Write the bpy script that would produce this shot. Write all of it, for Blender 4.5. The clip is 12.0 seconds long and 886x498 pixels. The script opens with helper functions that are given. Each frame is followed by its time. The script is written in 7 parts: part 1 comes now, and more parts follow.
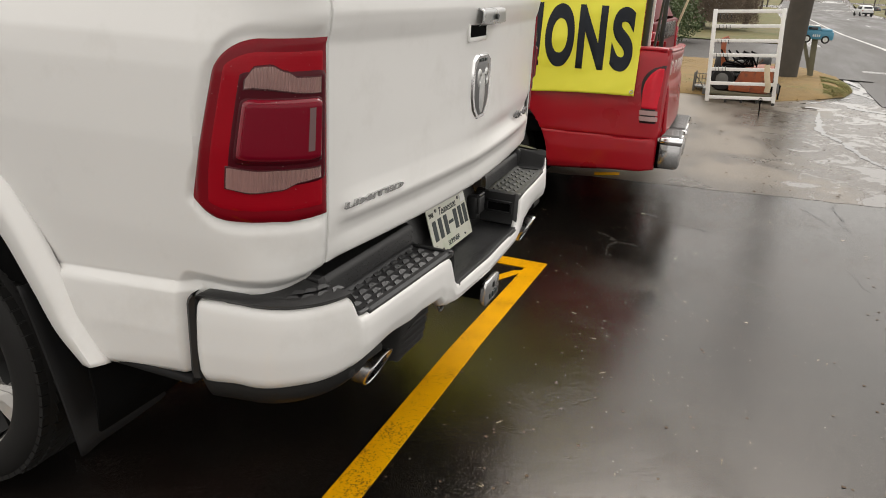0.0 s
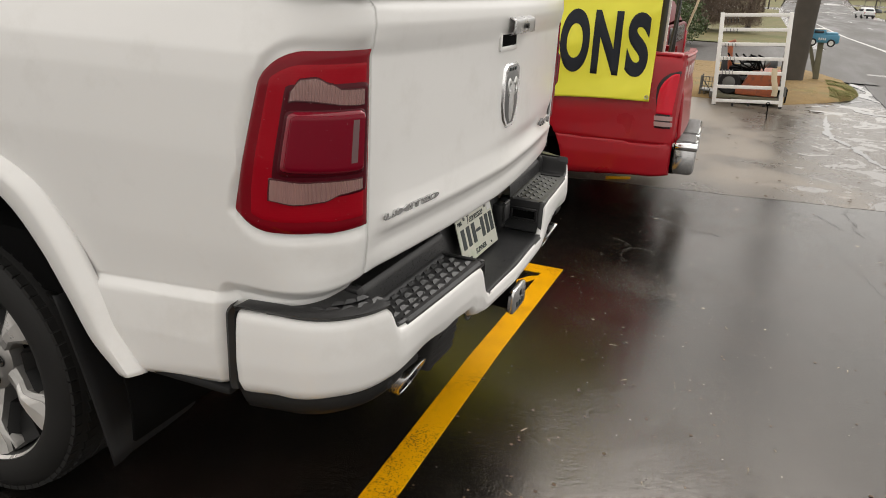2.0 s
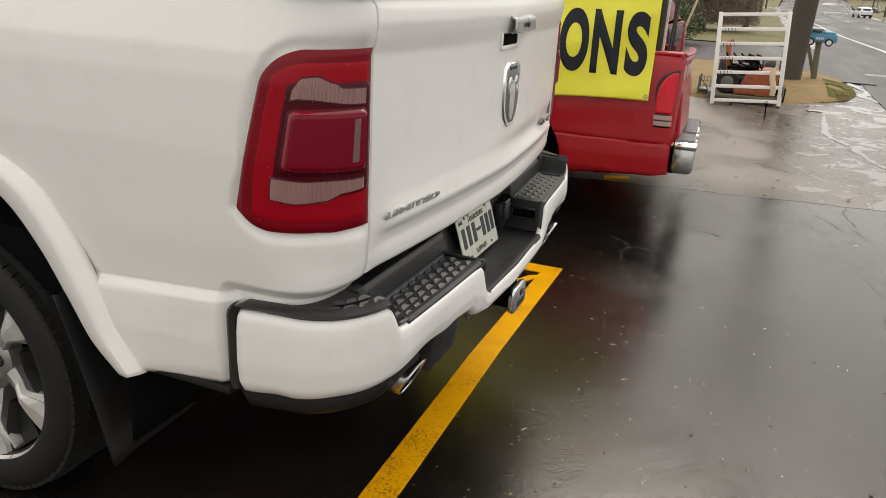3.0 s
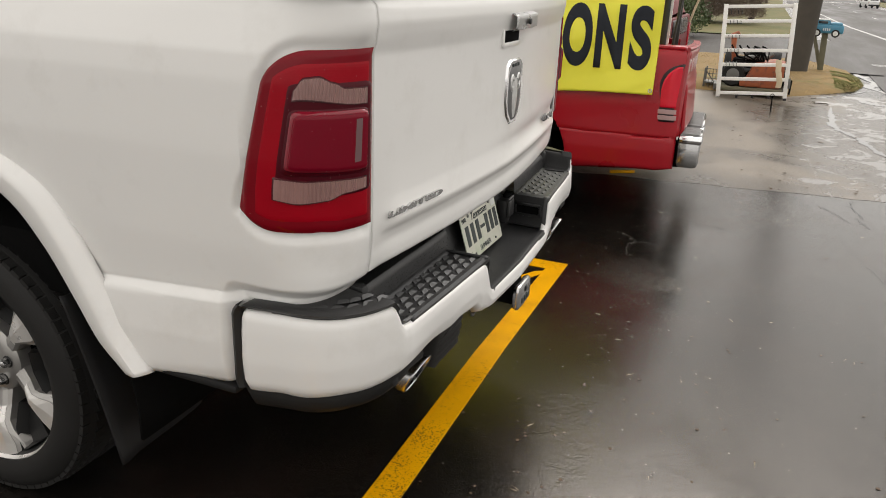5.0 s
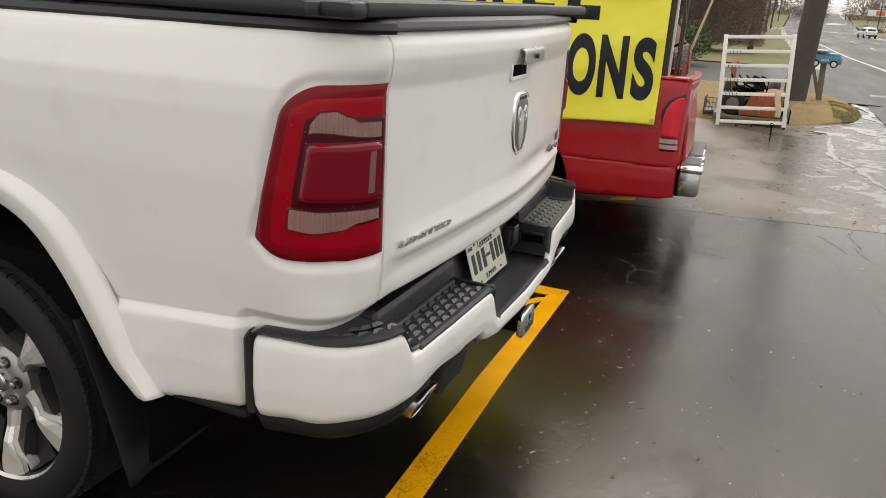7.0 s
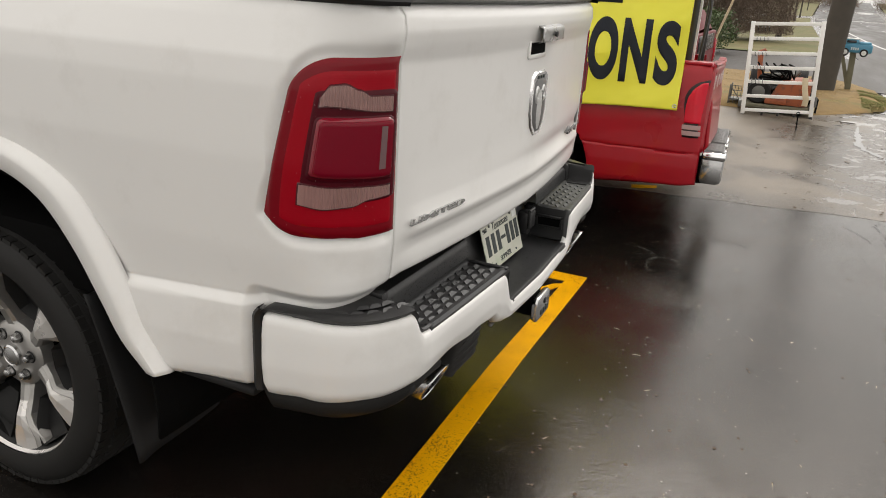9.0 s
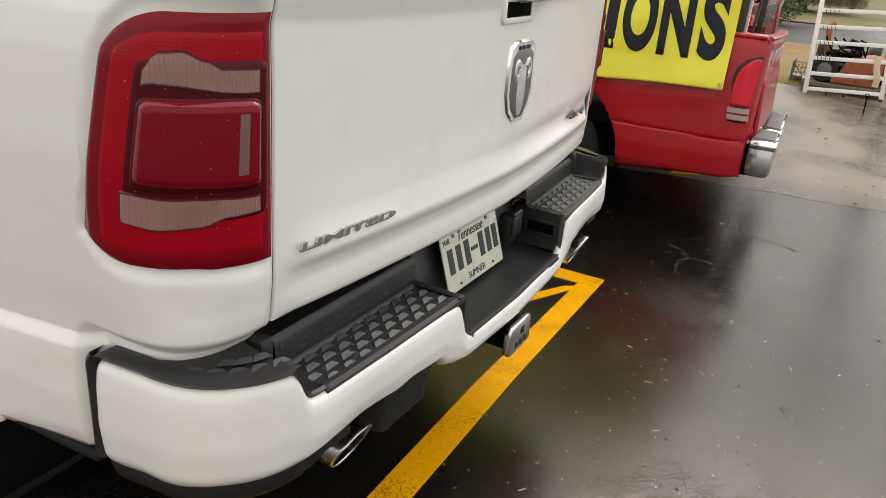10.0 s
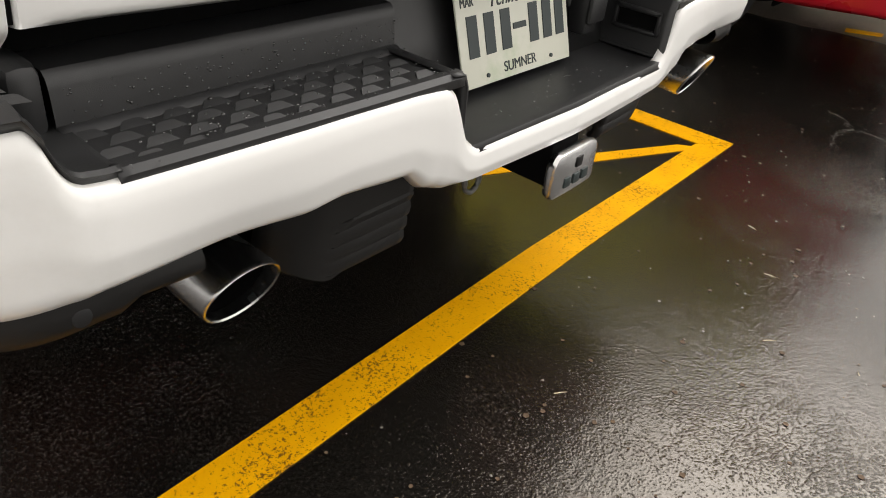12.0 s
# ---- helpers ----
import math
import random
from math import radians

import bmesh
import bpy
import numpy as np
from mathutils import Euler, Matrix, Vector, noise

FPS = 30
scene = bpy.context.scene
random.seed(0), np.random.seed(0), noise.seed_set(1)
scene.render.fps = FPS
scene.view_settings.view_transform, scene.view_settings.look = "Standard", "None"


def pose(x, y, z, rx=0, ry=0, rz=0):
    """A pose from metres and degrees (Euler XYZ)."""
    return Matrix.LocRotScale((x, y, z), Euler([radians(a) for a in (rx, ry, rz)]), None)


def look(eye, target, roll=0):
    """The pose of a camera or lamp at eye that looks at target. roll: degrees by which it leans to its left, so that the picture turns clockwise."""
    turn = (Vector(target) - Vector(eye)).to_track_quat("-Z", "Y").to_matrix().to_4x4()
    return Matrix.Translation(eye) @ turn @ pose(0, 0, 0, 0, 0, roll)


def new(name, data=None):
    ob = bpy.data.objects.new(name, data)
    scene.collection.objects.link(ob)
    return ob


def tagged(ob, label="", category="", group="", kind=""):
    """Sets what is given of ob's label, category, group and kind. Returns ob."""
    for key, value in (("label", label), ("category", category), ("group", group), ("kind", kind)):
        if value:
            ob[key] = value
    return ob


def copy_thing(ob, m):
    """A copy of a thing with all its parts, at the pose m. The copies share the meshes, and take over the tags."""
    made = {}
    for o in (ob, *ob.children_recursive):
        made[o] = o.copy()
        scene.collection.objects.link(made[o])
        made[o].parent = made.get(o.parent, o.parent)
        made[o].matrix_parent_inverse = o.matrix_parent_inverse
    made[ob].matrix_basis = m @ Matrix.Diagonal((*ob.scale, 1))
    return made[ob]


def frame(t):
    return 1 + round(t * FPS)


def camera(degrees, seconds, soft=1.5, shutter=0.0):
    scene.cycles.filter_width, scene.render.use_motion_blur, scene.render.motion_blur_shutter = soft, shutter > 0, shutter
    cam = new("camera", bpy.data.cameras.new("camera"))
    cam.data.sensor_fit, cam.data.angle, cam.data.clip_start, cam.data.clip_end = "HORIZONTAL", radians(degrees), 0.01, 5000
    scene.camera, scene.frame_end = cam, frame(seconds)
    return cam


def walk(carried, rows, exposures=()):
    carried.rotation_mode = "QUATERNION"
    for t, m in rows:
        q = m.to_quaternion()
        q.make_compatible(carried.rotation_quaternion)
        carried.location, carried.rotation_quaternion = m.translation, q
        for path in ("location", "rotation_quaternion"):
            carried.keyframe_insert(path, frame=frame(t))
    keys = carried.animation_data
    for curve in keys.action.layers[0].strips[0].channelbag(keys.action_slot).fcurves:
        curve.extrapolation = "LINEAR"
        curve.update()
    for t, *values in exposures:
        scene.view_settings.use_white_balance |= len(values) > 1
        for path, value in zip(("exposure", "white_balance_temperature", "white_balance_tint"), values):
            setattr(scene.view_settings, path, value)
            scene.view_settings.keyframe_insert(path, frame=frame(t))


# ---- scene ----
# the camera and its walk
cam = camera(60.77, 12.0, soft=0.95)
PATH = [
    (0, (-2.168, -0.905, 1.4945), (-0.4325, -0.186, 0.8105), 2.75),
    (0.5, (-2.182, -0.8739, 1.4908), (-0.4483, -0.1515, 0.8035), 2.52),
    (1, (-2.2027, -0.8162, 1.5126), (-0.4693, -0.0997, 0.8183), 3.14),
    (1.5, (-2.1957, -0.8389, 1.5027), (-0.4622, -0.1109, 0.8207), 2.8),
    (2, (-2.1961, -0.8208, 1.5118), (-0.4593, -0.1002, 0.8304), 2.86),
    (2.5, (-2.1976, -0.8203, 1.5103), (-0.4586, -0.1017, 0.8324), 2.83),
    (3, (-2.195, -0.8115, 1.5101), (-0.4565, -0.0967, 0.827), 2.94),
    (5, (-2.1955, -0.8211, 1.5174), (-0.4676, -0.0915, 0.8232), 2.17),
    (5.5, (-2.2119, -0.8187, 1.538), (-0.477, -0.0836, 0.8672), 2.38),
    (6, (-2.2267, -0.8136, 1.5426), (-0.484, -0.0757, 0.8957), 2.66),
    (6.5, (-2.2292, -0.8076, 1.5441), (-0.4826, -0.072, 0.905), 2.99),
    (8.5, (-2.2398, -0.8155, 1.5484), (-0.5036, -0.0662, 0.8971), 2.65),
    (9, (-2.202, -0.8175, 1.5168), (-0.4867, -0.039, 0.8448), 3.3),
    (9.5, (-1.9231, -0.8524, 1.5034), (-0.2454, -0.0294, 0.7907), 4.15),
    (10, (-1.6416, -0.8126, 1.48), (-0.0096, 0.0556, 0.7168), 4.69),
    (10.5, (-1.3572, -0.7285, 1.3792), (0.2154, 0.1881, 0.5505), 5.65),
    (11, (-1.1206, -0.7181, 1.1879), (0.3345, 0.2995, 0.2676), 6.89),
    (11.5, (-1.0576, -0.7323, 1.0909), (0.309, 0.3056, 0.0636), 6.7),
    (12, (-1.0512, -0.7312, 1.093), (0.2871, 0.2908, 0.0138), 6.7),
]
walk(cam, [(t, look(eye, target, roll)) for t, eye, target, roll in PATH], [(0, 0.0), (9.0, 0.0), (10.0, 0.12), (11.0, 0.20), (11.5, 0.32), (12, 0.36)])

from mathutils.bvhtree import BVHTree

# world, sun and exposure: an overcast wet day
world = bpy.data.worlds.new("overcast_sky")
scene.world = world
world.use_nodes = True
wn, wl = world.node_tree.nodes, world.node_tree.links
sky = wn.new("ShaderNodeTexSky")
sky.sky_type = "NISHITA"
sky.sun_disc = False
sky.sun_elevation, sky.sun_rotation = radians(50), radians(105)
sky.air_density, sky.dust_density, sky.ozone_density = 1.0, 6.0, 1.0
grey = wn.new("ShaderNodeHueSaturation")
grey.inputs["Saturation"].default_value = 0.12
wl.new(sky.outputs["Color"], grey.inputs["Color"])
cloud = wn.new("ShaderNodeMix")
cloud.data_type = "RGBA"
cloud.inputs[0].default_value = 0.72
cloud.inputs[7].default_value = (12.0, 11.45, 10.75, 1)
wl.new(grey.outputs["Color"], cloud.inputs[6])
wl.new(cloud.outputs[2], wn["Background"].inputs["Color"])
wn["Background"].inputs["Strength"].default_value = 0.13
sun = new("sun", bpy.data.lights.new("sun", "SUN"))
sun.data.energy, sun.data.angle, sun.data.color = 1.1, radians(25), (1.0, 0.95, 0.89)
sun.matrix_world = look((6.69, 0.0, 7.43), (0, 0, 0))
scene.view_settings.exposure = 0.0


# materials
def material(name, rgb, rough=0.5, metal=0.0, coat=0.0, vary=0.08, scale=6.0, grain=0.0, grain_scale=200.0, rough_vary=0.1, spec=0.5, second=None, second_at=(0.55, 0.7), second_scale=3.0):
    """Principled paint with two scales of variation: broad tint and fine relief; second: a stain colour over the broad noise."""
    m = bpy.data.materials.new(name)
    m.use_nodes = True
    n, l = m.node_tree.nodes, m.node_tree.links
    b = n["Principled BSDF"]
    b.inputs["Metallic"].default_value = metal
    b.inputs["Specular IOR Level"].default_value = spec
    if coat:
        b.inputs["Coat Weight"].default_value, b.inputs["Coat Roughness"].default_value = coat, 0.06
    tc = n.new("ShaderNodeTexCoord")
    big = n.new("ShaderNodeTexNoise")
    big.inputs["Scale"].default_value, big.inputs["Detail"].default_value = scale, 6
    l.new(tc.outputs["Object"], big.inputs["Vector"])
    ramp = n.new("ShaderNodeMix")
    ramp.data_type = "RGBA"
    ramp.inputs[6].default_value = (*[c * (1 - vary) for c in rgb], 1)
    ramp.inputs[7].default_value = (*[min(1, c * (1 + vary)) for c in rgb], 1)
    l.new(big.outputs["Fac"], ramp.inputs[0])
    out = ramp.outputs[2]
    if second:
        st = n.new("ShaderNodeTexNoise")
        st.inputs["Scale"].default_value, st.inputs["Detail"].default_value, st.inputs["Roughness"].default_value = second_scale, 8, 0.65
        l.new(tc.outputs["Object"], st.inputs["Vector"])
        mr = n.new("ShaderNodeMapRange")
        mr.inputs["From Min"].default_value, mr.inputs["From Max"].default_value = second_at
        l.new(st.outputs["Fac"], mr.inputs["Value"])
        mx = n.new("ShaderNodeMix")
        mx.data_type = "RGBA"
        l.new(mr.outputs["Result"], mx.inputs[0])
        l.new(out, mx.inputs[6])
        mx.inputs[7].default_value = (*second, 1)
        out = mx.outputs[2]
    l.new(out, b.inputs["Base Color"])
    rr = n.new("ShaderNodeMapRange")
    rr.inputs["To Min"].default_value, rr.inputs["To Max"].default_value = max(0.02, rough - rough_vary), min(1, rough + rough_vary)
    l.new(big.outputs["Fac"], rr.inputs["Value"])
    l.new(rr.outputs["Result"], b.inputs["Roughness"])
    if grain:
        fine = n.new("ShaderNodeTexNoise")
        fine.inputs["Scale"].default_value, fine.inputs["Detail"].default_value = grain_scale, 3
        l.new(tc.outputs["Object"], fine.inputs["Vector"])
        bump = n.new("ShaderNodeBump")
        bump.inputs["Strength"].default_value, bump.inputs["Distance"].default_value = grain, 0.002
        l.new(fine.outputs["Fac"], bump.inputs["Height"])
        l.new(bump.outputs["Normal"], b.inputs["Normal"])
    return m


def node_of(m, kind, **inputs):
    nd = m.node_tree.nodes.new(kind)
    for k, v in inputs.items():
        nd.inputs[k.replace("_", " ")].default_value = v
    return nd


def blend(m, fac, a, b, kind="MIX"):
    """Mixes two colours (sockets or plain values) by fac (socket or number); gives the mixed socket."""
    mx = node_of(m, "ShaderNodeMix")
    mx.data_type, mx.blend_type = "RGBA", kind
    for slot, v in ((0, fac), (6, a), (7, b)):
        if isinstance(v, (int, float)):
            mx.inputs[slot].default_value = v if slot == 0 else (v, v, v, 1)
        elif isinstance(v, tuple):
            mx.inputs[slot].default_value = (*v, 1)
        else:
            m.node_tree.links.new(v, mx.inputs[slot])
    return mx.outputs[2]


def calc(m, op, *args):
    """One arithmetic node on sockets or numbers."""
    nd = node_of(m, "ShaderNodeMath")
    nd.operation = op
    for i, v in enumerate(args):
        if isinstance(v, (int, float)):
            nd.inputs[i].default_value = v
        else:
            m.node_tree.links.new(v, nd.inputs[i])
    return nd.outputs["Value"]


def ramped(m, value, lo, hi, to_lo=0.0, to_hi=1.0, smooth=False):
    mr = node_of(m, "ShaderNodeMapRange", From_Min=lo, From_Max=hi, To_Min=to_lo, To_Max=to_hi)
    if smooth:
        mr.interpolation_type = "SMOOTHSTEP"
    m.node_tree.links.new(value, mr.inputs["Value"])
    return mr.outputs["Result"]


def cloudy(m, where, scale, detail=4.0, rough=0.6, bend=0.0):
    nd = node_of(m, "ShaderNodeTexNoise", Scale=scale, Detail=detail, Roughness=rough, Distortion=bend)
    m.node_tree.links.new(where, nd.inputs["Vector"])
    return nd.outputs["Fac"]


def wet_asphalt():
    """Dark asphalt under rain: coarse stones stand out of the water in some places and drown under a smooth film in others."""
    m = bpy.data.materials.new("wet_asphalt")
    m.use_nodes = True
    l, b = m.node_tree.links, m.node_tree.nodes["Principled BSDF"]
    at = node_of(m, "ShaderNodeTexCoord").outputs["Object"]
    # where the stones show: broad patches, broken up at their edges
    zone = calc(m, "ADD", cloudy(m, at, 0.85, 3.0, 0.55, 0.6), calc(m, "MULTIPLY", calc(m, "SUBTRACT", cloudy(m, at, 9.0, 5.0, 0.7), 0.5), 0.35))
    # the stones: irregular grains of about a centimetre, more of them above the water where the patch is stony
    cells = node_of(m, "ShaderNodeTexVoronoi", Scale=165.0, Randomness=1.0)
    l.new(at, cells.inputs["Vector"])
    coarse = calc(m, "MULTIPLY_ADD", cloudy(m, at, 120.0, 3.0, 0.62, 0.2), 0.72, calc(m, "MULTIPLY", ramped(m, cells.outputs["Distance"], 0.0, 0.7, 1.0, 0.0), 0.26))
    lumps = cloudy(m, at, 42.0, 2.5, 0.6, 0.4)
    fine = cloudy(m, at, 380.0, 2.0, 0.6)
    shore = ramped(m, zone, 0.34, 0.68, 0.66, 0.38)
    stony = calc(m, "MINIMUM", calc(m, "MAXIMUM", calc(m, "MULTIPLY", calc(m, "SUBTRACT", coarse, shore), 3.2), 0.0), 1.0)
    relief = calc(m, "ADD", calc(m, "ADD", calc(m, "MULTIPLY", stony, 0.62), calc(m, "MULTIPLY", coarse, 0.40)), calc(m, "MULTIPLY_ADD", lumps, 0.30, calc(m, "MULTIPLY", fine, 0.06)))
    bump = node_of(m, "ShaderNodeBump", Distance=0.0032, Strength=0.58)
    l.new(relief, bump.inputs["Height"])
    swell = node_of(m, "ShaderNodeBump", Distance=0.012, Strength=0.10)
    l.new(cloudy(m, at, 7.0, 3.0, 0.55), swell.inputs["Height"])
    l.new(swell.outputs["Normal"], bump.inputs["Normal"])
    l.new(bump.outputs["Normal"], b.inputs["Normal"])
    # binder and stones of many greys, rusty and oily stains
    tone = blend(m, ramped(m, coarse, 0.35, 0.7), (0.006, 0.0052, 0.0045), (0.019, 0.0165, 0.0138))
    pale = ramped(m, cloudy(m, at, 210.0, 2.0, 0.5), 0.66, 0.74)
    tone = blend(m, calc(m, "MULTIPLY", pale, 0.55), tone, (0.036, 0.032, 0.027))
    tone = blend(m, ramped(m, cloudy(m, at, 1.1, 4.0), 0.52, 0.76, 0.0, 0.6), tone, (0.03, 0.017, 0.013))
    l.new(tone, b.inputs["Base Color"])
    l.new(ramped(m, stony, 0.0, 1.0, 0.17, 0.20), b.inputs["Roughness"])
    b.inputs["Specular IOR Level"].default_value = 0.51
    b.inputs["Specular Tint"].default_value = (1.0, 0.92, 0.82, 1)
    return m


def wet_concrete():
    """Worn pale concrete, soaked dark, with shallow water standing on its lower side."""
    m = bpy.data.materials.new("wet_concrete")
    m.use_nodes = True
    l, b = m.node_tree.links, m.node_tree.nodes["Principled BSDF"]
    at = node_of(m, "ShaderNodeTexCoord").outputs["Object"]
    sep = node_of(m, "ShaderNodeSeparateXYZ")
    l.new(at, sep.inputs[0])
    # the apron falls away to one side, where the water gathers in long fingers
    low = ramped(m, sep.outputs["Y"], -0.5, -2.0)
    fall = ramped(m, low, 0.0, 1.0, -0.11, 0.07)
    depth = calc(m, "ADD", calc(m, "ADD", cloudy(m, at, 1.7, 7.0, 0.66, 0.9), fall), calc(m, "MULTIPLY", calc(m, "SUBTRACT", cloudy(m, at, 14.0, 4.0, 0.7), 0.5), 0.12))
    pool = ramped(m, depth, 0.578, 0.606, smooth=True)
    # thin runs that link the pools
    vein = ramped(m, calc(m, "ABSOLUTE", calc(m, "SUBTRACT", cloudy(m, at, 1.4, 6.0, 0.6, 0.8), 0.5)), 0.006, 0.017, 1.0, 0.0)
    pool = calc(m, "MAXIMUM", pool, calc(m, "MULTIPLY", vein, calc(m, "MULTIPLY", ramped(m, low, 0.2, 0.7), ramped(m, cloudy(m, at, 3.2, 5.0, 0.7), 0.50, 0.56))))
    damp = ramped(m, calc(m, "MULTIPLY_ADD", low, 0.22, cloudy(m, at, 0.8, 6.0, 0.65, 0.4)), 0.42, 0.66, smooth=True)
    grit = cloudy(m, at, 60.0, 5.0, 0.7)
    tone = blend(m, damp, (0.205, 0.172, 0.135), (0.085, 0.071, 0.056))
    tone = blend(m, 0.8, tone, blend(m, ramped(m, grit, 0.3, 0.72), 0.55, 1.45), "MULTIPLY")
    dark = ramped(m, cloudy(m, at, 3.3, 8.0, 0.72, 0.5), 0.60, 0.70)
    tone = blend(m, calc(m, "MULTIPLY", dark, 0.6), tone, (0.03, 0.026, 0.021))
    tone = blend(m, calc(m, "MULTIPLY", pool, 0.65), tone, (0.035, 0.029, 0.023))
    l.new(tone, b.inputs["Base Color"])
    l.new(blend(m, pool, blend(m, damp, 0.40, 0.27), 0.04), b.inputs["Roughness"])
    bump = node_of(m, "ShaderNodeBump", Distance=0.003)
    l.new(ramped(m, pool, 0.0, 1.0, 0.45, 0.03), bump.inputs["Strength"])
    l.new(calc(m, "ADD", grit, calc(m, "MULTIPLY", cloudy(m, at, 9.0, 4.0), 0.8)), bump.inputs["Height"])
    l.new(bump.outputs["Normal"], b.inputs["Normal"])
    l.new(blend(m, pool, 0.28, 0.9), b.inputs["Specular IOR Level"])
    b.inputs["Specular Tint"].default_value = (1.0, 0.95, 0.88, 1)
    return m


def wet_road():
    """Grey worn road surface, damp, with wheel lanes along it."""
    m = bpy.data.materials.new("wet_road")
    m.use_nodes = True
    l, b = m.node_tree.links, m.node_tree.nodes["Principled BSDF"]
    at = node_of(m, "ShaderNodeTexCoord").outputs["Object"]
    mp = node_of(m, "ShaderNodeMapping")
    mp.inputs["Scale"].default_value = (0.12, 1.0, 1.0)
    l.new(at, mp.inputs["Vector"])
    lanes = cloudy(m, mp.outputs["Vector"], 0.7, 5.0, 0.6)
    tone = blend(m, ramped(m, lanes, 0.35, 0.65), (0.042, 0.038, 0.035), (0.078, 0.071, 0.064))
    tone = blend(m, 0.6, tone, blend(m, cloudy(m, at, 45.0, 4.0, 0.7), 0.5, 1.5), "MULTIPLY")
    l.new(tone, b.inputs["Base Color"])
    l.new(ramped(m, lanes, 0.35, 0.65, 0.36, 0.58), b.inputs["Roughness"])
    bump = node_of(m, "ShaderNodeBump", Distance=0.003, Strength=0.4)
    l.new(cloudy(m, at, 60.0, 4.0, 0.7), bump.inputs["Height"])
    l.new(bump.outputs["Normal"], b.inputs["Normal"])
    b.inputs["Specular IOR Level"].default_value = 0.12
    return m


def worn_paint(name, rgb, under, lo, hi, scale):
    """Road paint worn through to the asphalt in specks."""
    m = material(name, rgb, 0.5, vary=0.18, scale=9, grain=0.6, grain_scale=160, spec=0.07)
    l, b = m.node_tree.links, m.node_tree.nodes["Principled BSDF"]
    src = b.inputs["Base Color"].links[0].from_socket
    tc = node_of(m, "ShaderNodeTexCoord")
    spots = node_of(m, "ShaderNodeTexNoise", Scale=scale, Detail=4.0, Roughness=0.7)
    l.new(tc.outputs["Object"], spots.inputs["Vector"])
    zone = node_of(m, "ShaderNodeTexNoise", Scale=5.0, Detail=2.0)
    l.new(tc.outputs["Object"], zone.inputs["Vector"])
    add = node_of(m, "ShaderNodeMath")
    add.operation = "MULTIPLY_ADD"
    add.inputs[1].default_value = 0.35
    l.new(zone.outputs["Fac"], add.inputs[0])
    l.new(spots.outputs["Fac"], add.inputs[2])
    mr = node_of(m, "ShaderNodeMapRange", From_Min=lo, From_Max=hi)
    l.new(add.outputs["Value"], mr.inputs["Value"])
    mx = node_of(m, "ShaderNodeMix")
    mx.data_type = "RGBA"
    l.new(mr.outputs["Result"], mx.inputs[0])
    l.new(src, mx.inputs[6])
    mx.inputs[7].default_value = (*under, 1)
    l.new(mx.outputs[2], b.inputs["Base Color"])
    return m


def ribbed(m, scale, strength, axis=0):
    """Fine ribs moulded into a lens."""
    l, b = m.node_tree.links, m.node_tree.nodes["Principled BSDF"]
    tc = node_of(m, "ShaderNodeTexCoord")
    wave = node_of(m, "ShaderNodeTexWave", Scale=scale, Distortion=0.0)
    wave.bands_direction = ("X", "Y", "Z")[axis]
    l.new(tc.outputs["Object"], wave.inputs["Vector"])
    bump = node_of(m, "ShaderNodeBump", Strength=strength, Distance=0.002)
    l.new(wave.outputs["Fac"], bump.inputs["Height"])
    l.new(bump.outputs["Normal"], b.inputs["Normal"])
    return m


WHITE = material("white_car_paint", (0.78, 0.77, 0.75), 0.34, coat=0.35, vary=0.015, scale=2.0, rough_vary=0.04, second=(0.69, 0.675, 0.645), second_at=(0.55, 0.85), second_scale=5)
WHITE.node_tree.nodes["Principled BSDF"].inputs["Coat Roughness"].default_value = 0.16
RED = material("red_car_paint", (0.36, 0.0065, 0.015), 0.3, spec=0.3, coat=0.3, vary=0.14, scale=3.0, second=(0.36, 0.045, 0.042), second_at=(0.62, 0.8), second_scale=5)
BLACK = material("black_trim_plastic", (0.014, 0.014, 0.0145), 0.42, vary=0.25, scale=14, grain=0.12, grain_scale=800)
PAD = material("dark_grey_step_pad", (0.0175, 0.0175, 0.018), 0.45, vary=0.3, scale=18, grain=0.12, grain_scale=800, second=(0.034, 0.034, 0.033), second_at=(0.6, 0.85), second_scale=12)
MOSS = material("greenish_worn_step_pad", (0.017, 0.018, 0.014), 0.55, vary=0.3, scale=18, grain=0.15, grain_scale=800, second=(0.042, 0.048, 0.024), second_at=(0.52, 0.78), second_scale=14)
# paler than the pad: light on the stud faces is put into the colour
STUD_LIT = material("lit_stud_plastic", (0.022, 0.022, 0.0225), 0.42, vary=0.5, scale=40, grain=0.12, grain_scale=700)
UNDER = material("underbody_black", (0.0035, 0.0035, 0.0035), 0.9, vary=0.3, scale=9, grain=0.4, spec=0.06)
VINYL = material("black_vinyl_cover", (0.013, 0.013, 0.0135), 0.5, vary=0.2, scale=12, grain=0.5, grain_scale=500)
CHROME = material("chrome", (0.82, 0.82, 0.83), 0.1, metal=1.0, vary=0.05, scale=20, rough_vary=0.05)
SATIN = material("satin_chrome", (0.5, 0.5, 0.5), 0.28, metal=0.9, vary=0.1, scale=20)
DULL_CHROME = material("dull_chrome", (0.6, 0.6, 0.6), 0.25, metal=1.0, vary=0.15, scale=12, rough_vary=0.1)
BRUSHED = material("machined_alloy", (0.72, 0.70, 0.675), 0.3, metal=0.6, vary=0.1, scale=14)
CAST = material("silver_cast_alloy", (0.36, 0.35, 0.335), 0.34, metal=0.75, vary=0.12, scale=16)
POCKET = material("dark_alloy_pocket", (0.007, 0.007, 0.007), 0.45, spec=0.3, vary=0.2, scale=10)
RUBBER = material("tyre_rubber", (0.013, 0.0125, 0.012), 0.65, vary=0.3, scale=10, grain=0.3, grain_scale=250, spec=0.3, second=(0.02, 0.019, 0.018), second_at=(0.55, 0.8))
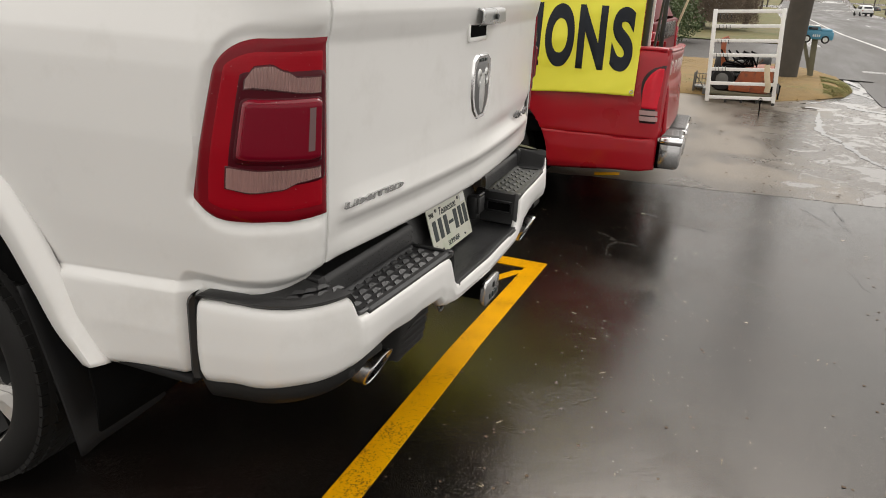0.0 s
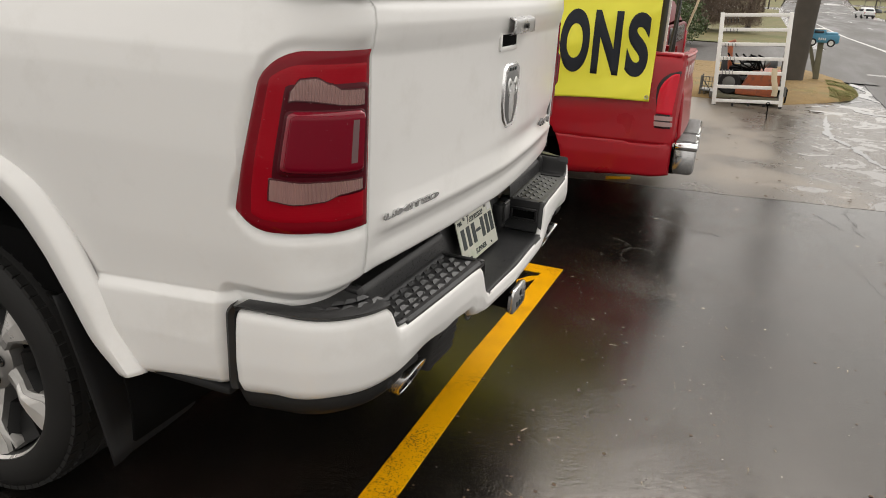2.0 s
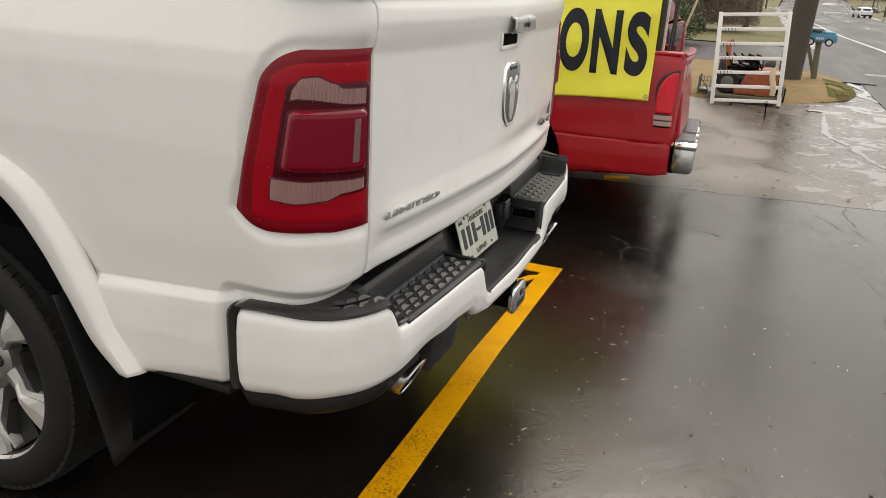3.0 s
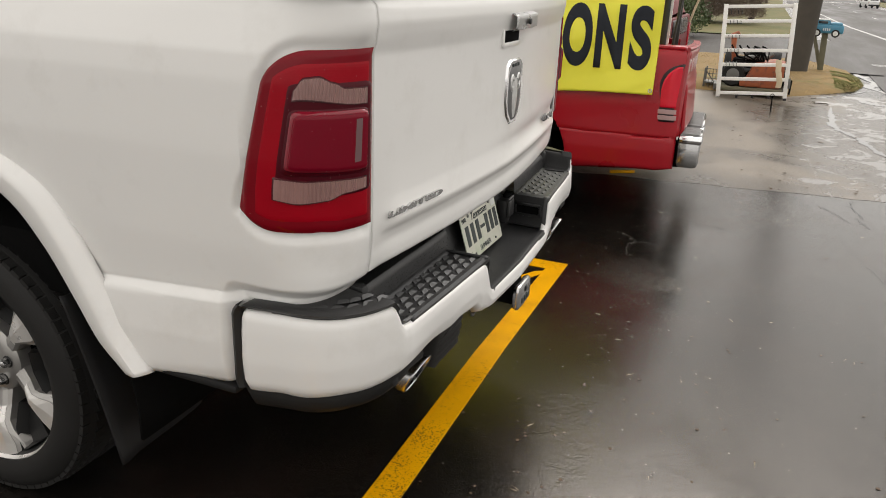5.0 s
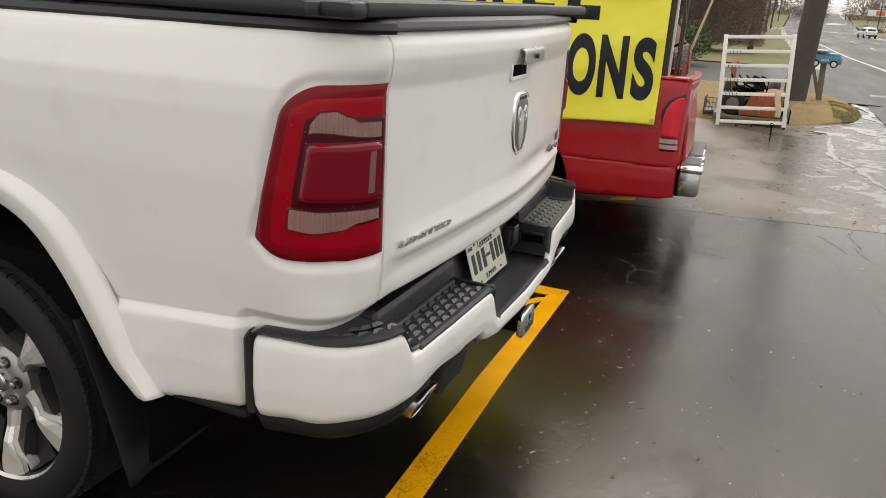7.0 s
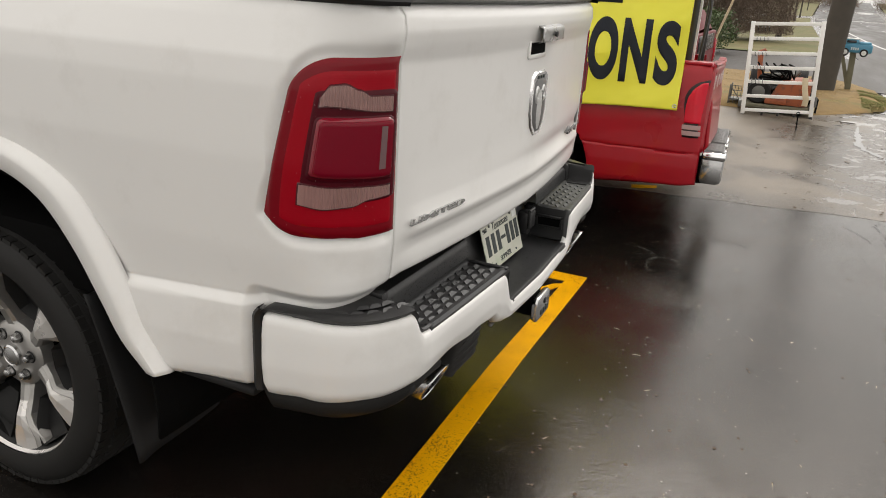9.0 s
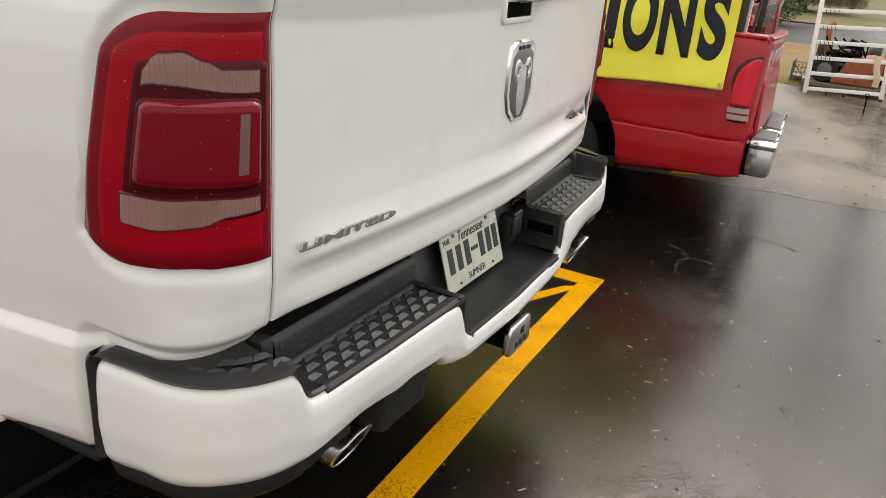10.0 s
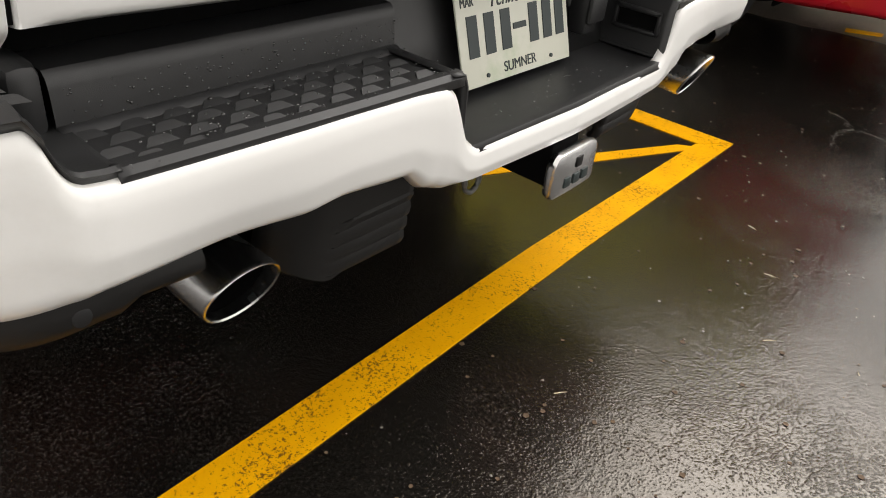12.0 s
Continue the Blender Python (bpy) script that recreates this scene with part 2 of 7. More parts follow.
LENS = material("red_lens", (0.185, 0.0009, 0.007), 0.06, coat=0.15, vary=0.25, scale=9, spec=0.16)
LENS_BRIGHT = ribbed(material("bright_red_lens", (0.31, 0.0012, 0.009), 0.12, coat=0.06, vary=0.15, scale=12, spec=0.15), 60, 0.04, 2)
LENS_DEEP = material("maroon_lens", (0.065, 0.0012, 0.006), 0.1, coat=0.08, vary=0.15, scale=9, spec=0.15)
LENS_MID = material("crimson_lens", (0.17, 0.0012, 0.012), 0.06, coat=0.05, vary=0.15, scale=6, spec=0.2)
LENS_EDGE = material("rose_lens_edge", (0.21, 0.006, 0.018), 0.06, coat=0.5, vary=0.1, scale=9, spec=0.3)
CLEAR_RIM = material("dark_rose_lens_rim", (0.07, 0.012, 0.016), 0.15, coat=0.2, vary=0.2, scale=20)
LENS_CLEAR = ribbed(material("ribbed_clear_lens", (0.29, 0.155, 0.14), 0.2, coat=0.4, vary=0.2, scale=16), 75, 0.9, 0)
LENS_PALE = ribbed(material("pale_clear_lens", (0.16, 0.09, 0.093), 0.2, coat=0.4, vary=0.1, scale=16), 90, 0.02, 2)
PLATE_WHITE = material("plate_pale_green_white", (0.62, 0.62, 0.53), 0.4, vary=0.06, scale=8, second=(0.36, 0.46, 0.28), second_at=(0.55, 0.8), second_scale=6)
INK = material("dark_green_ink", (0.02, 0.03, 0.03), 0.5)
DARK_RED = material("dark_red_car_paint", (0.13, 0.006, 0.01), 0.5, spec=0.15, vary=0.14, scale=3.0)
BANNER = material("yellow_vinyl_banner", (0.85, 0.80, 0.055), 0.42, vary=0.06, scale=4, grain=0.15, grain_scale=30)
LETTER = material("black_banner_ink", (0.032, 0.035, 0.042), 0.85, spec=0.06, vary=0.15, scale=8)
GATE = material("white_gate_paint", (0.85, 0.84, 0.80), 0.5, vary=0.06, scale=8, second=(0.3, 0.2, 0.13), second_at=(0.68, 0.85), second_scale=14)
ORANGE = material("orange_machine_paint", (0.33, 0.085, 0.03), 0.6, vary=0.3, scale=8, second=(0.08, 0.05, 0.04), second_at=(0.5, 0.7), second_scale=9)
STEEL = material("grey_steel", (0.16, 0.16, 0.15), 0.5, metal=0.6, vary=0.25, scale=10)
POLE_WOOD = material("weathered_pole_wood", (0.064, 0.055, 0.044), 0.85, vary=0.35, scale=7, grain=0.8, grain_scale=40)
POST_WOOD = material("grey_green_post_wood", (0.16, 0.15, 0.10), 0.8, vary=0.25, scale=9, grain=0.6, grain_scale=60)
STICK = material("pale_wood_stick", (0.60, 0.50, 0.34), 0.7, vary=0.2, scale=12)
BLUE = material("blue_mailbox_paint", (0.08, 0.27, 0.40), 0.4, vary=0.12, scale=8)
WHITE_PLASTIC = material("white_plastic", (0.75, 0.75, 0.73), 0.4)
BADGE = material("badge_chrome", (0.58, 0.58, 0.58), 0.2, metal=1.0, vary=0.1, scale=30)
PALE_RED = material("pale_red_lettering", (0.72, 0.60, 0.58), 0.4, coat=0.3)
BEAD = material("water_bead", (0.02, 0.02, 0.02), 0.03, spec=0.8)
VALANCE = material("dull_black_valance", (0.016, 0.0155, 0.015), 0.5, vary=0.3, scale=12, grain=0.1, grain_scale=700, spec=0.2)
# drops on the lens are coloured pale rose to paint in their glint
DROP = material("rain_drop_glint", (0.42, 0.25, 0.25), 0.05, spec=0.6)
FLAP = material("dull_black_rubber", (0.0125, 0.0125, 0.013), 0.65, vary=0.3, scale=9, spec=0.25)
TINT = material("deep_tinted_glass", (0.012, 0.006, 0.007), 0.25, spec=0.12)
GLASS_DARK = material("dark_window_glass", (0.02, 0.025, 0.03), 0.05, spec=0.7)
BARK = material("bark", (0.10, 0.085, 0.07), 0.9, vary=0.3, scale=9, grain=0.7, grain_scale=60)
TWIGS = material("bare_twigs", (0.18, 0.135, 0.105), 0.9, vary=0.35, scale=2)
LEAF = material("shrub_leaf", (0.06, 0.09, 0.025), 0.55, vary=0.5, scale=5)
STRAW = material("straw_grass", (0.42, 0.30, 0.13), 0.9, vary=0.35, scale=6)
GREEN_GRASS = material("green_grass", (0.20, 0.20, 0.062), 0.9, vary=0.35, scale=3)
SIDING = material("pale_siding", (0.55, 0.55, 0.55), 0.7, vary=0.1, scale=3)
ROOFING = material("grey_roofing", (0.13, 0.13, 0.13), 0.8, vary=0.2, scale=4)
SIGN_ORANGE = material("orange_sign_face", (0.7, 0.16, 0.04), 0.5)
ASPHALT = wet_asphalt()
CONCRETE = wet_concrete()
ROAD = wet_road()
WATER = material("standing_water", (0.03, 0.028, 0.025), 0.04, vary=0.2, scale=3, rough_vary=0.02, spec=0.9, grain=0.05, grain_scale=12)
SOIL = material("straw_and_soil", (0.235, 0.155, 0.06), 0.95, vary=0.35, scale=5, grain=0.9, grain_scale=60, second=(0.15, 0.165, 0.055), second_at=(0.54, 0.68), second_scale=1.1)
TURF = material("winter_turf", (0.16, 0.135, 0.052), 0.95, vary=0.4, scale=0.8, grain=0.9, grain_scale=30, second=(0.105, 0.115, 0.032), second_at=(0.45, 0.6), second_scale=0.5)
YELLOW = worn_paint("worn_yellow_line_paint", (0.95, 0.42, 0.001), (0.2, 0.085, 0.012), 0.755, 0.81, 150)
LINE_WHITE = worn_paint("worn_white_line_paint", (0.6, 0.6, 0.58), (0.1, 0.1, 0.1), 0.76, 0.84, 12)


# mesh helpers
def part(name, bm, mat, parent=None, label="", solid=0.0):
    """Links a bmesh as one mesh object under a thing or under a part."""
    bm.normal_update()
    for f in bm.faces:
        f.smooth = True
    for e in bm.edges:
        if len(e.link_faces) == 2 and e.calc_face_angle(0) > radians(38):
            e.smooth = False
    me = bpy.data.meshes.new(name)
    bm.to_mesh(me)
    bm.free()
    me.materials.append(mat)
    ob = new(name, me)
    if parent:
        ob.parent = parent
    if label:
        tagged(ob, label)
    if solid:
        md = ob.modifiers.new("thickness", "SOLIDIFY")
        md.thickness, md.offset = solid, -1
    return ob


def thing(name, label, category, at=(0, 0, 0), group="", kind=""):
    ob = new(name)
    ob.location = at
    ob.empty_display_size = 0.1
    return tagged(ob, label, category, group, kind)


def surf(us, vs, fn, close_u=False, keep=None, flip=False):
    """A sheet over the grid us x vs; keep(u, v) drops cells."""
    bm = bmesh.new()
    g = [[bm.verts.new(fn(u, v)) for v in vs] for u in us]
    n = len(us)
    for i in range(n if close_u else n - 1):
        for j in range(len(vs) - 1):
            k = (i + 1) % n
            if keep and not keep((us[i] + us[k]) / 2, (vs[j] + vs[j + 1]) / 2):
                continue
            q = [g[i][j], g[k][j], g[k][j + 1], g[i][j + 1]]
            try:
                bm.faces.new(q[::-1] if flip else q)
            except ValueError:
                pass
    loose = [v for v in bm.verts if not v.link_faces]
    bmesh.ops.delete(bm, geom=loose, context="VERTS")
    return bm


def lin(a, b, n):
    return [a + (b - a) * i / (n - 1) for i in range(n)]


def add_box(bm, lo, hi, bevel=0.0, m=None):
    r = bmesh.ops.create_cube(bm, size=1)
    c = [(a + b) / 2 for a, b in zip(lo, hi)]
    d = [b - a for a, b in zip(lo, hi)]
    for v in r["verts"]:
        v.co = Vector((c[0] + v.co.x * d[0], c[1] + v.co.y * d[1], c[2] + v.co.z * d[2]))
    if bevel:
        es = list({e for v in r["verts"] for e in v.link_edges})
        out = bmesh.ops.bevel(bm, geom=es, offset=bevel, segments=2, affect="EDGES", profile=0.5)
        vs = {v for f in out["faces"] for v in f.verts} | {v for v in r["verts"] if v.is_valid}
    else:
        vs = set(r["verts"])
    if m is not None:
        bmesh.ops.transform(bm, matrix=m, verts=[v for v in vs if v.is_valid])
    return bm


def box(lo, hi, bevel=0.0, m=None):
    return add_box(bmesh.new(), lo, hi, bevel, m)


def tube(path, radius, sides=10, caps=True, squash=1.0):
    """A round bar along points; radius may be a list."""
    bm = bmesh.new()
    pts = [Vector(p) for p in path]
    rs = radius if isinstance(radius, (list, tuple)) else [radius] * len(pts)
    rings = []
    for i, p in enumerate(pts):
        d = (pts[min(i + 1, len(pts) - 1)] - pts[max(i - 1, 0)]).normalized()
        up = Vector((0, 0, 1)) if abs(d.z) < 0.9 else Vector((0, 1, 0))
        a = d.cross(up).normalized()
        c = a.cross(d)
        rings.append([bm.verts.new(p + rs[i] * (math.cos(2 * math.pi * k / sides) * a + squash * math.sin(2 * math.pi * k / sides) * c)) for k in range(sides)])
    for r0, r1 in zip(rings, rings[1:]):
        for k in range(sides):
            bm.faces.new([r0[k], r0[(k + 1) % sides], r1[(k + 1) % sides], r1[k]])
    if caps:
        bm.faces.new(rings[0][::-1])
        bm.faces.new(rings[-1])
    return bm


def join(*bms):
    out = bmesh.new()
    for b in bms:
        me = bpy.data.meshes.new("tmp")
        b.to_mesh(me)
        b.free()
        out.from_mesh(me)
        bpy.data.meshes.remove(me)
    return out


def poly(points, z0, z1, bevel=0.0):
    """A flat slab with a polygon outline (counter-clockwise) from z0 to z1."""
    bm = bmesh.new()
    top = [bm.verts.new((x, y, z1)) for x, y in points]
    low = [bm.verts.new((x, y, z0)) for x, y in points]
    bm.faces.new(top)
    bm.faces.new(low[::-1])
    n = len(points)
    for i in range(n):
        bm.faces.new([low[i], low[(i + 1) % n], top[(i + 1) % n], top[i]])
    bmesh.ops.recalc_face_normals(bm, faces=bm.faces)
    return bm


def lathe(profile, axis_at, sides=48):
    """Turned about an axis along x through axis_at; profile: rows of (x offset, radius)."""
    ax, ay, az = axis_at
    return surf([2 * math.pi * k / sides for k in range(sides)], list(range(len(profile))), lambda a, j: (ax + profile[j][0], ay + profile[j][1] * math.cos(a), az + profile[j][1] * math.sin(a)), close_u=True)


def interp(x, table):
    """Smooth value from rows (x, value), x rising."""
    if x <= table[0][0]:
        return table[0][1]
    for (a, va), (b, vb) in zip(table, table[1:]):
        if x <= b:
            t = (x - a) / (b - a)
            t = t * t * (3 - 2 * t)
            return va + (vb - va) * t
    return table[-1][1]


def lerp_table(x, table):
    if x <= table[0][0]:
        return table[0][1]
    for (a, va), (b, vb) in zip(table, table[1:]):
        if x <= b:
            return va + (vb - va) * (x - a) / (b - a)
    return table[-1][1]


def letters(name, body, size, mat, parent, m, depth=0.002, label="", squeeze=1.0, bold=0.0, wide=0.0, slant=0.0):
    """Raised lettering, turned to a mesh, that stands in its own xy plane before m."""
    cu = bpy.data.curves.new(name, "FONT")
    cu.body, cu.size, cu.extrude, cu.align_x, cu.align_y, cu.offset = body, size, depth, "CENTER", "CENTER", bold
    tmp = new("tmp", cu)
    me = bpy.data.meshes.new_from_object(tmp.evaluated_get(bpy.context.evaluated_depsgraph_get()))
    bpy.data.objects.remove(tmp)
    me.name = name
    if wide:
        xs = [v.co.x for v in me.vertices]
        squeeze = wide / (max(xs) - min(xs))
    lean = Matrix.Identity(4)
    lean[0][1] = slant
    me.transform(m @ lean @ Matrix.Diagonal((squeeze, 1, 1, 1)))
    me.materials.clear()
    me.materials.append(mat)
    ob = new(name, me)
    ob.parent = parent
    if label:
        tagged(ob, label)
    return ob


# ---- ground and paving ----
LAND = [(14, 0.0), (200, -2.0), (330, -1.0), (900, 9.0), (1500, 9.0)]


def ground_z(x, y):
    """The lot lies level; the land beyond it falls a little, then climbs to the far end of the road."""
    return lerp_table(x, LAND)


def far(x, y):
    """A spot beyond the lot, moved out along the line of sight so that it lies on the falling land."""
    d = min(x, 118) + 2.23
    if x < 14:
        return (x, y)
    k = 1.370 / (1.544 - 0.0107 * d)
    return (-2.23 + k * (x + 2.23), -0.81 + k * (y + 0.81))


def far_steps():
    return [-400, -150, -60, -25, -12, -6, -3, 0, 3, 6, 9, 12, 16, 20, 25, 30, 40, 60, 90, 140, 220, 360, 600, 900, 1500]


tagged(part("ground", surf(far_steps(), [-900, -300, -120, -60, -30, -15, -8, -4, 0, 4, 8, 15, 30, 60, 120, 300, 900], lambda x, y: (x, y, ground_z(x, y))), ASPHALT), "dark wet asphalt of a parking lot with fine grit", "ground", kind="structure")


def draped(outline_left, outline_right, lift):
    """A strip of paving between two edge lines (rows of x, y), laid on the ground."""
    bm = bmesh.new()
    outline_left, outline_right = [far(*p) for p in outline_left], [far(*p) for p in outline_right]
    a = [bm.verts.new((x, y, ground_z(x, y) + lift)) for x, y in outline_left]
    b = [bm.verts.new((x, y, ground_z(x, y) + lift)) for x, y in outline_right]
    for i in range(len(a) - 1):
        bm.faces.new([b[i], b[i + 1], a[i + 1], a[i]])
    return bm


# the concrete apron, in sheets with joints between them
apron = thing("pavement", "pale wet concrete apron with puddles", "pavement", kind="structure")
for lo, hi in ((0.0, 6.4),):
    pts = []
    for k in range(121):
        y = 6.0 - 12 * k / 120
        pts.append((3.86 - 0.15 * y + 0.035 * noise.noise((y * 2.2, 1.0, 0)) + 0.03 * noise.noise((y * 9, 4.0, 0)), y))
    back = [(3.86 + hi - 0.02 * y, y) for _, y in pts]
    part("slab", poly(pts + back[::-1], -0.05, 0.0015), CONCRETE, apron)

# road beyond, verges and the driveway between them
tagged(part("road", draped([(10.15, -2.4), (12, -2.35), (18, -2.3), (24, -2.0), (30, -1.75), (38, -1.45), (45, -1.2), (60, -0.75), (75, -0.5), (95, -0.5), (112, -1.0), (300, -8)], [(10.15, -46), (12, -40), (18, -26), (24, -17), (30, -12.5), (38, -9.6), (45, -8.2), (60, -6.6), (75, -6.3), (95, -6.6), (112, -6.4), (300, -19)], 0.008), ROAD), "wide wet grey asphalt road that climbs away", "road", kind="structure")
tagged(part("driveway", draped([(14.4, 30), (17, 30), (19.2, 30)], [(13.6, -2.6), (18, -2.5), (22.6, -2.4)], 0.012), ROAD), "wet grey driveway behind the trailer", "driveway", kind="structure")
verge = part("verge", draped([(20.5, 30), (24, 30), (30, 40), (40, 45), (60, 50), (80, 55), (112, 60), (300, 120)], [(22.8, -1.35), (24, -1.3), (30, -1.2), (40, -0.9), (60, -0.35), (80, -0.2), (112, -0.7), (300, -7)], 0.02), TURF)
tagged(verge, "winter turf beside the road, half green, half straw", "grass", kind="structure")
verge2 = part("verge", draped([(36, -11.5), (45, -9.2), (60, -7.4), (75, -7.0), (95, -7.4), (112, -7.2), (300, -20)], [(36, -60), (45, -60), (60, -60), (75, -60), (95, -60), (112, -60), (300, -140)], 0.02), TURF)
tagged(verge2, "winter turf on the far side of the road", "grass", kind="structure")
tagged(part("road_line", draped([(18, -3.95), (24, -3.62), (31, -3.0), (36, -2.72), (45, -2.3), (60, -1.75), (80, -1.5)], [(18, -4.1), (24, -3.76), (31, -3.12), (36, -2.83), (45, -2.39), (60, -1.82), (80, -1.56)], 0.016), LINE_WHITE), "worn white edge line painted on the road", "road line", kind="structure")
for k in range(5):
    x = 32 + 9 * k
    y = interp(x, [(32, -5.3), (45, -4.6), (60, -4.0), (90, -3.7)])
    tagged(part("lane_dash", draped([(x, y), (x + 1.6, y + 0.06)], [(x, y - 0.1), (x + 1.6, y - 0.04)], 0.016), LINE_WHITE), "short white lane dash on the road", "road line", "lane dashes", kind="structure")

# yellow bay markings on the lot
tagged(part("bay_line", poly([(-2.6, -0.062), (-0.5, 0.008), (0.6, 0.046), (1.69, 0.062), (1.56, 0.158), (0.5, 0.150), (-0.5, 0.114), (-2.6, 0.05)], 0.0, 0.004), YELLOW), "broad worn yellow bay line behind the pickup", "parking line", "yellow markings", kind="structure")
tagged(part("bay_line", poly([(1.69, 0.066), (1.655, 2.8), (1.55, 2.8), (1.575, 0.15)], 0.0, 0.0036), YELLOW), "worn yellow bay line between the two parked trucks", "parking line", "yellow markings", kind="structure")
tagged(part("bay_line", poly([(1.56, 0.12), (1.50, 0.2), (-1.05, 1.45), (-1.12, 1.36)], 0.0, 0.0032), YELLOW), "slanting worn yellow hatch line under the pickup", "parking line", "yellow markings", kind="structure")
tagged(part("bay_line", poly([(3.985, 0.11), (4.065, 0.12), (3.965, 0.31), (3.87, 0.29)], 0.005, 0.009), YELLOW), "worn yellow bay line under the red pickup", "parking line", "yellow markings", kind="structure")

# raised island of straw and turf at the foot of the pole
isl = [(9.6, -1.0), (10.3, -1.55), (10.9, -1.95), (11.7, -2.12), (12.6, -2.12), (13.6, -2.0), (14.5, -1.75), (15.0, -1.4), (15.2, 0.2), (15.1, 4.0), (13.0, 6.0), (10.4, 5.0), (9.55, 1.5)]


def mound(points, height, mat, label):
    bm = bmesh.new()
    c = Vector((sum(p[0] for p in points) / len(points), sum(p[1] for p in points) / len(points), 0))
    fine = []
    for i, p in enumerate(points):
        q = points[(i + 1) % len(points)]
        for k in range(5):
            fine.append((p[0] + (q[0] - p[0]) * k / 5, p[1] + (q[1] - p[1]) * k / 5))
    rings = []
    for f in (1.0, 0.985, 0.95, 0.85, 0.7, 0.45):
        h = height * min(1, (1 - f) * 8) ** 0.6
        rings.append([bm.verts.new((c.x + (x - c.x) * f, c.y + (y - c.y) * f, 0.004 + h + (0.03 * noise.noise((x * 2.1, y * 2.1, f * 9)) if f < 1 else 0))) for x, y in fine])
    for a, b in zip(rings, rings[1:]):
        for i in range(len(a)):
            j = (i + 1) % len(a)
            bm.faces.new([a[i], a[j], b[j], b[i]])
    bm.faces.new(rings[-1])
    tree = BVHTree.FromBMesh(bm)
    tagged(part("island", bm, mat), label, "grass island", kind="structure")
    return tree


island_top = mound(isl, 0.10, SOIL, "low island of straw-coloured grass and soil")


def tufts(name, n, where, mat, h, label, seed):
    rng = random.Random(seed)
    vs, fs = [], []
    for _ in range(n):
        x, y, z = where(rng)
        for _ in range(4):
            a, hh, w = rng.uniform(0, 6.283), h * rng.uniform(0.5, 1.2), rng.uniform(0.004, 0.009)
            dx, dy = math.cos(a), math.sin(a)
            k, b = len(vs), rng.uniform(1.2, 3.2) * hh
            vs += [(x - dy * w, y + dx * w, z), (x + dy * w, y - dx * w, z), (x + dx * b, y + dy * b, z + hh)]
            fs.append((k, k + 1, k + 2))
    me = bpy.data.meshes.new(name)
    me.from_pydata(vs, [], fs)
    me.materials.append(mat)
    return tagged(new(name, me), label, "grass", kind="stuff")


def on_island(x0, x1, y0, y1):
    """A way of picking spots on the island's surface."""
    def pick(rng):
        while True:
            x, y = rng.uniform(x0, x1), rng.uniform(y0, y1)
            hit = island_top.ray_cast(Vector((x, y, 2)), Vector((0, 0, -1)))[0]
            if hit and noise.noise((x * 3, y * 3, 5.0)) > -0.35:
                return x, y, hit.z - 0.004
    return pick


tufts("straw_grass", 9000, on_island(9.6, 15, -2.2, 2.5), STRAW, 0.010, "dry straw-coloured grass blades on the island", 3)
tufts("green_grass", 2600, on_island(10.7, 12.8, -2.2, -1.66), GREEN_GRASS, 0.014, "short green grass blades along the island's edge", 4)


# ---- the white pickup ----
def ease(v):
    v = min(1.0, max(0.0, v))
    return v * v * (3 - 2 * v)


truck = thing("pickup_truck", "white pickup truck, parked, with wet paint and dark step bumper", "pickup truck", (0, 1.1, 0))
OFF = Matrix.Translation((0, -1.1, 0))


def tpart(name, bm, mat, parent=None, label="", solid=0.0):
    """A part of the truck, given in world places."""
    ob = part(name, bm, mat, parent or truck, label, solid)
    if parent is None:
        ob.matrix_parent_inverse = OFF
    return ob


def mirrored(bm):
    out = bm.copy()
    for v in out.verts:
        v.co.x = -v.co.x
    bmesh.ops.reverse_faces(out, faces=out.faces)
    return out


GATE_Y = [(0.864, -0.040), (0.868, -0.050), (0.875, -0.055), (0.90, -0.056), (0.925, -0.052), (0.945, -0.056), (0.962, -0.070), (0.972, -0.073), (0.985, -0.070), (1.03, -0.062), (1.10, -0.058), (1.30, -0.056), (1.345, -0.056), (1.385, -0.066), (1.41, -0.070), (1.44, -0.067), (1.46, -0.055), (1.47, -0.03)]
CORNER_Y = [(0.80, -0.038), (0.835, -0.042), (0.86, -0.047), (0.90, -0.052), (0.95, -0.056), (1.30, -0.058), (1.345, -0.058), (1.385, -0.067), (1.41, -0.070), (1.44, -0.067), (1.46, -0.055), (1.47, -0.03)]
SIDE_X = [(0.60, -0.012), (0.63, 0.0), (0.70, 0.006), (0.785, 0.001), (0.797, 0.0), (0.802, -0.003), (0.815, -0.014), (0.819, -0.0165), (0.825, -0.0145), (0.85, -0.012), (0.95, -0.002), (1.15, 0.006), (1.30, 0.002), (1.355, -0.004), (1.385, -0.014), (1.43, -0.030), (1.455, -0.043), (1.468, -0.06)]


def body(p, z):
    """Outer skin: p 0..1 turns the rear corner from the tailgate, p above 1 runs forward along the side, metre by metre."""
    # the crease is lowered a little towards the wheel to fit the camera's view
    drop = 0.017 - 0.071 * (min(0.6, max(0.13, p - 0.87)) - 0.192)
    sx = lerp_table(z - drop * (1 - ease((z - 0.86) / 0.08)), SIDE_X)
    if p <= 1:
        a = max(0.0, p) * math.pi / 2
        e = interp(z, [(0.84, 0.68), (0.96, 0.87)])
        cx, cy = math.sin(a) ** e, max(0.0, math.cos(a)) ** e
        yb = interp(z, CORNER_Y)
        return Vector((-0.797 - (0.2 + sx) * cx, 0.13 + (yb - 0.13) * cy, z))
    return Vector((-0.997 - sx, 0.13 + (p - 1), z))


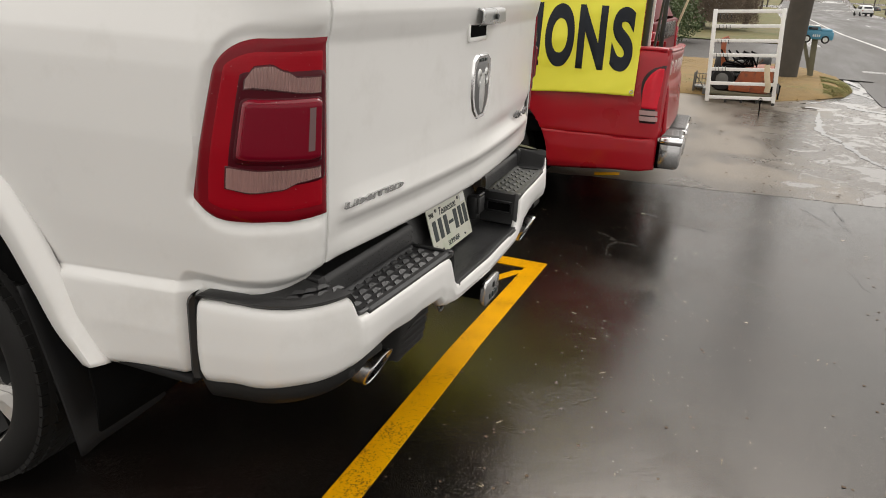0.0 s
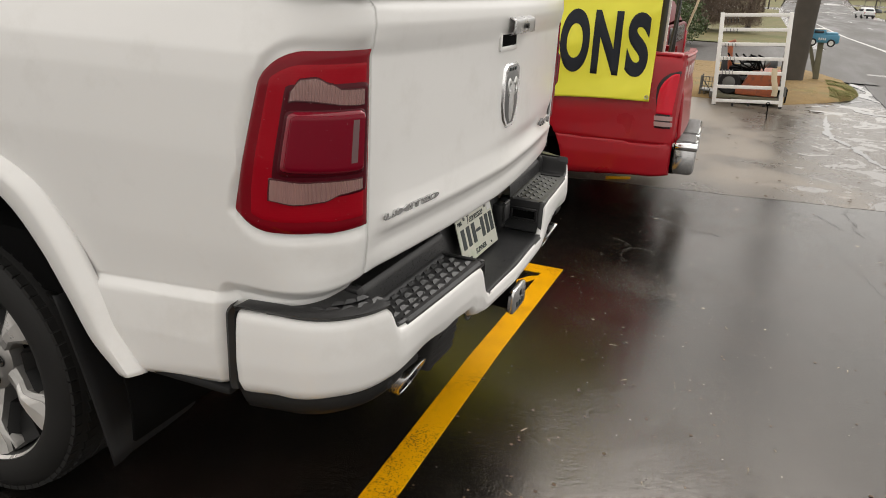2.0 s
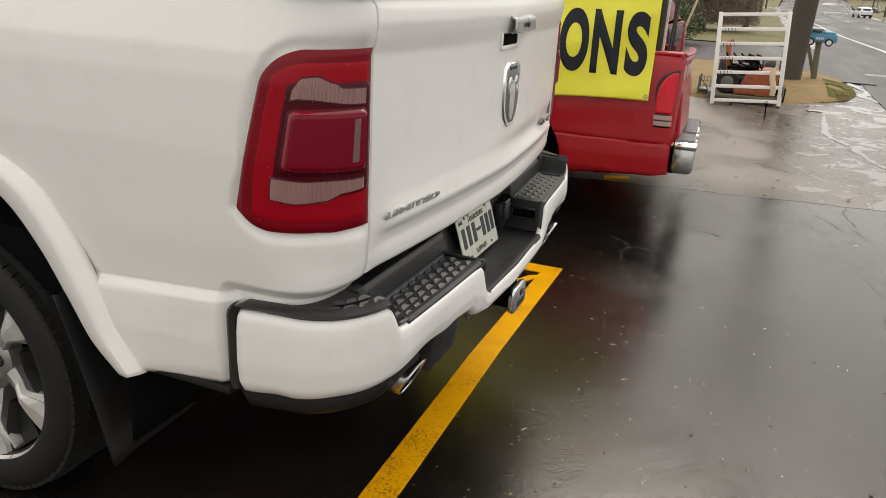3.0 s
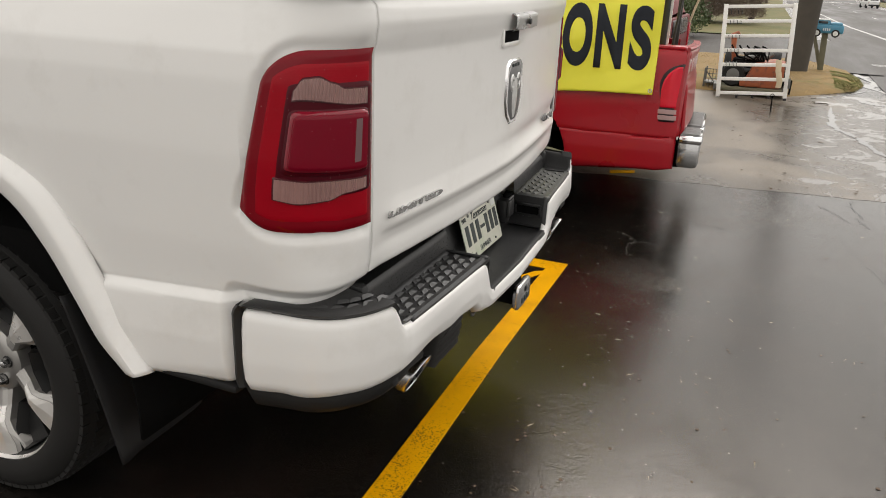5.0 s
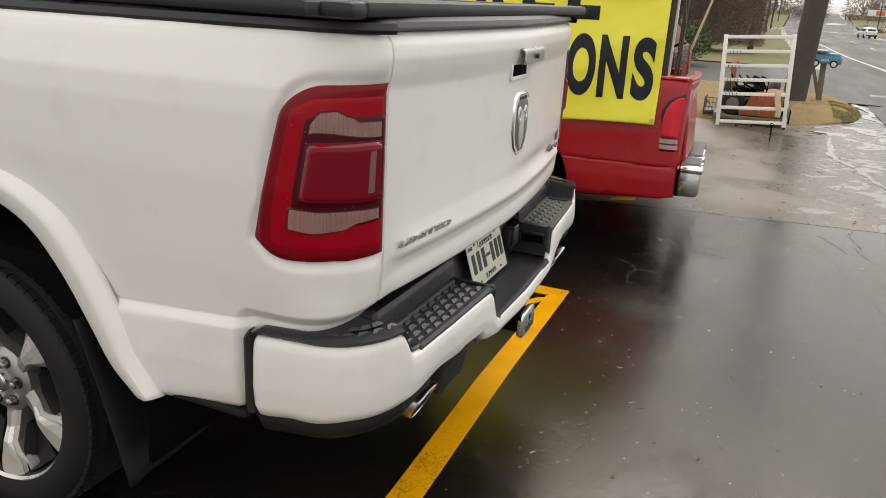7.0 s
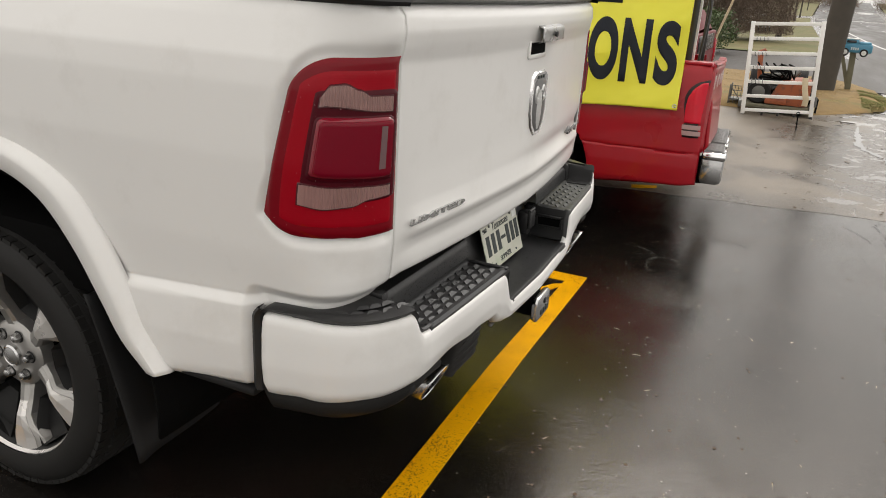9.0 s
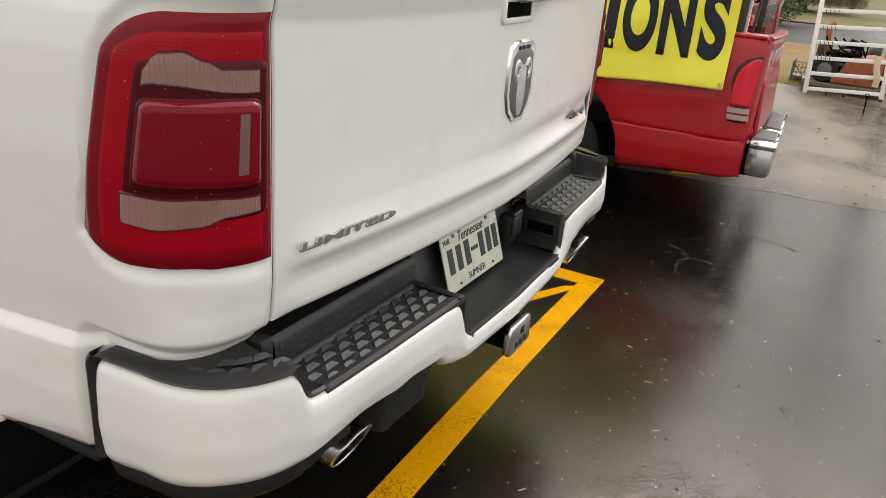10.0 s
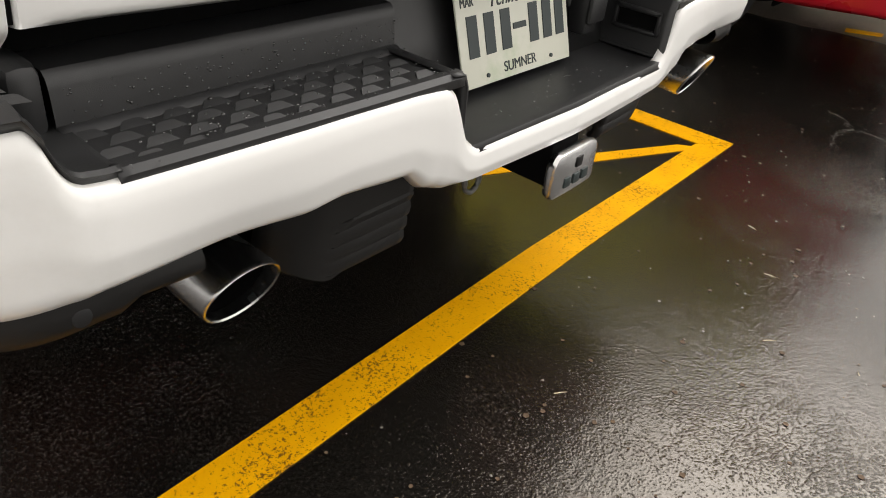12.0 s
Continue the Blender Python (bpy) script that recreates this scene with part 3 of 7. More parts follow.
def skin(p, z, d):
    e = 0.004
    a, b = body(min(p + e, 9), z) - body(max(p - e, 0.001), z), body(p, z + e) - body(p, z - e)
    n = a.cross(b).normalized()
    if n.x > 0 and n.y > 0 or n.dot(Vector((-1, -1, 0))) < 0:
        n = -n
    return body(p, z) + d * n


HUB = (1.09, 0.42)


def p_of_y(y, z=1.15):
    if y >= 0.13:
        return 1 + (y - 0.13)
    yb = interp(z, CORNER_Y)
    return math.acos(max(0, min(1, ((0.13 - y) / (0.13 - yb)))) ** (1 / 0.87)) / (math.pi / 2)


def light_p(z):
    return p_of_y(0.080 + (1.29 - z) * 0.246, 1.15)


def arch_cut(q):
    dy, dz = q.y - HUB[0], q.z - HUB[1]
    r = math.hypot(dy, dz)
    if 0.50 < r < 0.625:
        q.y, q.z = HUB[0] + dy * 0.625 / r, HUB[1] + dz * 0.625 / r
    return q


def clear_of_arch(p, z):
    return math.hypot(body(p, z).y - HUB[0], z - HUB[1]) > 0.60


def bumper_zone(p, z):
    """Signed distance to the pocket that the bumper end sits in, its corner rounded."""
    r = 0.045
    a, b = (p - 1 + 0.13 if p > 1 else 0.13 - 0.3 * (1 - p)) - 0.218 + r, z - 0.870 + r
    return math.hypot(max(a, 0), max(b, 0)) + min(max(a, b), 0) - r


def rounded(u, a):
    return 1 - math.sqrt(max(0.0, 1 - ((u - a) / (1 - a)) ** 2)) if u > a else 0.0


def lens_low(u):
    return interp(u, [(0, 0.989), (0.3, 0.992), (0.46, 0.997), (0.86, 1.001)]) + 0.046 * rounded(u, 0.76)


def lens_high(u):
    return 1.364 - 0.065 * rounded(u, 0.66)


def light_gap(p, z):
    """Distance out from the edge of the tail light."""
    zc = min(max(z, 1.035), 1.30)
    u = min(1.0, (p - 0.002) / (light_p(zc) - 0.002))
    a = (p - light_p(zc)) * (0.29 if p < 1 else 1.0)
    return math.hypot(max(a, 0), 0.85 * max(lens_low(u) - z, z - lens_high(u), 0))


def bed_side():
    """Bed side and rear corner, rolled in round the bumper end and round the tail light."""
    ps = lin(0, 1, 41)[:-1] + lin(1, 1.13, 40)[:-1] + lin(1.13, 2.9, 91)
    zs = lin(0.612, 0.80, 20)[:-1] + lin(0.80, 0.90, 34)[:-1] + lin(0.90, 1.468, 76)

    def fn(p, z):
        q = body(p, z)
        a = min(1.0, p) * math.pi / 2
        d = 0.026 * ease(-bumper_zone(p, z) / 0.036) + 0.022 * ease((-bumper_zone(p, z) - 0.026) / 0.045) if z < 0.9 and p < 1.3 else 0.0
        if 0.93 < z < 1.42 and p < 1.4:
            d += 0.010 * (1 - ease((light_gap(p, z) - 0.002) / 0.024)) * ease(p / 0.06)
        # the lower edge is lowered towards the wheel to fit the camera's view
        q.z -= 0.028 * max(0.0, min(1.0, (q.y - 0.2) / 0.24)) * max(0.0, 1 - (z - 0.612) / 0.08)
        return arch_cut(q + Vector((math.sin(a), math.cos(a), 0)) * d)

    return surf(ps, zs, fn, keep=lambda p, z: clear_of_arch(p, z) and bumper_zone(p, z) > -0.085, flip=True)


side = bed_side()
side_r = mirrored(side)
tpart("bed_side", side, WHITE, solid=0.006)
tpart("bed_side", side_r, WHITE, solid=0.006)


def glide(points, t):
    """A smooth curve through points (rows of y, z), t from 0 to 1."""
    k = min(len(points) - 2, int(t * (len(points) - 1)))
    f = t * (len(points) - 1) - k
    p = [Vector(points[max(0, min(len(points) - 1, k + i))]) for i in (-1, 0, 1, 2)]
    return 0.5 * (2 * p[1] + (p[2] - p[0]) * f + (2 * p[0] - 5 * p[1] + 4 * p[2] - p[3]) * f * f + (3 * p[1] - p[0] - 3 * p[2] + p[3]) * f ** 3)


ARCH_IN = [(0.503, 0.575), (0.577, 0.640), (0.640, 0.741), (0.716, 0.858), (0.812, 0.958), (0.935, 1.012), (1.09, 1.028)]
ARCH_OUT = [(0.436, 0.580), (0.502, 0.680), (0.553, 0.785), (0.626, 0.912), (0.717, 1.016), (0.880, 1.085), (1.09, 1.105)]


def flare():
    """Raised lip round the wheel opening: a rolled inner edge, a broad face and a crisp outer edge."""
    lip = [(0.0, -0.965), (0.03, -0.998), (0.07, -1.008), (0.2, -1.014), (0.60, -1.021), (0.70, -1.0205), (0.79, -1.014), (0.93, -0.999), (1.0, -0.984)]
    fwd = [(2 * HUB[0] - y, z) for y, z in ARCH_IN[-2::-1]], [(2 * HUB[0] - y, z) for y, z in ARCH_OUT[-2::-1]]

    def fn(t, j):
        f, x = lip[j]
        q = glide(ARCH_IN + fwd[0], t).lerp(glide(ARCH_OUT + fwd[1], t), f)
        return (x - 0.004, q.x, q.y)

    return surf(lin(0, 1, 73), list(range(len(lip))), fn, flip=False)


fl = flare()
fr = mirrored(fl)
tpart("wheel_arch_flare", fl, WHITE, solid=0.004)
tpart("wheel_arch_flare", fr, WHITE, solid=0.004)

# tailgate
def gate_groove(x, z):
    """The hollow above the lower ridge, shallow on one side and deep on the other."""
    return 0.013 * math.exp(-((z - 1.014) / 0.034) ** 2) * ease((x + 0.30) / 0.65)


gate = tpart("tailgate", surf(sorted(lin(-0.784, 0.784, 64) + [k * x for k in (-1, 1) for x in (0.7862, 0.7880, 0.7895, 0.7906, 0.7913)]), lin(0.864, 1.47, 90), lambda x, z: (x, lerp_table(z, GATE_Y) + gate_groove(x, z) + (interp(z, CORNER_Y) + 0.0015 - lerp_table(z, GATE_Y)) * ease((abs(x) - 0.70) / 0.088) + 0.012 * max(0, (abs(x) - 0.786) / 0.0053) ** 2 - 0.042 * (1 - (x / 0.787) ** 2), z)), WHITE, solid=0.02, label="white tailgate with a ridge along its lower edge")
tailgate = gate


def gy(x, z):
    return lerp_table(z, GATE_Y) + gate_groove(x, z) - 0.042 * (1 - (x / 0.787) ** 2)


def on_gate(name, bm, mat, label=""):
    return part(name, bm, mat, tailgate, label)


# handle and its recess
hy = gy(0, 1.34)
on_gate("handle_bezel", join(*[box((x0, hy - 0.006, z0), (x1, hy + 0.01, z1), 0.004) for x0, x1, z0, z1 in ((-0.118, -0.102, 1.318, 1.366), (0.030, 0.044, 1.318, 1.366), (-0.112, 0.040, 1.314, 1.328))]), WHITE)
on_gate("handle_recess", box((-0.104, hy - 0.004, 1.326), (0.032, hy + 0.012, 1.364), 0.004), UNDER, "black hollow under the handle")
hd = part("handle", surf(lin(-0.075, 0.135, 16), lin(0, 1, 9), lambda x, v: (x, gy(0, 1.38) - 0.004 - 0.018 * min(1.0, 2.4 * math.sin(v * math.pi)), 1.358 + 0.050 * v)), SATIN, tailgate, "chrome pull handle with a lock", 0.004)
part("lock", tube([(0.03, gy(0, 1.38) - 0.024, 1.383), (0.03, gy(0, 1.38) - 0.031, 1.383)], 0.008, 12), BLACK, hd)


def shield(cx, cz, w, h, y0, y1, bevel):
    """A shield-shaped badge plate."""
    pts = [(-0.30, 0.5), (0.30, 0.5), (0.46, 0.42), (0.5, 0.25), (0.5, -0.12), (0.40, -0.34), (0.18, -0.5), (-0.18, -0.5), (-0.40, -0.34), (-0.5, -0.12), (-0.5, 0.25), (-0.46, 0.42)]
    bm = bmesh.new()
    f0 = [bm.verts.new((cx + w * x, y0, cz + h * z)) for x, z in pts]
    f1 = [bm.verts.new((cx + w * x * bevel, y1, cz + h * z * bevel)) for x, z in pts]
    for i in range(len(pts)):
        j = (i + 1) % len(pts)
        bm.faces.new([f0[i], f0[j], f1[j], f1[i]])
    bm.faces.new(f1)
    return bm


ge = gy(0, 1.18)
emblem = on_gate("emblem", shield(0.012, 1.178, 0.158, 0.195, ge + 0.002, ge - 0.006, 0.95), CHROME, "chrome shield-shaped badge with a dark field")
part("badge_field", shield(0.012, 1.174, 0.126, 0.158, ge - 0.0058, ge - 0.0070, 0.97), material("dark_badge_chrome", (0.16, 0.16, 0.16), 0.5, metal=0.4, vary=0.3, scale=40), emblem)
HORN = material("pale_badge_relief", (0.62, 0.62, 0.61), 0.42, metal=0.6, vary=0.2, scale=60)
for sgn in (-1, 1):
    horn = surf(lin(0.4, 5.4, 24), list(range(4)), lambda a, j: (0.012 + sgn * (0.031 - (0.021, 0.017, 0.010, 0.007)[j] * (1.05 - 0.05 * a) * math.cos(a)), ge - (0.0065, 0.0105, 0.0105, 0.0065)[j], 1.207 + (0.027, 0.022, 0.013, 0.009)[j] * math.sin(a)), flip=sgn < 0)
    part("badge_relief", horn, HORN, emblem)
part("badge_relief", shield(0.012, 1.160, 0.050, 0.120, ge - 0.0066, ge - 0.0100, 0.6), HORN, emblem)
for k in range(3):
    part("badge_bar", box((-0.020 + 0.024 * k, ge - 0.0075, 1.254), (-0.004 + 0.024 * k, ge - 0.0055, 1.263), 0.0005), INK, emblem)

FACE = Matrix.Rotation(radians(90), 4, "X")
badge = letters("trim_lettering", "LIMITED", 0.0195, BADGE, tailgate, Matrix.Translation((-0.626, 0, 0.992)) @ FACE, 0.003, "chrome trim-level lettering", wide=0.247, slant=0.3, bold=0.0005)
for v in badge.data.vertices:
    v.co.y += gy(v.co.x, 0.995) - 0.003
letters("drive_lettering", "4x4", 0.038, material("dark_badge_steel", (0.2, 0.2, 0.2), 0.3, metal=0.8), tailgate, Matrix.Translation((0.556, gy(0.572, 1.06) - 0.008, 1.016)) @ FACE, 0.004, "chrome drive badge lettering", wide=0.150, slant=0.45)

# near-black strips added in the tailgate seams to draw the gap's shade
for s in (-1, 1):
    tpart("seam_seal", surf([s * 0.7988, s * 0.7902], lin(0.868, 1.452, 40), lambda x, z: (x, interp(z, CORNER_Y) + 0.0045, z), flip=s < 0), UNDER)
    tpart("seam_backing", box((min(s * 0.776, s * 0.812), -0.030, 0.862), (max(s * 0.776, s * 0.812), -0.022, 1.455), 0.001), UNDER)

# caps along the top and the soft bed cover
tpart("tailgate_cap", surf(lin(-0.786, 0.786, 20), list(range(6)), lambda x, j: (x, [-0.052, -0.066, -0.06, -0.04, -0.01, 0.0][j] - 0.042 * (1 - (x / 0.787) ** 2) * (j < 4), [1.466, 1.474, 1.486, 1.494, 1.494, 1.470][j])), BLACK, label="black plastic cap on the tailgate")
cap = surf(lin(0.02, 1, 14)[:-1] + lin(1, 2.9, 12), list(range(6)), lambda p, j: body(p, 1.462) + Vector([(0, 0, 0), (-0.004, -0.004, 0.008), (0.0, 0.0, 0.022), (0.02, 0.02, 0.028), (0.09, 0.06, 0.028), (0.1, 0.07, 0.0)][j]) - Vector((0, 0.03, 0)) * (1 - min(1, p)), flip=True)
cap_r = mirrored(cap)
tpart("bed_rail_cap", cap, BLACK, label="black plastic rail cap")
tpart("bed_rail_cap", cap_r, BLACK, label="black plastic rail cap")
tonneau = thing("bed_cover", "black soft roll-up cover over the truck bed", "bed cover", (0, 0.9, 1.49))
part("cover_sheet", surf(lin(-0.87, 0.87, 30), lin(0.0, 1.9, 30), lambda x, y: (x, y - 0.9, 0.032 + 0.004 * noise.noise((x * 3, y * 3, 0)) - 0.012 * (abs(x) / 0.87) ** 8)), VINYL, tonneau, solid=0.01)
part("rear_rail", box((-0.875, -0.955, 0.002), (0.875, -0.89, 0.036), 0.012), VINYL, tonneau)
for sx in (-1, 1):
    part("side_rail", box((sx * 0.895 - 0.035, -0.95, 0.0), (sx * 0.895 + 0.035, 1.0, 0.034), 0.012), VINYL, tonneau)
    for yy in (-0.88, -0.25):
        part("clamp", box((sx * 0.935 - 0.008, yy, 0.004), (sx * 0.935 + 0.006, yy + 0.03, 0.03), 0.003), BLACK, tonneau)


# tail lights
def lens_patch(u0, u1, low, high, d, nu=16, nv=12, edge=0.0):
    """A lens on the corner skin: u 0 at the tailgate gap to 1 at the front edge, between the heights low(u) and high(u); d: how proud; edge: rounded rim, as a share."""
    def fn(u, v):
        z = low(u) + (high(u) - low(u)) * v
        k = d
        if edge:
            t = min((u - u0) / (u1 - u0), (u1 - u) / (u1 - u0), v, 1 - v)
            k = d * (1 - (1 - min(1, t / edge)) ** 2.5) if d > 0 else d
        return skin(0.002 + u * (light_p(z) - 0.002), z, k)

    us = lin(u0, u1, nu) if u1 < 1 else [u0 + (u1 - u0) * (1 - (1 - k / (nu - 1)) ** 2.2) for k in range(nu)]
    return surf(us, lin(0, 1, nv), fn, flip=True)


def flat(z):
    return lambda u: z


def rows(*table):
    return lambda u: interp(u, table)


def soft_box(u0, u1, z0, z1, ru, rz, tilt=0.0):
    """Lower and upper edge of a patch with rounded corners; tilt: how much higher its front end lies."""
    def corner(u):
        t = max(0.0, (u0 + ru - u) / ru, (u - u1 + ru) / ru)
        return rz * (1 - math.sqrt(max(0.0, 1 - min(1.0, t) ** 2)))

    def rise(u):
        return tilt * (u - u0) / (u1 - u0)
    return (lambda u: z0 + rise(u) + corner(u)), (lambda u: z1 + rise(u) * 0.4 - corner(u))


def tail_light(mirror):
    def m(bm):
        if mirror:
            out = mirrored(bm)
            bm.free()
            return out
        return bm

    def slab(name, u0, u1, z0, z1, ru, rz, d, mat, parent, label="", tilt=0.0, edge=0.10, nu=44, nv=28):
        low, high = soft_box(u0, u1, z0, z1, ru, rz, tilt)
        return part(name, m(lens_patch(u0, u1, low, high, d, nu, nv, edge)), mat, parent, label)

    low, high = lens_low, lens_high
    lens = tpart("tail_light", m(lens_patch(0, 1, low, high, 0.006, 70, 60, 0.045)), LENS, label="red wrap-around tail light lens, unlit")
    # one bright field that frames the darker middle on three sides
    field_low = lambda u: low(u) + 0.015 + 0.02 * rounded(u, 0.7)
    field_high = lambda u: high(u) - 0.014 - 0.02 * rounded(u, 0.6)
    part("bright_field", m(lens_patch(0.030, 0.935, field_low, field_high, 0.0068, 56, 44, 0.05)), LENS_BRIGHT, lens, "bright red reflector field")
    slab("dark_surround", 0.012, 0.80, 1.062, 1.309, 0.10, 0.02, 0.0082, LENS_DEEP, lens, "", 0.004, 0.06)
    part("upper_clear_rim", m(lens_patch(0.060, 0.752, rows((0.06, 1.251), (0.74, 1.266)), rows((0.08, 1.293), (0.30, 1.295), (0.40, 1.307), (0.54, 1.3195), (0.66, 1.317), (0.75, 1.287)), 0.0108, 34, 12, 0.06)), CLEAR_RIM, lens)
    part("upper_clear_lens", m(lens_patch(0.068, 0.742, rows((0.07, 1.2535), (0.74, 1.2695)), rows((0.08, 1.290), (0.30, 1.292), (0.40, 1.304), (0.54, 1.3165), (0.66, 1.314), (0.74, 1.288)), 0.0122, 34, 12, 0.06)), LENS_CLEAR, lens, "ribbed clear reversing lens")
    part("lower_clear_rim", m(lens_patch(0.052, 0.812, rows((0.06, 1.074), (0.26, 1.072), (0.40, 1.060), (0.6, 1.057), (0.80, 1.067)), rows((0.06, 1.106), (0.5, 1.115), (0.81, 1.123)), 0.0108, 34, 12, 0.06)), CLEAR_RIM, lens)
    part("lower_clear_lens", m(lens_patch(0.060, 0.802, rows((0.06, 1.077), (0.26, 1.075), (0.40, 1.063), (0.6, 1.060), (0.80, 1.069)), rows((0.06, 1.103), (0.5, 1.112), (0.80, 1.120)), 0.0122, 34, 12, 0.06)), LENS_CLEAR, lens, "ribbed clear reversing lens")
    slab("block_shadow", 0.046, 0.762, 1.107, 1.2535, 0.09, 0.022, 0.0125, LENS_DEEP, lens, "", 0.012, 0.08)
    rim = slab("block_frame", 0.058, 0.745, 1.113, 1.250, 0.09, 0.024, 0.018, LENS_EDGE, lens, "rose-tinted raised frame", 0.014, 0.10)
    mid = slab("middle_block", 0.086, 0.715, 1.1195, 1.243, 0.075, 0.02, 0.0215, LENS_MID, lens, "crimson raised middle block", 0.014, 0.06)
    part("side_bar_lens", m(lens_patch(0.170, 0.222, flat(1.142), flat(1.230), 0.0222, 6, 10)), LENS_PALE, mid, "pale bar in the middle block")


tail_light(False)
tail_light(True)

# wheels
SPOKE_TURN = 9


def wheel(at, sign, name="wheel"):
    """A tyre on a six-spoke alloy rim; x is the axle, sign -1 faces left."""
    w = new(name)
    w.parent = truck
    w.matrix_parent_inverse = OFF
    w.location = at
    w.scale = (1, 0.975, 0.975)
    tagged(w, "tyre on a six-spoke machined alloy rim")
    s = sign
    prof = [(0.135, 0.308), (0.145, 0.335), (0.14, 0.375), (0.125, 0.402), (0.10, 0.415), (0.06, 0.419), (-0.06, 0.419), (-0.10, 0.415), (-0.125, 0.402), (-0.145, 0.36), (-0.14, 0.30)]
    ty = part("tyre", lathe([(s * a, r) for a, r in prof], (0, 0, 0), 72), RUBBER, w)
    bm = bmesh.new()
    for k in range(72):
        a = 2 * math.pi * k / 72
        for lane, tw in ((0.112, 0.0), (0.07, -0.25), (0.0, 0.25), (-0.07, -0.25), (-0.112, 0.0)):
            m = Matrix.Rotation(a, 4, "X") @ Matrix.Translation((s * lane, 0, 0.4185 - (0.0085 if abs(lane) > 0.1 else 0))) @ Matrix.Rotation(tw * s, 4, "Z")
            hw = 0.0168 if abs(lane) < 0.1 else 0.0152
            add_box(bm, (-0.017, -hw, -0.01), (0.017, hw, 0.0025), 0, m)
    tagged(part("tread", bm, RUBBER, ty), kind="stuff")
    part("rim", lathe([(s * a, r) for a, r in ((0.118, 0.313), (0.130, 0.311), (0.132, 0.306), (0.122, 0.300))], (0, 0, 0), 64), BRUSHED, w)
    part("rim_barrel", lathe([(s * a, r) for a, r in ((0.122, 0.3005), (0.10, 0.287), (0.03, 0.268), (-0.12, 0.265))], (0, 0, 0), 64), POCKET, w)
    part("barrel", lathe([(s * a, r) for a, r in ((0.0, 0.267), (0.0, 0.20), (-0.02, 0.05), (-0.02, 0.001))], (0, 0, 0), 48), UNDER, w)
    # each spoke: a deep grey arm that bends at two thirds of its length, with a bright machined face that fans out at the rim
    arm = ((0.070, 0.036, 0.074, 0.02), (0.105, 0.026, 0.078, 0.03), (0.150, 0.023, 0.092, 0.03), (0.192, 0.026, 0.113, 0.04), (0.225, 0.040, 0.117, 0.05), (0.262, 0.062, 0.116, 0.07), (0.300, 0.067, 0.119, 0.09))
    for k in range(6):
        a = 2 * math.pi * (k + 0.04) / 6 + s * radians(SPOKE_TURN)
        bm, face = bmesh.new(), bmesh.new()
        g, f = [], []
        for r, hw, xo, xi in arm:
            sk = 0.010 * (r / 0.29)
            g.append([bm.verts.new(v) for v in ((s * (xo - 0.010), -hw + sk, r), (s * xo, -hw * 0.72 + sk, r), (s * (xo + 0.002), 0.1 * hw + sk, r), (s * (xo - 0.004), hw * 0.72 + sk, r), (s * (xo - 0.014), hw + sk, r), (s * xi, hw * 1.2 + sk, r), (s * xi, -hw * 1.2 + sk, r))])
            if r > 0.11:
                f.append([face.verts.new(v) for v in ((s * (xo + 0.0005), -hw * 0.70 + sk, r), (s * (xo + 0.0035), 0.1 * hw + sk, r), (s * (xo - 0.002), hw * 0.66 + sk, r))])
        for g0, g1 in zip(g, g[1:]):
            for i in range(7):
                bm.faces.new([g0[i], g0[(i + 1) % 7], g1[(i + 1) % 7], g1[i]])
        for g0, g1 in zip(f, f[1:]):
            for i in range(2):
                face.faces.new([g0[i], g0[i + 1], g1[i + 1], g1[i]])
        for mesh in (bm, face):
            bmesh.ops.recalc_face_normals(mesh, faces=mesh.faces)
            bmesh.ops.transform(mesh, matrix=Matrix.Rotation(a, 4, "X"), verts=mesh.verts)
        spoke = part("spoke", bm, CAST, w)
        for poly_ in spoke.data.polygons:
            poly_.use_smooth = False
        face = part("machined_face", face, BRUSHED, spoke, solid=0.0015)
        for poly_ in face.data.polygons:
            poly_.use_smooth = False
        # the dark cup between two spokes, hollowed towards the rim
        bm = bmesh.new()
        cup = [bm.verts.new(v) for v in ((s * 0.070, -0.030, 0.150), (s * 0.070, 0.030, 0.150), (s * 0.098, 0.066, 0.212), (s * 0.112, 0.080, 0.284), (s * 0.112, -0.080, 0.284), (s * 0.098, -0.066, 0.212))]
        back = [bm.verts.new((s * 0.02, v.co.y * 1.02, v.co.z)) for v in cup]
        lid = bm.faces.new(cup)
        for i in range(6):
            bm.faces.new([cup[i], back[i], back[(i + 1) % 6], cup[(i + 1) % 6]])
        bmesh.ops.recalc_face_normals(bm, faces=bm.faces)
        bmesh.ops.inset_region(bm, faces=[lid], thickness=0.011, depth=-0.030)
        bmesh.ops.transform(bm, matrix=Matrix.Rotation(a + math.pi / 6, 4, "X"), verts=bm.verts)
        part("pocket_web", bm, POCKET, w)
        b2 = a + math.pi / 6
        cy, cz = -0.070 * math.sin(b2), 0.070 * math.cos(b2)
        part("lug_nut", tube([(s * 0.068, cy, cz), (s * 0.094, cy, cz), (s * 0.103, cy, cz), (s * 0.106, cy, cz)], [0.0145, 0.0145, 0.011, 0.004], 6), DULL_CHROME, w)
        part("lug_hollow", lathe([(s * 0.0835, 0.0195), (s * 0.0850, 0.0175), (s * 0.0852, 0.0145)], (0, cy, cz), 18), POCKET, w)
    part("hub_plate", lathe([(s * a, r) for a, r in ((0.03, 0.112), (0.070, 0.106), (0.080, 0.094), (0.084, 0.060), (0.086, 0.034))], (0, 0, 0), 36), CAST, w)
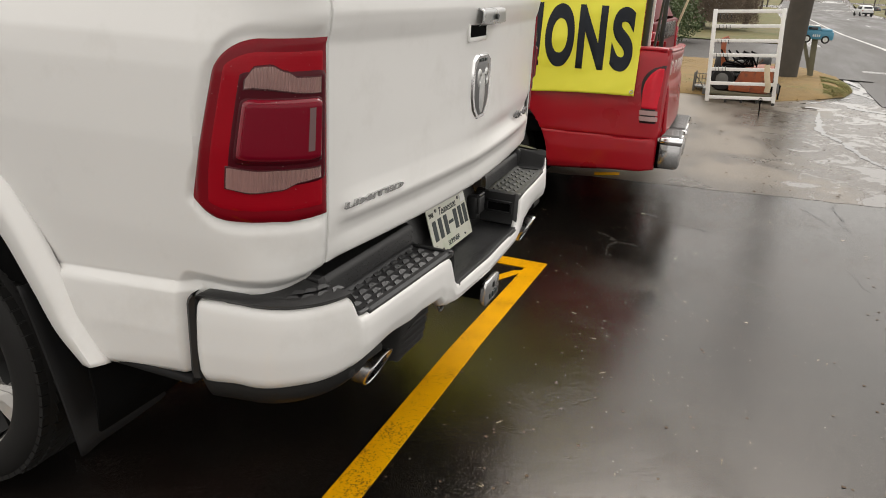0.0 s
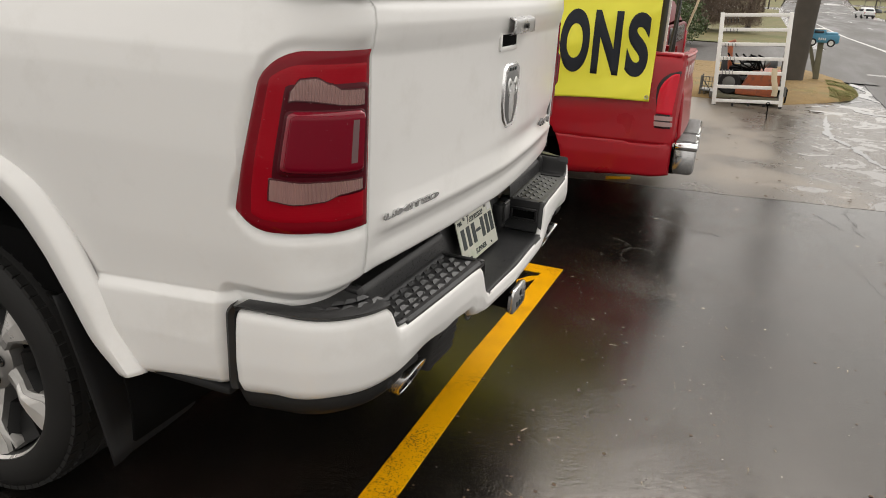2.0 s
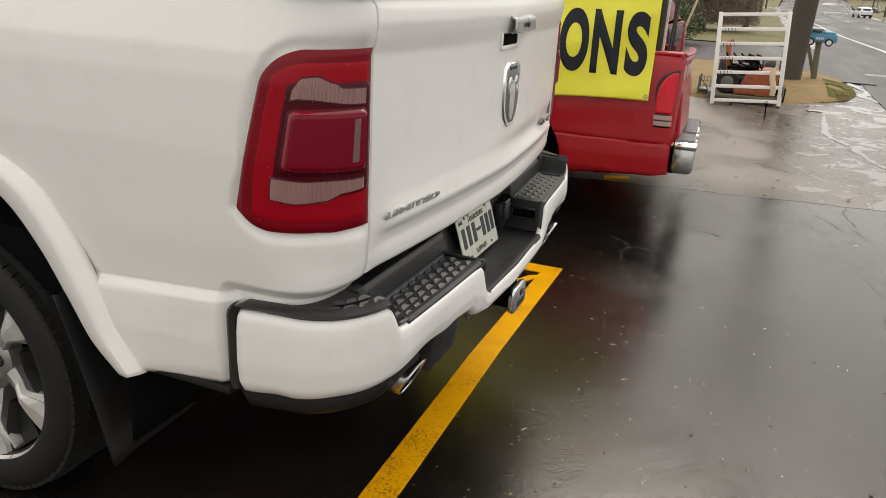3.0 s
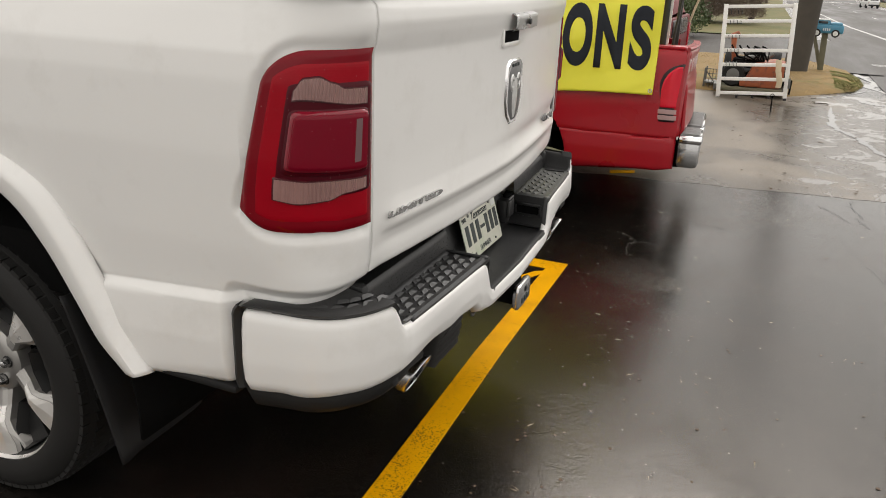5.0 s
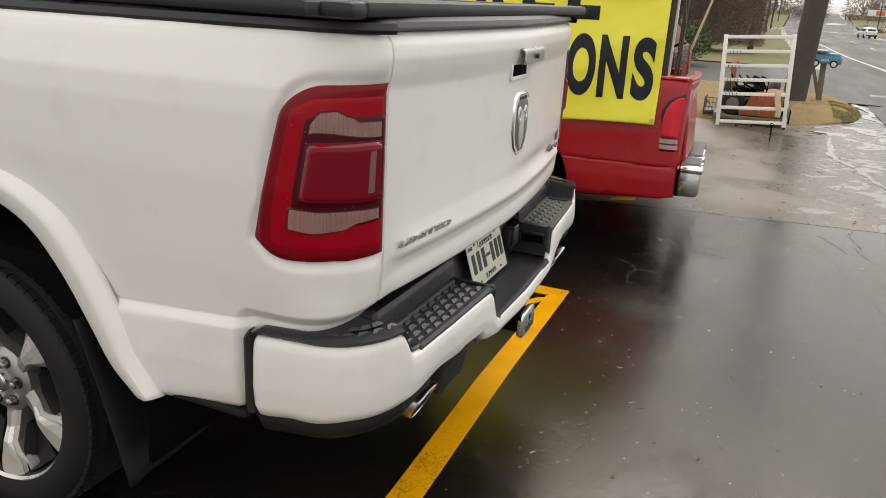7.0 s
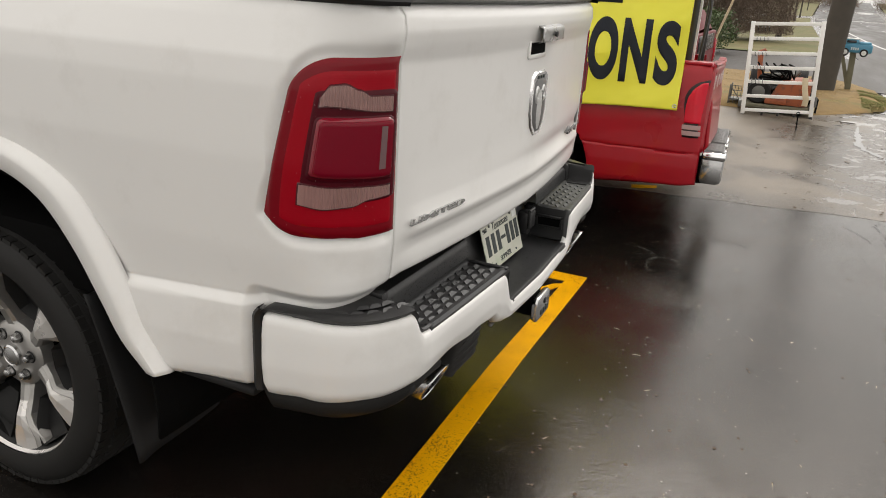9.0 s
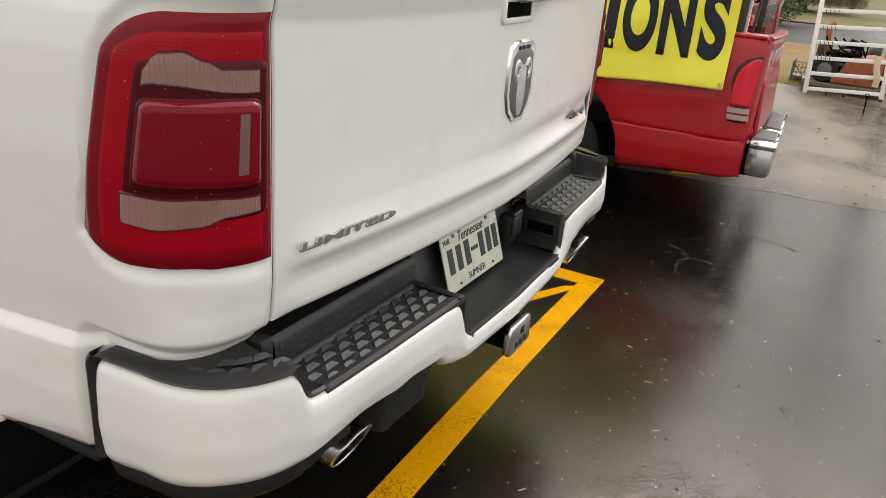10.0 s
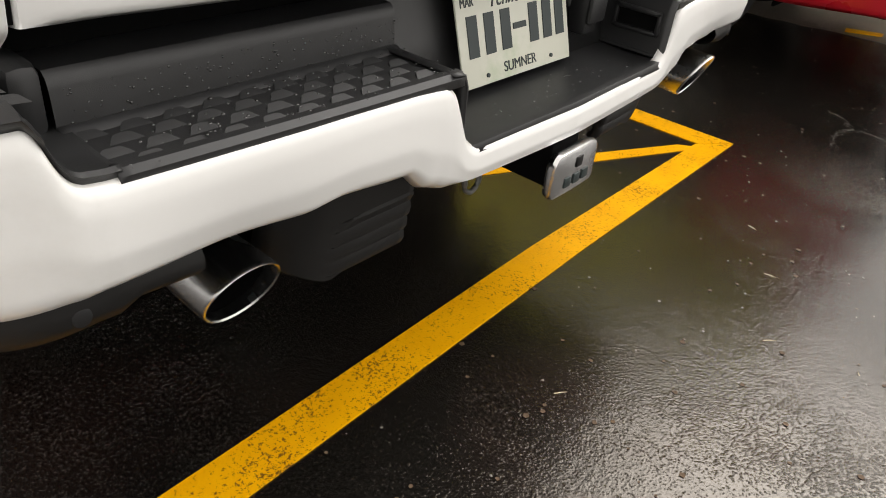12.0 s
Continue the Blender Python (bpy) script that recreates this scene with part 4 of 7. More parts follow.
    part("hub_cap", lathe([(s * a, r) for a, r in ((0.084, 0.036), (0.096, 0.035), (0.100, 0.030), (0.0985, 0.028), (0.102, 0.014), (0.103, 0.001))], (0, 0, 0), 36), DULL_CHROME, w)
    return w


for yy in (1.09, 4.76):
    for sx in (-1, 1):
        wheel((sx * 0.84, yy + 0.034, 0.411), sx)

# wheel housing, mud flaps, frame and axle
for sx in (-1, 1):
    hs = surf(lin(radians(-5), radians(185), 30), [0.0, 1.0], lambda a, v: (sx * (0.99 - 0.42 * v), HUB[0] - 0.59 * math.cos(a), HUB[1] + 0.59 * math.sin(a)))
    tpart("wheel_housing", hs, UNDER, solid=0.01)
    # a moulded sheet: it leans forward and its outer edge rolls round towards the tyre
    across = [(0.672, 0.0), (0.70, -0.004), (0.80, -0.008), (0.93, -0.008), (0.955, -0.010), (0.975, -0.012), (0.986, -0.008), (0.988, -0.002)]
    fb = surf(lin(0, 1, 15), lin(0, 1, len(across)), lambda u, v: (sx * (across[round(v * 7)][0] + 0.006 * u), 0.583 + 0.105 * u + 0.03 * u * u + across[round(v * 7)][1], 0.262 + 0.46 * u + 0.02 * (1 - v) * (1 - u)))
    tpart("mud_flap", fb, FLAP, label="black rubber mud flap", solid=0.008)
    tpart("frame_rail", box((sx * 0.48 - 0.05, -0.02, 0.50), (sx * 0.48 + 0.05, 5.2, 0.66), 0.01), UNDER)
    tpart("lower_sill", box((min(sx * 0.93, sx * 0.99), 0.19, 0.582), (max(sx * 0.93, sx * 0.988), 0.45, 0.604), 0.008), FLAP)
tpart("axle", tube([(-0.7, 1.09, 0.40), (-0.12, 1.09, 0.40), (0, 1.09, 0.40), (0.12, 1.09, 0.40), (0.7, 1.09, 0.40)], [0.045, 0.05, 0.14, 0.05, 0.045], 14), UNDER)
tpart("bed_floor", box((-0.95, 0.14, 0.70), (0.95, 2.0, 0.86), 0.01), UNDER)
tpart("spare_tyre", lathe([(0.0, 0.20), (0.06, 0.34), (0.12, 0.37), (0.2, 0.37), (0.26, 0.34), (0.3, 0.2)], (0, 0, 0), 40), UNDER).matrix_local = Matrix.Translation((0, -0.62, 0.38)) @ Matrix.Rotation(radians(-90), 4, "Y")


# ---- rear bumper of the pickup ----
def bump_plan(p):
    """Plan of the bumper: |p| 0..1 across the rear, 1..2 round the corner, 2..3 along the side; with its outward way."""
    s, q = (1 if p >= 0 else -1), abs(p)
    if q <= 1:
        x, y, nx, ny = 0.8 * q, -0.176 + 0.020 * q * q, 0.05 * q, -1.0
    elif q <= 2:
        a = (q - 1) * math.pi / 2
        x, y = 0.8 + 0.205 * math.sin(a) ** 0.9, 0.04 - 0.196 * max(0.0, math.cos(a)) ** 0.9
        nx, ny = math.sin(a), -math.cos(a)
    else:
        x, y, nx, ny = 1.005, 0.04 + (q - 2) * 0.125, 1.0, 0.0
    return Vector((s * x, y, 0)), Vector((s * nx, ny, 0)).normalized()


BTOP = [(0.0, 0.648), (0.328, 0.650), (0.345, 0.656), (0.365, 0.672), (0.385, 0.715), (0.40, 0.744), (0.42, 0.756), (0.45, 0.758), (0.975, 0.758), (1.0, 0.7605), (1.025, 0.767), (1.045, 0.776), (1.062, 0.787), (1.077, 0.800), (1.09, 0.811), (1.106, 0.819), (1.13, 0.824), (2.0, 0.822), (2.85, 0.814), (2.95, 0.806), (3.0, 0.79)]
BLOW = [(0.0, 0.588), (0.40, 0.592), (0.44, 0.603), (0.50, 0.636), (0.62, 0.641), (0.70, 0.631), (0.85, 0.634), (1.0, 0.636), (1.5, 0.630), (2.0, 0.616), (2.85, 0.602), (2.95, 0.610), (3.0, 0.63)]
BULGE = [(0.0, -0.030), (0.05, -0.012), (0.14, -0.002), (0.4, 0.003), (0.75, 0.0), (0.9, -0.004), (0.96, -0.010), (1.0, -0.022)]


def bump_face(p, v):
    c, n = bump_plan(p)
    q = abs(p)
    # the notch for the plate lies a little to the right
    qn = q - 0.055 * ease((0.95 - q) / 0.3) if p > 0.2 else q
    z0, z1 = interp(qn, BLOW), lerp_table(qn, BTOP)
    end = 0.02 * max(0, (q - 2.85) / 0.15) ** 2
    # the outlets of the exhaust lift and tuck the lower edge
    tuck = -0.018 * math.exp(-((q - 0.80) / 0.14) ** 2) * (1 - v) ** 2
    d = lerp_table(v, BULGE) + tuck - end
    return c + n * d + Vector((0, 0, z0 + (z1 - z0) * v))


bps = sorted(set(lin(-3, -2, 14) + lin(-2, -1, 60) + lin(-1, 1, 261) + lin(1, 2, 60) + lin(2, 3, 14)))
bumper = tpart("rear_bumper", surf(bps, lin(0, 1, 22), bump_face), WHITE, label="white painted rear bumper with black step pads", solid=0.012)


def bpart(name, bm, mat, label="", solid=0.0):
    return part(name, bm, mat, bumper, label, solid)


# black sealing strip along the top edge and front ends
for s in (-1, 1):
    pr = [s * q for q in (lin(1.08, 2, 20) + lin(2, 2.94, 12)[1:])]
    bm = surf(pr, list(range(5)), lambda p, j: bump_plan(p)[0] + bump_plan(p)[1] * [-0.02, -0.008, -0.004, -0.012, -0.045][j] + Vector((0, 0, lerp_table(abs(p), BTOP) + [-0.004, 0.001, 0.008, 0.011, 0.010][j])), flip=s < 0)
    bpart("top_strip", bm, BLACK)
    c = bump_plan(s * 3.0)[0]
    bpart("end_strip", surf(lin(0.612, 0.818, 18), list(range(5)), lambda z, j: (c.x - s * [0.03, 0.012, 0.006, 0.010, 0.04][j], c.y + [-0.004, 0.0, 0.012, 0.02, 0.022][j] - 0.024 * max(0, (z - 0.79) / 0.036) ** 2 - 0.012 * max(0, (0.63 - z) / 0.03) ** 2, z), flip=s > 0), BLACK)
    # lower valance
    vp = [s * q for q in (lin(0.86, 1, 6) + lin(1, 2, 20)[1:] + lin(2, 3, 8)[1:])]
    bpart("lower_valance", surf(vp, list(range(6)), lambda p, j: bump_plan(p)[0] + bump_plan(p)[1] * [-0.024, -0.018, -0.020, -0.032, -0.05, -0.12][j] + Vector((0, 0, lerp_table(abs(p), BLOW) + [0.012, -0.004, -0.022, -0.04, -0.048, -0.045][j] * (1 if abs(p) > 0.95 else 0.7))), flip=s > 0), VALANCE)
    c, n = bump_plan(s * 1.06)
    at = c - n * 0.021 + Vector((0, 0, interp(1.06, BLOW) - 0.017))
    bpart("parking_sensor", tube([at, at + n * 0.002, at + n * 0.0030], [0.012, 0.0115, 0.009], 20), BLACK, "round black parking sensor in the valance")
    # corner pad
    cp = [s * q for q in (lin(0.955, 1.14, 26) + lin(1.14, 2.3, 40)[1:])]
    bpart("corner_pad", surf(cp, list(range(7)), lambda p, j: bump_plan(p)[0] + bump_plan(p)[1] * [-0.016, -0.010, -0.016, -0.024, -0.07, -0.12, -0.19][j] + Vector((0, 0, lerp_table(abs(p), BTOP) + [-0.006, 0.005, 0.008, 0.003, 0.003, 0.003, 0.003][j])), flip=s < 0), PAD, solid=0.004)

# step pads with studs, their upright backs, the plate recess between them
STUD = bmesh.new()
# a wedge with a rounded crest: a sloping face towards the rear, an upright back
crest = [(-0.0185, -0.007, 0.0), (-0.0105, 0.003, 0.0040), (-0.007, 0.0045, 0.0046), (0.007, 0.0045, 0.0046), (0.0105, 0.003, 0.0040), (0.0185, -0.007, 0.0)]
face = [STUD.verts.new(v) for v in crest]
foot = [STUD.verts.new((x * 1.05, y + 0.003, -0.002)) for x, y, z in crest]
STUD.faces.new(face[::-1])
for i in range(5):
    STUD.faces.new([face[i], face[i + 1], foot[i + 1], foot[i]])
STUD.normal_update()
stud_mesh = bpy.data.meshes.new("tread_stud")
STUD.to_mesh(stud_mesh)
STUD.free()
stud_mesh.materials.append(STUD_LIT)
stud_mesh_b = stud_mesh.copy()
stud_mesh_b.materials.clear()
stud_mesh_b.materials.append(MOSS)

for s in (-1, 1):
    x0, x1 = sorted((-0.304, -0.768) if s < 0 else (0.345, 0.768))
    mat = PAD if s < 0 else MOSS
    pad = bpart("step_pad", surf(lin(x0, x1, 40), list(range(9)), lambda x, j: (x, [-0.168, -0.168, -0.161, -0.150, -0.146, -0.052, -0.046, -0.040, -0.03][j] + 0.02 * (x / 0.8) ** 2 * (1 if j < 5 else 0), [0.745, 0.757, 0.763, 0.763, 0.757, 0.757, 0.762, 0.764, 0.764][j])), mat, "dark ribbed plastic step pad" if s < 0 else "ribbed plastic step pad with a greenish worn top", 0.006)
    for row in range(4):
        for col in range(9 if s < 0 else 8):
            x = s * ((0.345 if s < 0 else 0.378) + 0.0475 * col + (0.0237 if row % 2 else 0))
            ob = new("tread_stud", stud_mesh if s < 0 else stud_mesh_b)
            ob.parent = pad
            ob.location = (x, -0.134 + 0.024 * row + 0.006, 0.757)
    bpart("pad_back", surf(lin(x0, x1, 16), list(range(5)), lambda x, j: (x, [-0.037, -0.034, -0.031, -0.024, 0.03][j], [0.757, 0.80, 0.811, 0.817, 0.818][j])), PAD)
    bpart("end_post", box((min(s * 0.771, s * 0.810), -0.042, 0.752), (max(s * 0.771, s * 0.810), 0.03, 0.832), 0.016), PAD)
    # upright wall at the side of the recess
    wx = -0.296 if s < 0 else 0.337
    bpart("recess_wall", surf(lin(-0.165, 0.0, 12), list(range(6)), lambda y, j: (wx + s * [-0.012, -0.004, 0.0, 0.003, 0.010, 0.03][j], y, [0.652, 0.656, 0.67, 0.74, 0.757, 0.760][j]), flip=s < 0), BLACK, solid=0.004)
    lf = [box((min(wx - s * 0.012, wx + s * 0.004), a, b), (max(wx - s * 0.012, wx + s * 0.004), c, d), 0.002) for a, b, c, d in ((-0.145, 0.728, -0.045, 0.736), (-0.145, 0.690, -0.045, 0.698), (-0.145, 0.690, -0.137, 0.736), (-0.053, 0.690, -0.045, 0.736))]
    st = bpart("step_light", join(*lf), BLACK, "black framed slot in the recess wall")
    part("slot_back", box((min(wx - s * 0.004, wx + s * 0.002), -0.138, 0.697), (max(wx - s * 0.004, wx + s * 0.002), -0.05, 0.73), 0), UNDER, st)
bpart("recess_floor", surf(lin(-0.30, 0.345, 24), list(range(7)), lambda x, j: (x, [-0.172, -0.166, -0.155, -0.14, -0.05, -0.01, 0.02][j], [0.640, 0.651, 0.652, 0.648, 0.650, 0.653, 0.66][j])), BLACK, solid=0.006)
bpart("recess_back", surf(lin(-0.30, 0.345, 16), list(range(4)), lambda x, j: (x, [-0.028, 0.002, 0.03, 0.036][j], [0.650, 0.74, 0.82, 0.85][j])), BLACK, solid=0.006)
bpart("upper_filler", box((-0.79, 0.03, 0.80), (0.79, 0.10, 0.846), 0.004), UNDER)
socket = bpart("trailer_socket", box((0.195, -0.055, 0.69), (0.245, -0.012, 0.775), 0.010), BLACK, "black trailer plug socket with a flap")
part("socket_lid", box((0.190, -0.066, 0.715), (0.25, -0.053, 0.775), 0.006), BLACK, socket)
part("socket_hinge", tube([(0.192, -0.058, 0.779), (0.248, -0.058, 0.779)], 0.006, 10), BLACK, socket)

# rear number plate
plate = bpart("number_plate", box((-0.152, -0.002, -0.076), (0.152, 0.002, 0.076), 0.0015), PLATE_WHITE, "pale green and white number plate with dark characters")
PM = Matrix.Translation((0.0, -0.0265, 0.736)) @ Matrix.Rotation(radians(-17), 4, "X")
plate.matrix_local = PM
PF = Matrix.Translation((0, -0.0026, 0)) @ FACE
letters("state_name", "Tennessee", 0.036, INK, plate, Matrix.Translation((0.0, 0, 0.052)) @ PF, 0.0006, squeeze=0.9, slant=0.3)
letters("county_name", "SUMNER", 0.024, INK, plate, Matrix.Translation((0.0, 0, -0.058)) @ PF, 0.0006)
letters("month", "MAR", 0.02, INK, plate, Matrix.Translation((-0.125, 0, 0.054)) @ PF, 0.0006, squeeze=0.8)
for k, x in enumerate((-0.118, -0.075, -0.032, 0.046, 0.086, 0.124)):
    part("character_bar", box((x - 0.0125, -0.0036, -0.03), (x + 0.0125, -0.002, 0.034), 0), INK, plate)
part("character_bar", box((-0.012, -0.0036, -0.002), (0.024, -0.002, 0.008), 0), INK, plate)
part("sticker", box((0.108, -0.0034, 0.042), (0.142, -0.002, 0.066), 0), WHITE_PLASTIC, plate)
for x, z in ((-0.09, 0.062), (0.09, 0.062), (-0.09, -0.062), (0.09, -0.062)):
    part("plate_bolt", tube([(x, -0.001, z), (x, -0.005, z)], 0.0055 if z > 0 else 0.0035, 8), STEEL if z > 0 else INK, plate)

# hitch receiver with its bright cover
hitch = bpart("hitch_receiver", join(box((-0.045, -0.165, 0.505), (0.04, 0.2, 0.585), 0.006), box((-0.1, -0.05, 0.50), (0.09, 0.0, 0.60), 0.006)), UNDER, "black tow-hitch receiver")
hc = part("hitch_cover", surf([2 * math.pi * k / 40 for k in range(40)], list(range(5)), lambda a, j: (0.005 + [0.001, 0.060, 0.068, 0.070, 0.066][j] * math.copysign(abs(math.cos(a)) ** 0.30, math.cos(a)), [-0.190, -0.190, -0.187, -0.180, -0.168][j], 0.536 + [0.001, 0.034, 0.040, 0.042, 0.038][j] * math.copysign(abs(math.sin(a)) ** 0.30, math.sin(a)) + 0.006 * math.cos(a) ** 2 * -1), close_u=True, flip=True), DULL_CHROME, hitch, "bright metal hitch cover with dark markings")
for k in range(3):
    part("dark_marking", box((-0.033 + 0.028 * k, -0.1925, 0.512), (-0.013 + 0.028 * k, -0.189, 0.530), 0.001), INK, hc)
part("dark_marking", box((-0.004, -0.1925, 0.542), (0.016, -0.189, 0.562), 0.002), POCKET, hc)
part("safety_loop", tube([(-0.10 + 0.02 * math.cos(a), -0.05, 0.49 + 0.022 * math.sin(a)) for a in lin(0, 6.28, 16)], 0.005, 8), STEEL, hitch)


# exhaust tips
TIP = -0.092


def exhaust(s, turn):
    """A round slash-cut tip."""
    cx, cz, sides = -0.608 if s < 0 else 0.69, 0.520 if s < 0 else 0.527, 44
    back = 0.0 if s < 0 else -0.03

    def ring(y, r, slant, lift):
        return [(cx + r * math.cos(a), y + back - slant * math.sin(a) + turn * slant * math.cos(a), cz + lift + r * math.sin(a)) for a in (2 * math.pi * k / sides for k in range(sides))]

    rows_ = [ring(0.20, 0.045, 0.0, 0.03), ring(0.08, 0.052, 0.0, 0.012), ring(-0.02, 0.054, 0.008, 0.003), ring(TIP + 0.006, 0.0550, 0.0270, 0.0), ring(TIP, 0.0545, 0.0275, 0.0), ring(TIP - 0.002, 0.0530, 0.0275, 0.0), ring(TIP, 0.0505, 0.0270, 0.0), ring(TIP + 0.02, 0.0495, 0.022, 0.0), ring(0.06, 0.047, 0.0, 0.012)]
    tip = tpart("exhaust_tip", surf(list(range(sides)), list(range(len(rows_))), lambda i, j: rows_[j][i], close_u=True, flip=True), DULL_CHROME, label="round chrome exhaust tip, slash cut")
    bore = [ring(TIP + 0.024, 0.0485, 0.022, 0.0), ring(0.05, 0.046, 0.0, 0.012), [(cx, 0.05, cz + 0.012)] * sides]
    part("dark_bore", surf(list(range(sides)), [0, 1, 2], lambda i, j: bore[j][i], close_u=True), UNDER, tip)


exhaust(-1, 0.0)
exhaust(1, 0.0)
for s in (-1, 1):
    bpart("bumper_bracket", surf(lin(s * 0.305, s * 0.525, 18), lin(0, 1, 60), lambda x, v: (x, -0.085 + 0.030 * v + (0.004 * math.cos(v * 40) if v > 0.4 else 0.0) * ease((0.47 - abs(x)) / 0.08) + 0.05 * max(0.0, (abs(x) - 0.48) / 0.045) ** 2, 0.625 - 0.17 * v + 0.05 * ease((abs(x) - 0.44) / 0.09) * v), flip=s < 0), VALANCE, "black grooved bracket under the bumper", 0.02)


# the right half of the rear end is bent forward to fit the camera's view
def fit_right_rear(ob, k):
    for c in ob.children:
        if c.name.startswith("tread_stud"):
            c.location.y += k * max(0.0, c.location.x)
        if c.type != "MESH" or c.location.length > 1e-6:
            continue
        fit_right_rear(c, k)
        for v in c.data.vertices:
            v.co.y += k * max(0.0, v.co.x) * ease((0.9 - v.co.y) / 0.6)


fit_right_rear(truck, 0.045)


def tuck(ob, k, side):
    """Moves a rear corner in, forward and slightly down, to fit the camera's view."""
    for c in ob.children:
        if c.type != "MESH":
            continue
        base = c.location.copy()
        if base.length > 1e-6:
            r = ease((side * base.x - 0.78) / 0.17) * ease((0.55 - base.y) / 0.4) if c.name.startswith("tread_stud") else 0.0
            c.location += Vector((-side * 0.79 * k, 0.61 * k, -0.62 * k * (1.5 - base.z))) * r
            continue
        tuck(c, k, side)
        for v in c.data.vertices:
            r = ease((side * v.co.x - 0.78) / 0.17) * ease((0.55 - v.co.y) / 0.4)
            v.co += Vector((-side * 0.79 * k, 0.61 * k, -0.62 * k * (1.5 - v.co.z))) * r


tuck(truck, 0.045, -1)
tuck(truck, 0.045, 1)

# studs on the near corner pad, set down on its finished surface
corner = next(c for c in bumper.children if c.name.startswith("corner_pad") and c.data.vertices[0].co.x < 0)
shape = bmesh.new()
shape.from_mesh(corner.data)
pad_top = BVHTree.FromBMesh(shape)
shape.free()
for row, first, count in ((0, 1.13, 5), (1, 1.20, 3)):
    for k in range(count):
        c, n = bump_plan(-(first + 0.155 * k))
        c = c - n * (0.046 + 0.030 * row)
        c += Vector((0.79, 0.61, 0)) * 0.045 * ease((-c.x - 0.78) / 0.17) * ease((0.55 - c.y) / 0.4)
        hit = pad_top.ray_cast(Vector((c.x, c.y, 1.2)), Vector((0, 0, -1)))[0]
        if hit:
            ob = new("tread_stud", stud_mesh)
            ob.parent = corner
            ob.matrix_local = Matrix.Translation(hit + Vector((0, 0, 0.0048))) @ Matrix.Rotation(math.atan2(n.x, -n.y), 4, "Z")


# ---- cab and nose of the white pickup ----
def cab_ring(y):
    w = interp(y, [(1.9, 0.985), (4.4, 0.985), (5.4, 0.94), (5.62, 0.80)])
    top = interp(y, [(1.95, 1.47), (1.98, 1.90), (2.6, 1.97), (3.3, 1.95), (3.9, 1.58), (4.1, 1.40), (5.3, 1.30), (5.62, 1.05)])
    low = 0.55
    roof_w = w * interp(top, [(1.4, 0.92), (1.95, 0.72)])
    return [(-w * 0.9, low), (-w, low + 0.1), (-w, 1.0), (-w * 0.985, min(1.32, top - 0.05)), (-roof_w, top - 0.05), (-roof_w * 0.85, top), (roof_w * 0.85, top), (roof_w, top - 0.05), (w * 0.985, min(1.32, top - 0.05)), (w, 1.0), (w, low + 0.1), (w * 0.9, low)]


cys = lin(1.95, 5.62, 50)
cab = tpart("cab", surf(cys, list(range(12)), lambda y, j: (cab_ring(y)[j][0], y, cab_ring(y)[j][1])), WHITE)
tpart("cab_rear_panel", box((-0.9, 1.94, 0.7), (0.9, 1.965, 1.5), 0.01), WHITE)
tpart("rear_window", box((-0.68, 1.955, 1.52), (0.68, 1.985, 1.86), 0.02), GLASS_DARK)
for sx in (-1, 1):
    for y0, y1 in ((2.15, 2.9), (2.98, 3.6)):
        tpart("side_window", surf(lin(y0, y1, 6), [0, 1], lambda y, v: (sx * (0.985 - 0.24 * v * 0.8 + 0.006), y + (0.0 if v == 0 else -0.12 * (y > 3.3)), 1.36 + 0.46 * v)), GLASS_DARK, solid=0.006)
tpart("nose_grille", box((-0.72, 5.58, 0.62), (0.72, 5.66, 1.02), 0.03), BLACK)


# water beads on the wet plastic and paint of the rear end
def beads(name, n, where, size, parent, seed, label, mat=BEAD):
    g = random.Random(seed)
    vs, fs = [], []
    for _ in range(n):
        p, u, w, up = where(g)
        r = size * g.uniform(0.4, 1.3)
        k = len(vs)
        for f, h in ((1.0, 0.0), (0.72, 0.42)):
            for i in range(6):
                a = i * math.pi / 3
                vs.append(tuple(p + (u * math.cos(a) + w * math.sin(a)) * r * f + up * r * h))
        vs.append(tuple(p + up * r * 0.58))
        for i in range(6):
            j = (i + 1) % 6
            fs += [(k + i, k + j, k + 6 + j, k + 6 + i), (k + 6 + i, k + 6 + j, k + 12)]
    me = bpy.data.meshes.new(name)
    me.from_pydata(vs, [], fs)
    for f in me.polygons:
        f.use_smooth = True
    me.materials.append(mat)
    ob = new(name, me)
    ob.parent = parent
    return tagged(ob, label, kind="stuff")


def on_pad_back(g):
    v = g.random()
    x = g.uniform(-0.76, -0.30)
    return Vector((x, -0.0372 + 0.003 * v, 0.765 + 0.035 * v)), Vector((1, 0, 0)), Vector((0, 0.25, 0.97)), Vector((0, -0.97, 0.25))


def on_step(g):
    return Vector((g.uniform(-0.76, -0.30), g.uniform(-0.155, -0.05), 0.7625)), Vector((1, 0, 0)), Vector((0, 1, 0)), Vector((0, 0, 1))


def on_recess(g):
    return Vector((g.uniform(-0.27, 0.27), g.uniform(-0.15, -0.06), 0.654)), Vector((1, 0, 0)), Vector((0, 1, 0)), Vector((0, 0, 1))


beads("rain_beading", 150, on_pad_back, 0.0014, bumper, 51, "clear rain beads on black plastic")
beads("rain_beading", 140, on_step, 0.0017, bumper, 52, "clear rain beads on black plastic")
beads("rain_beading", 50, on_recess, 0.0014, bumper, 53, "clear rain beads on black plastic")


def on_lens(g):
    z = g.uniform(1.02, 1.34)
    p = 0.03 + g.uniform(0.05, 0.95) * (light_p(z) - 0.03)
    up = (skin(p, z, 0.01) - skin(p, z, 0.0)).normalized()
    u = up.cross(Vector((0, 0, 1))).normalized()
    return skin(p, z, 0.0052), u, up.cross(u), up


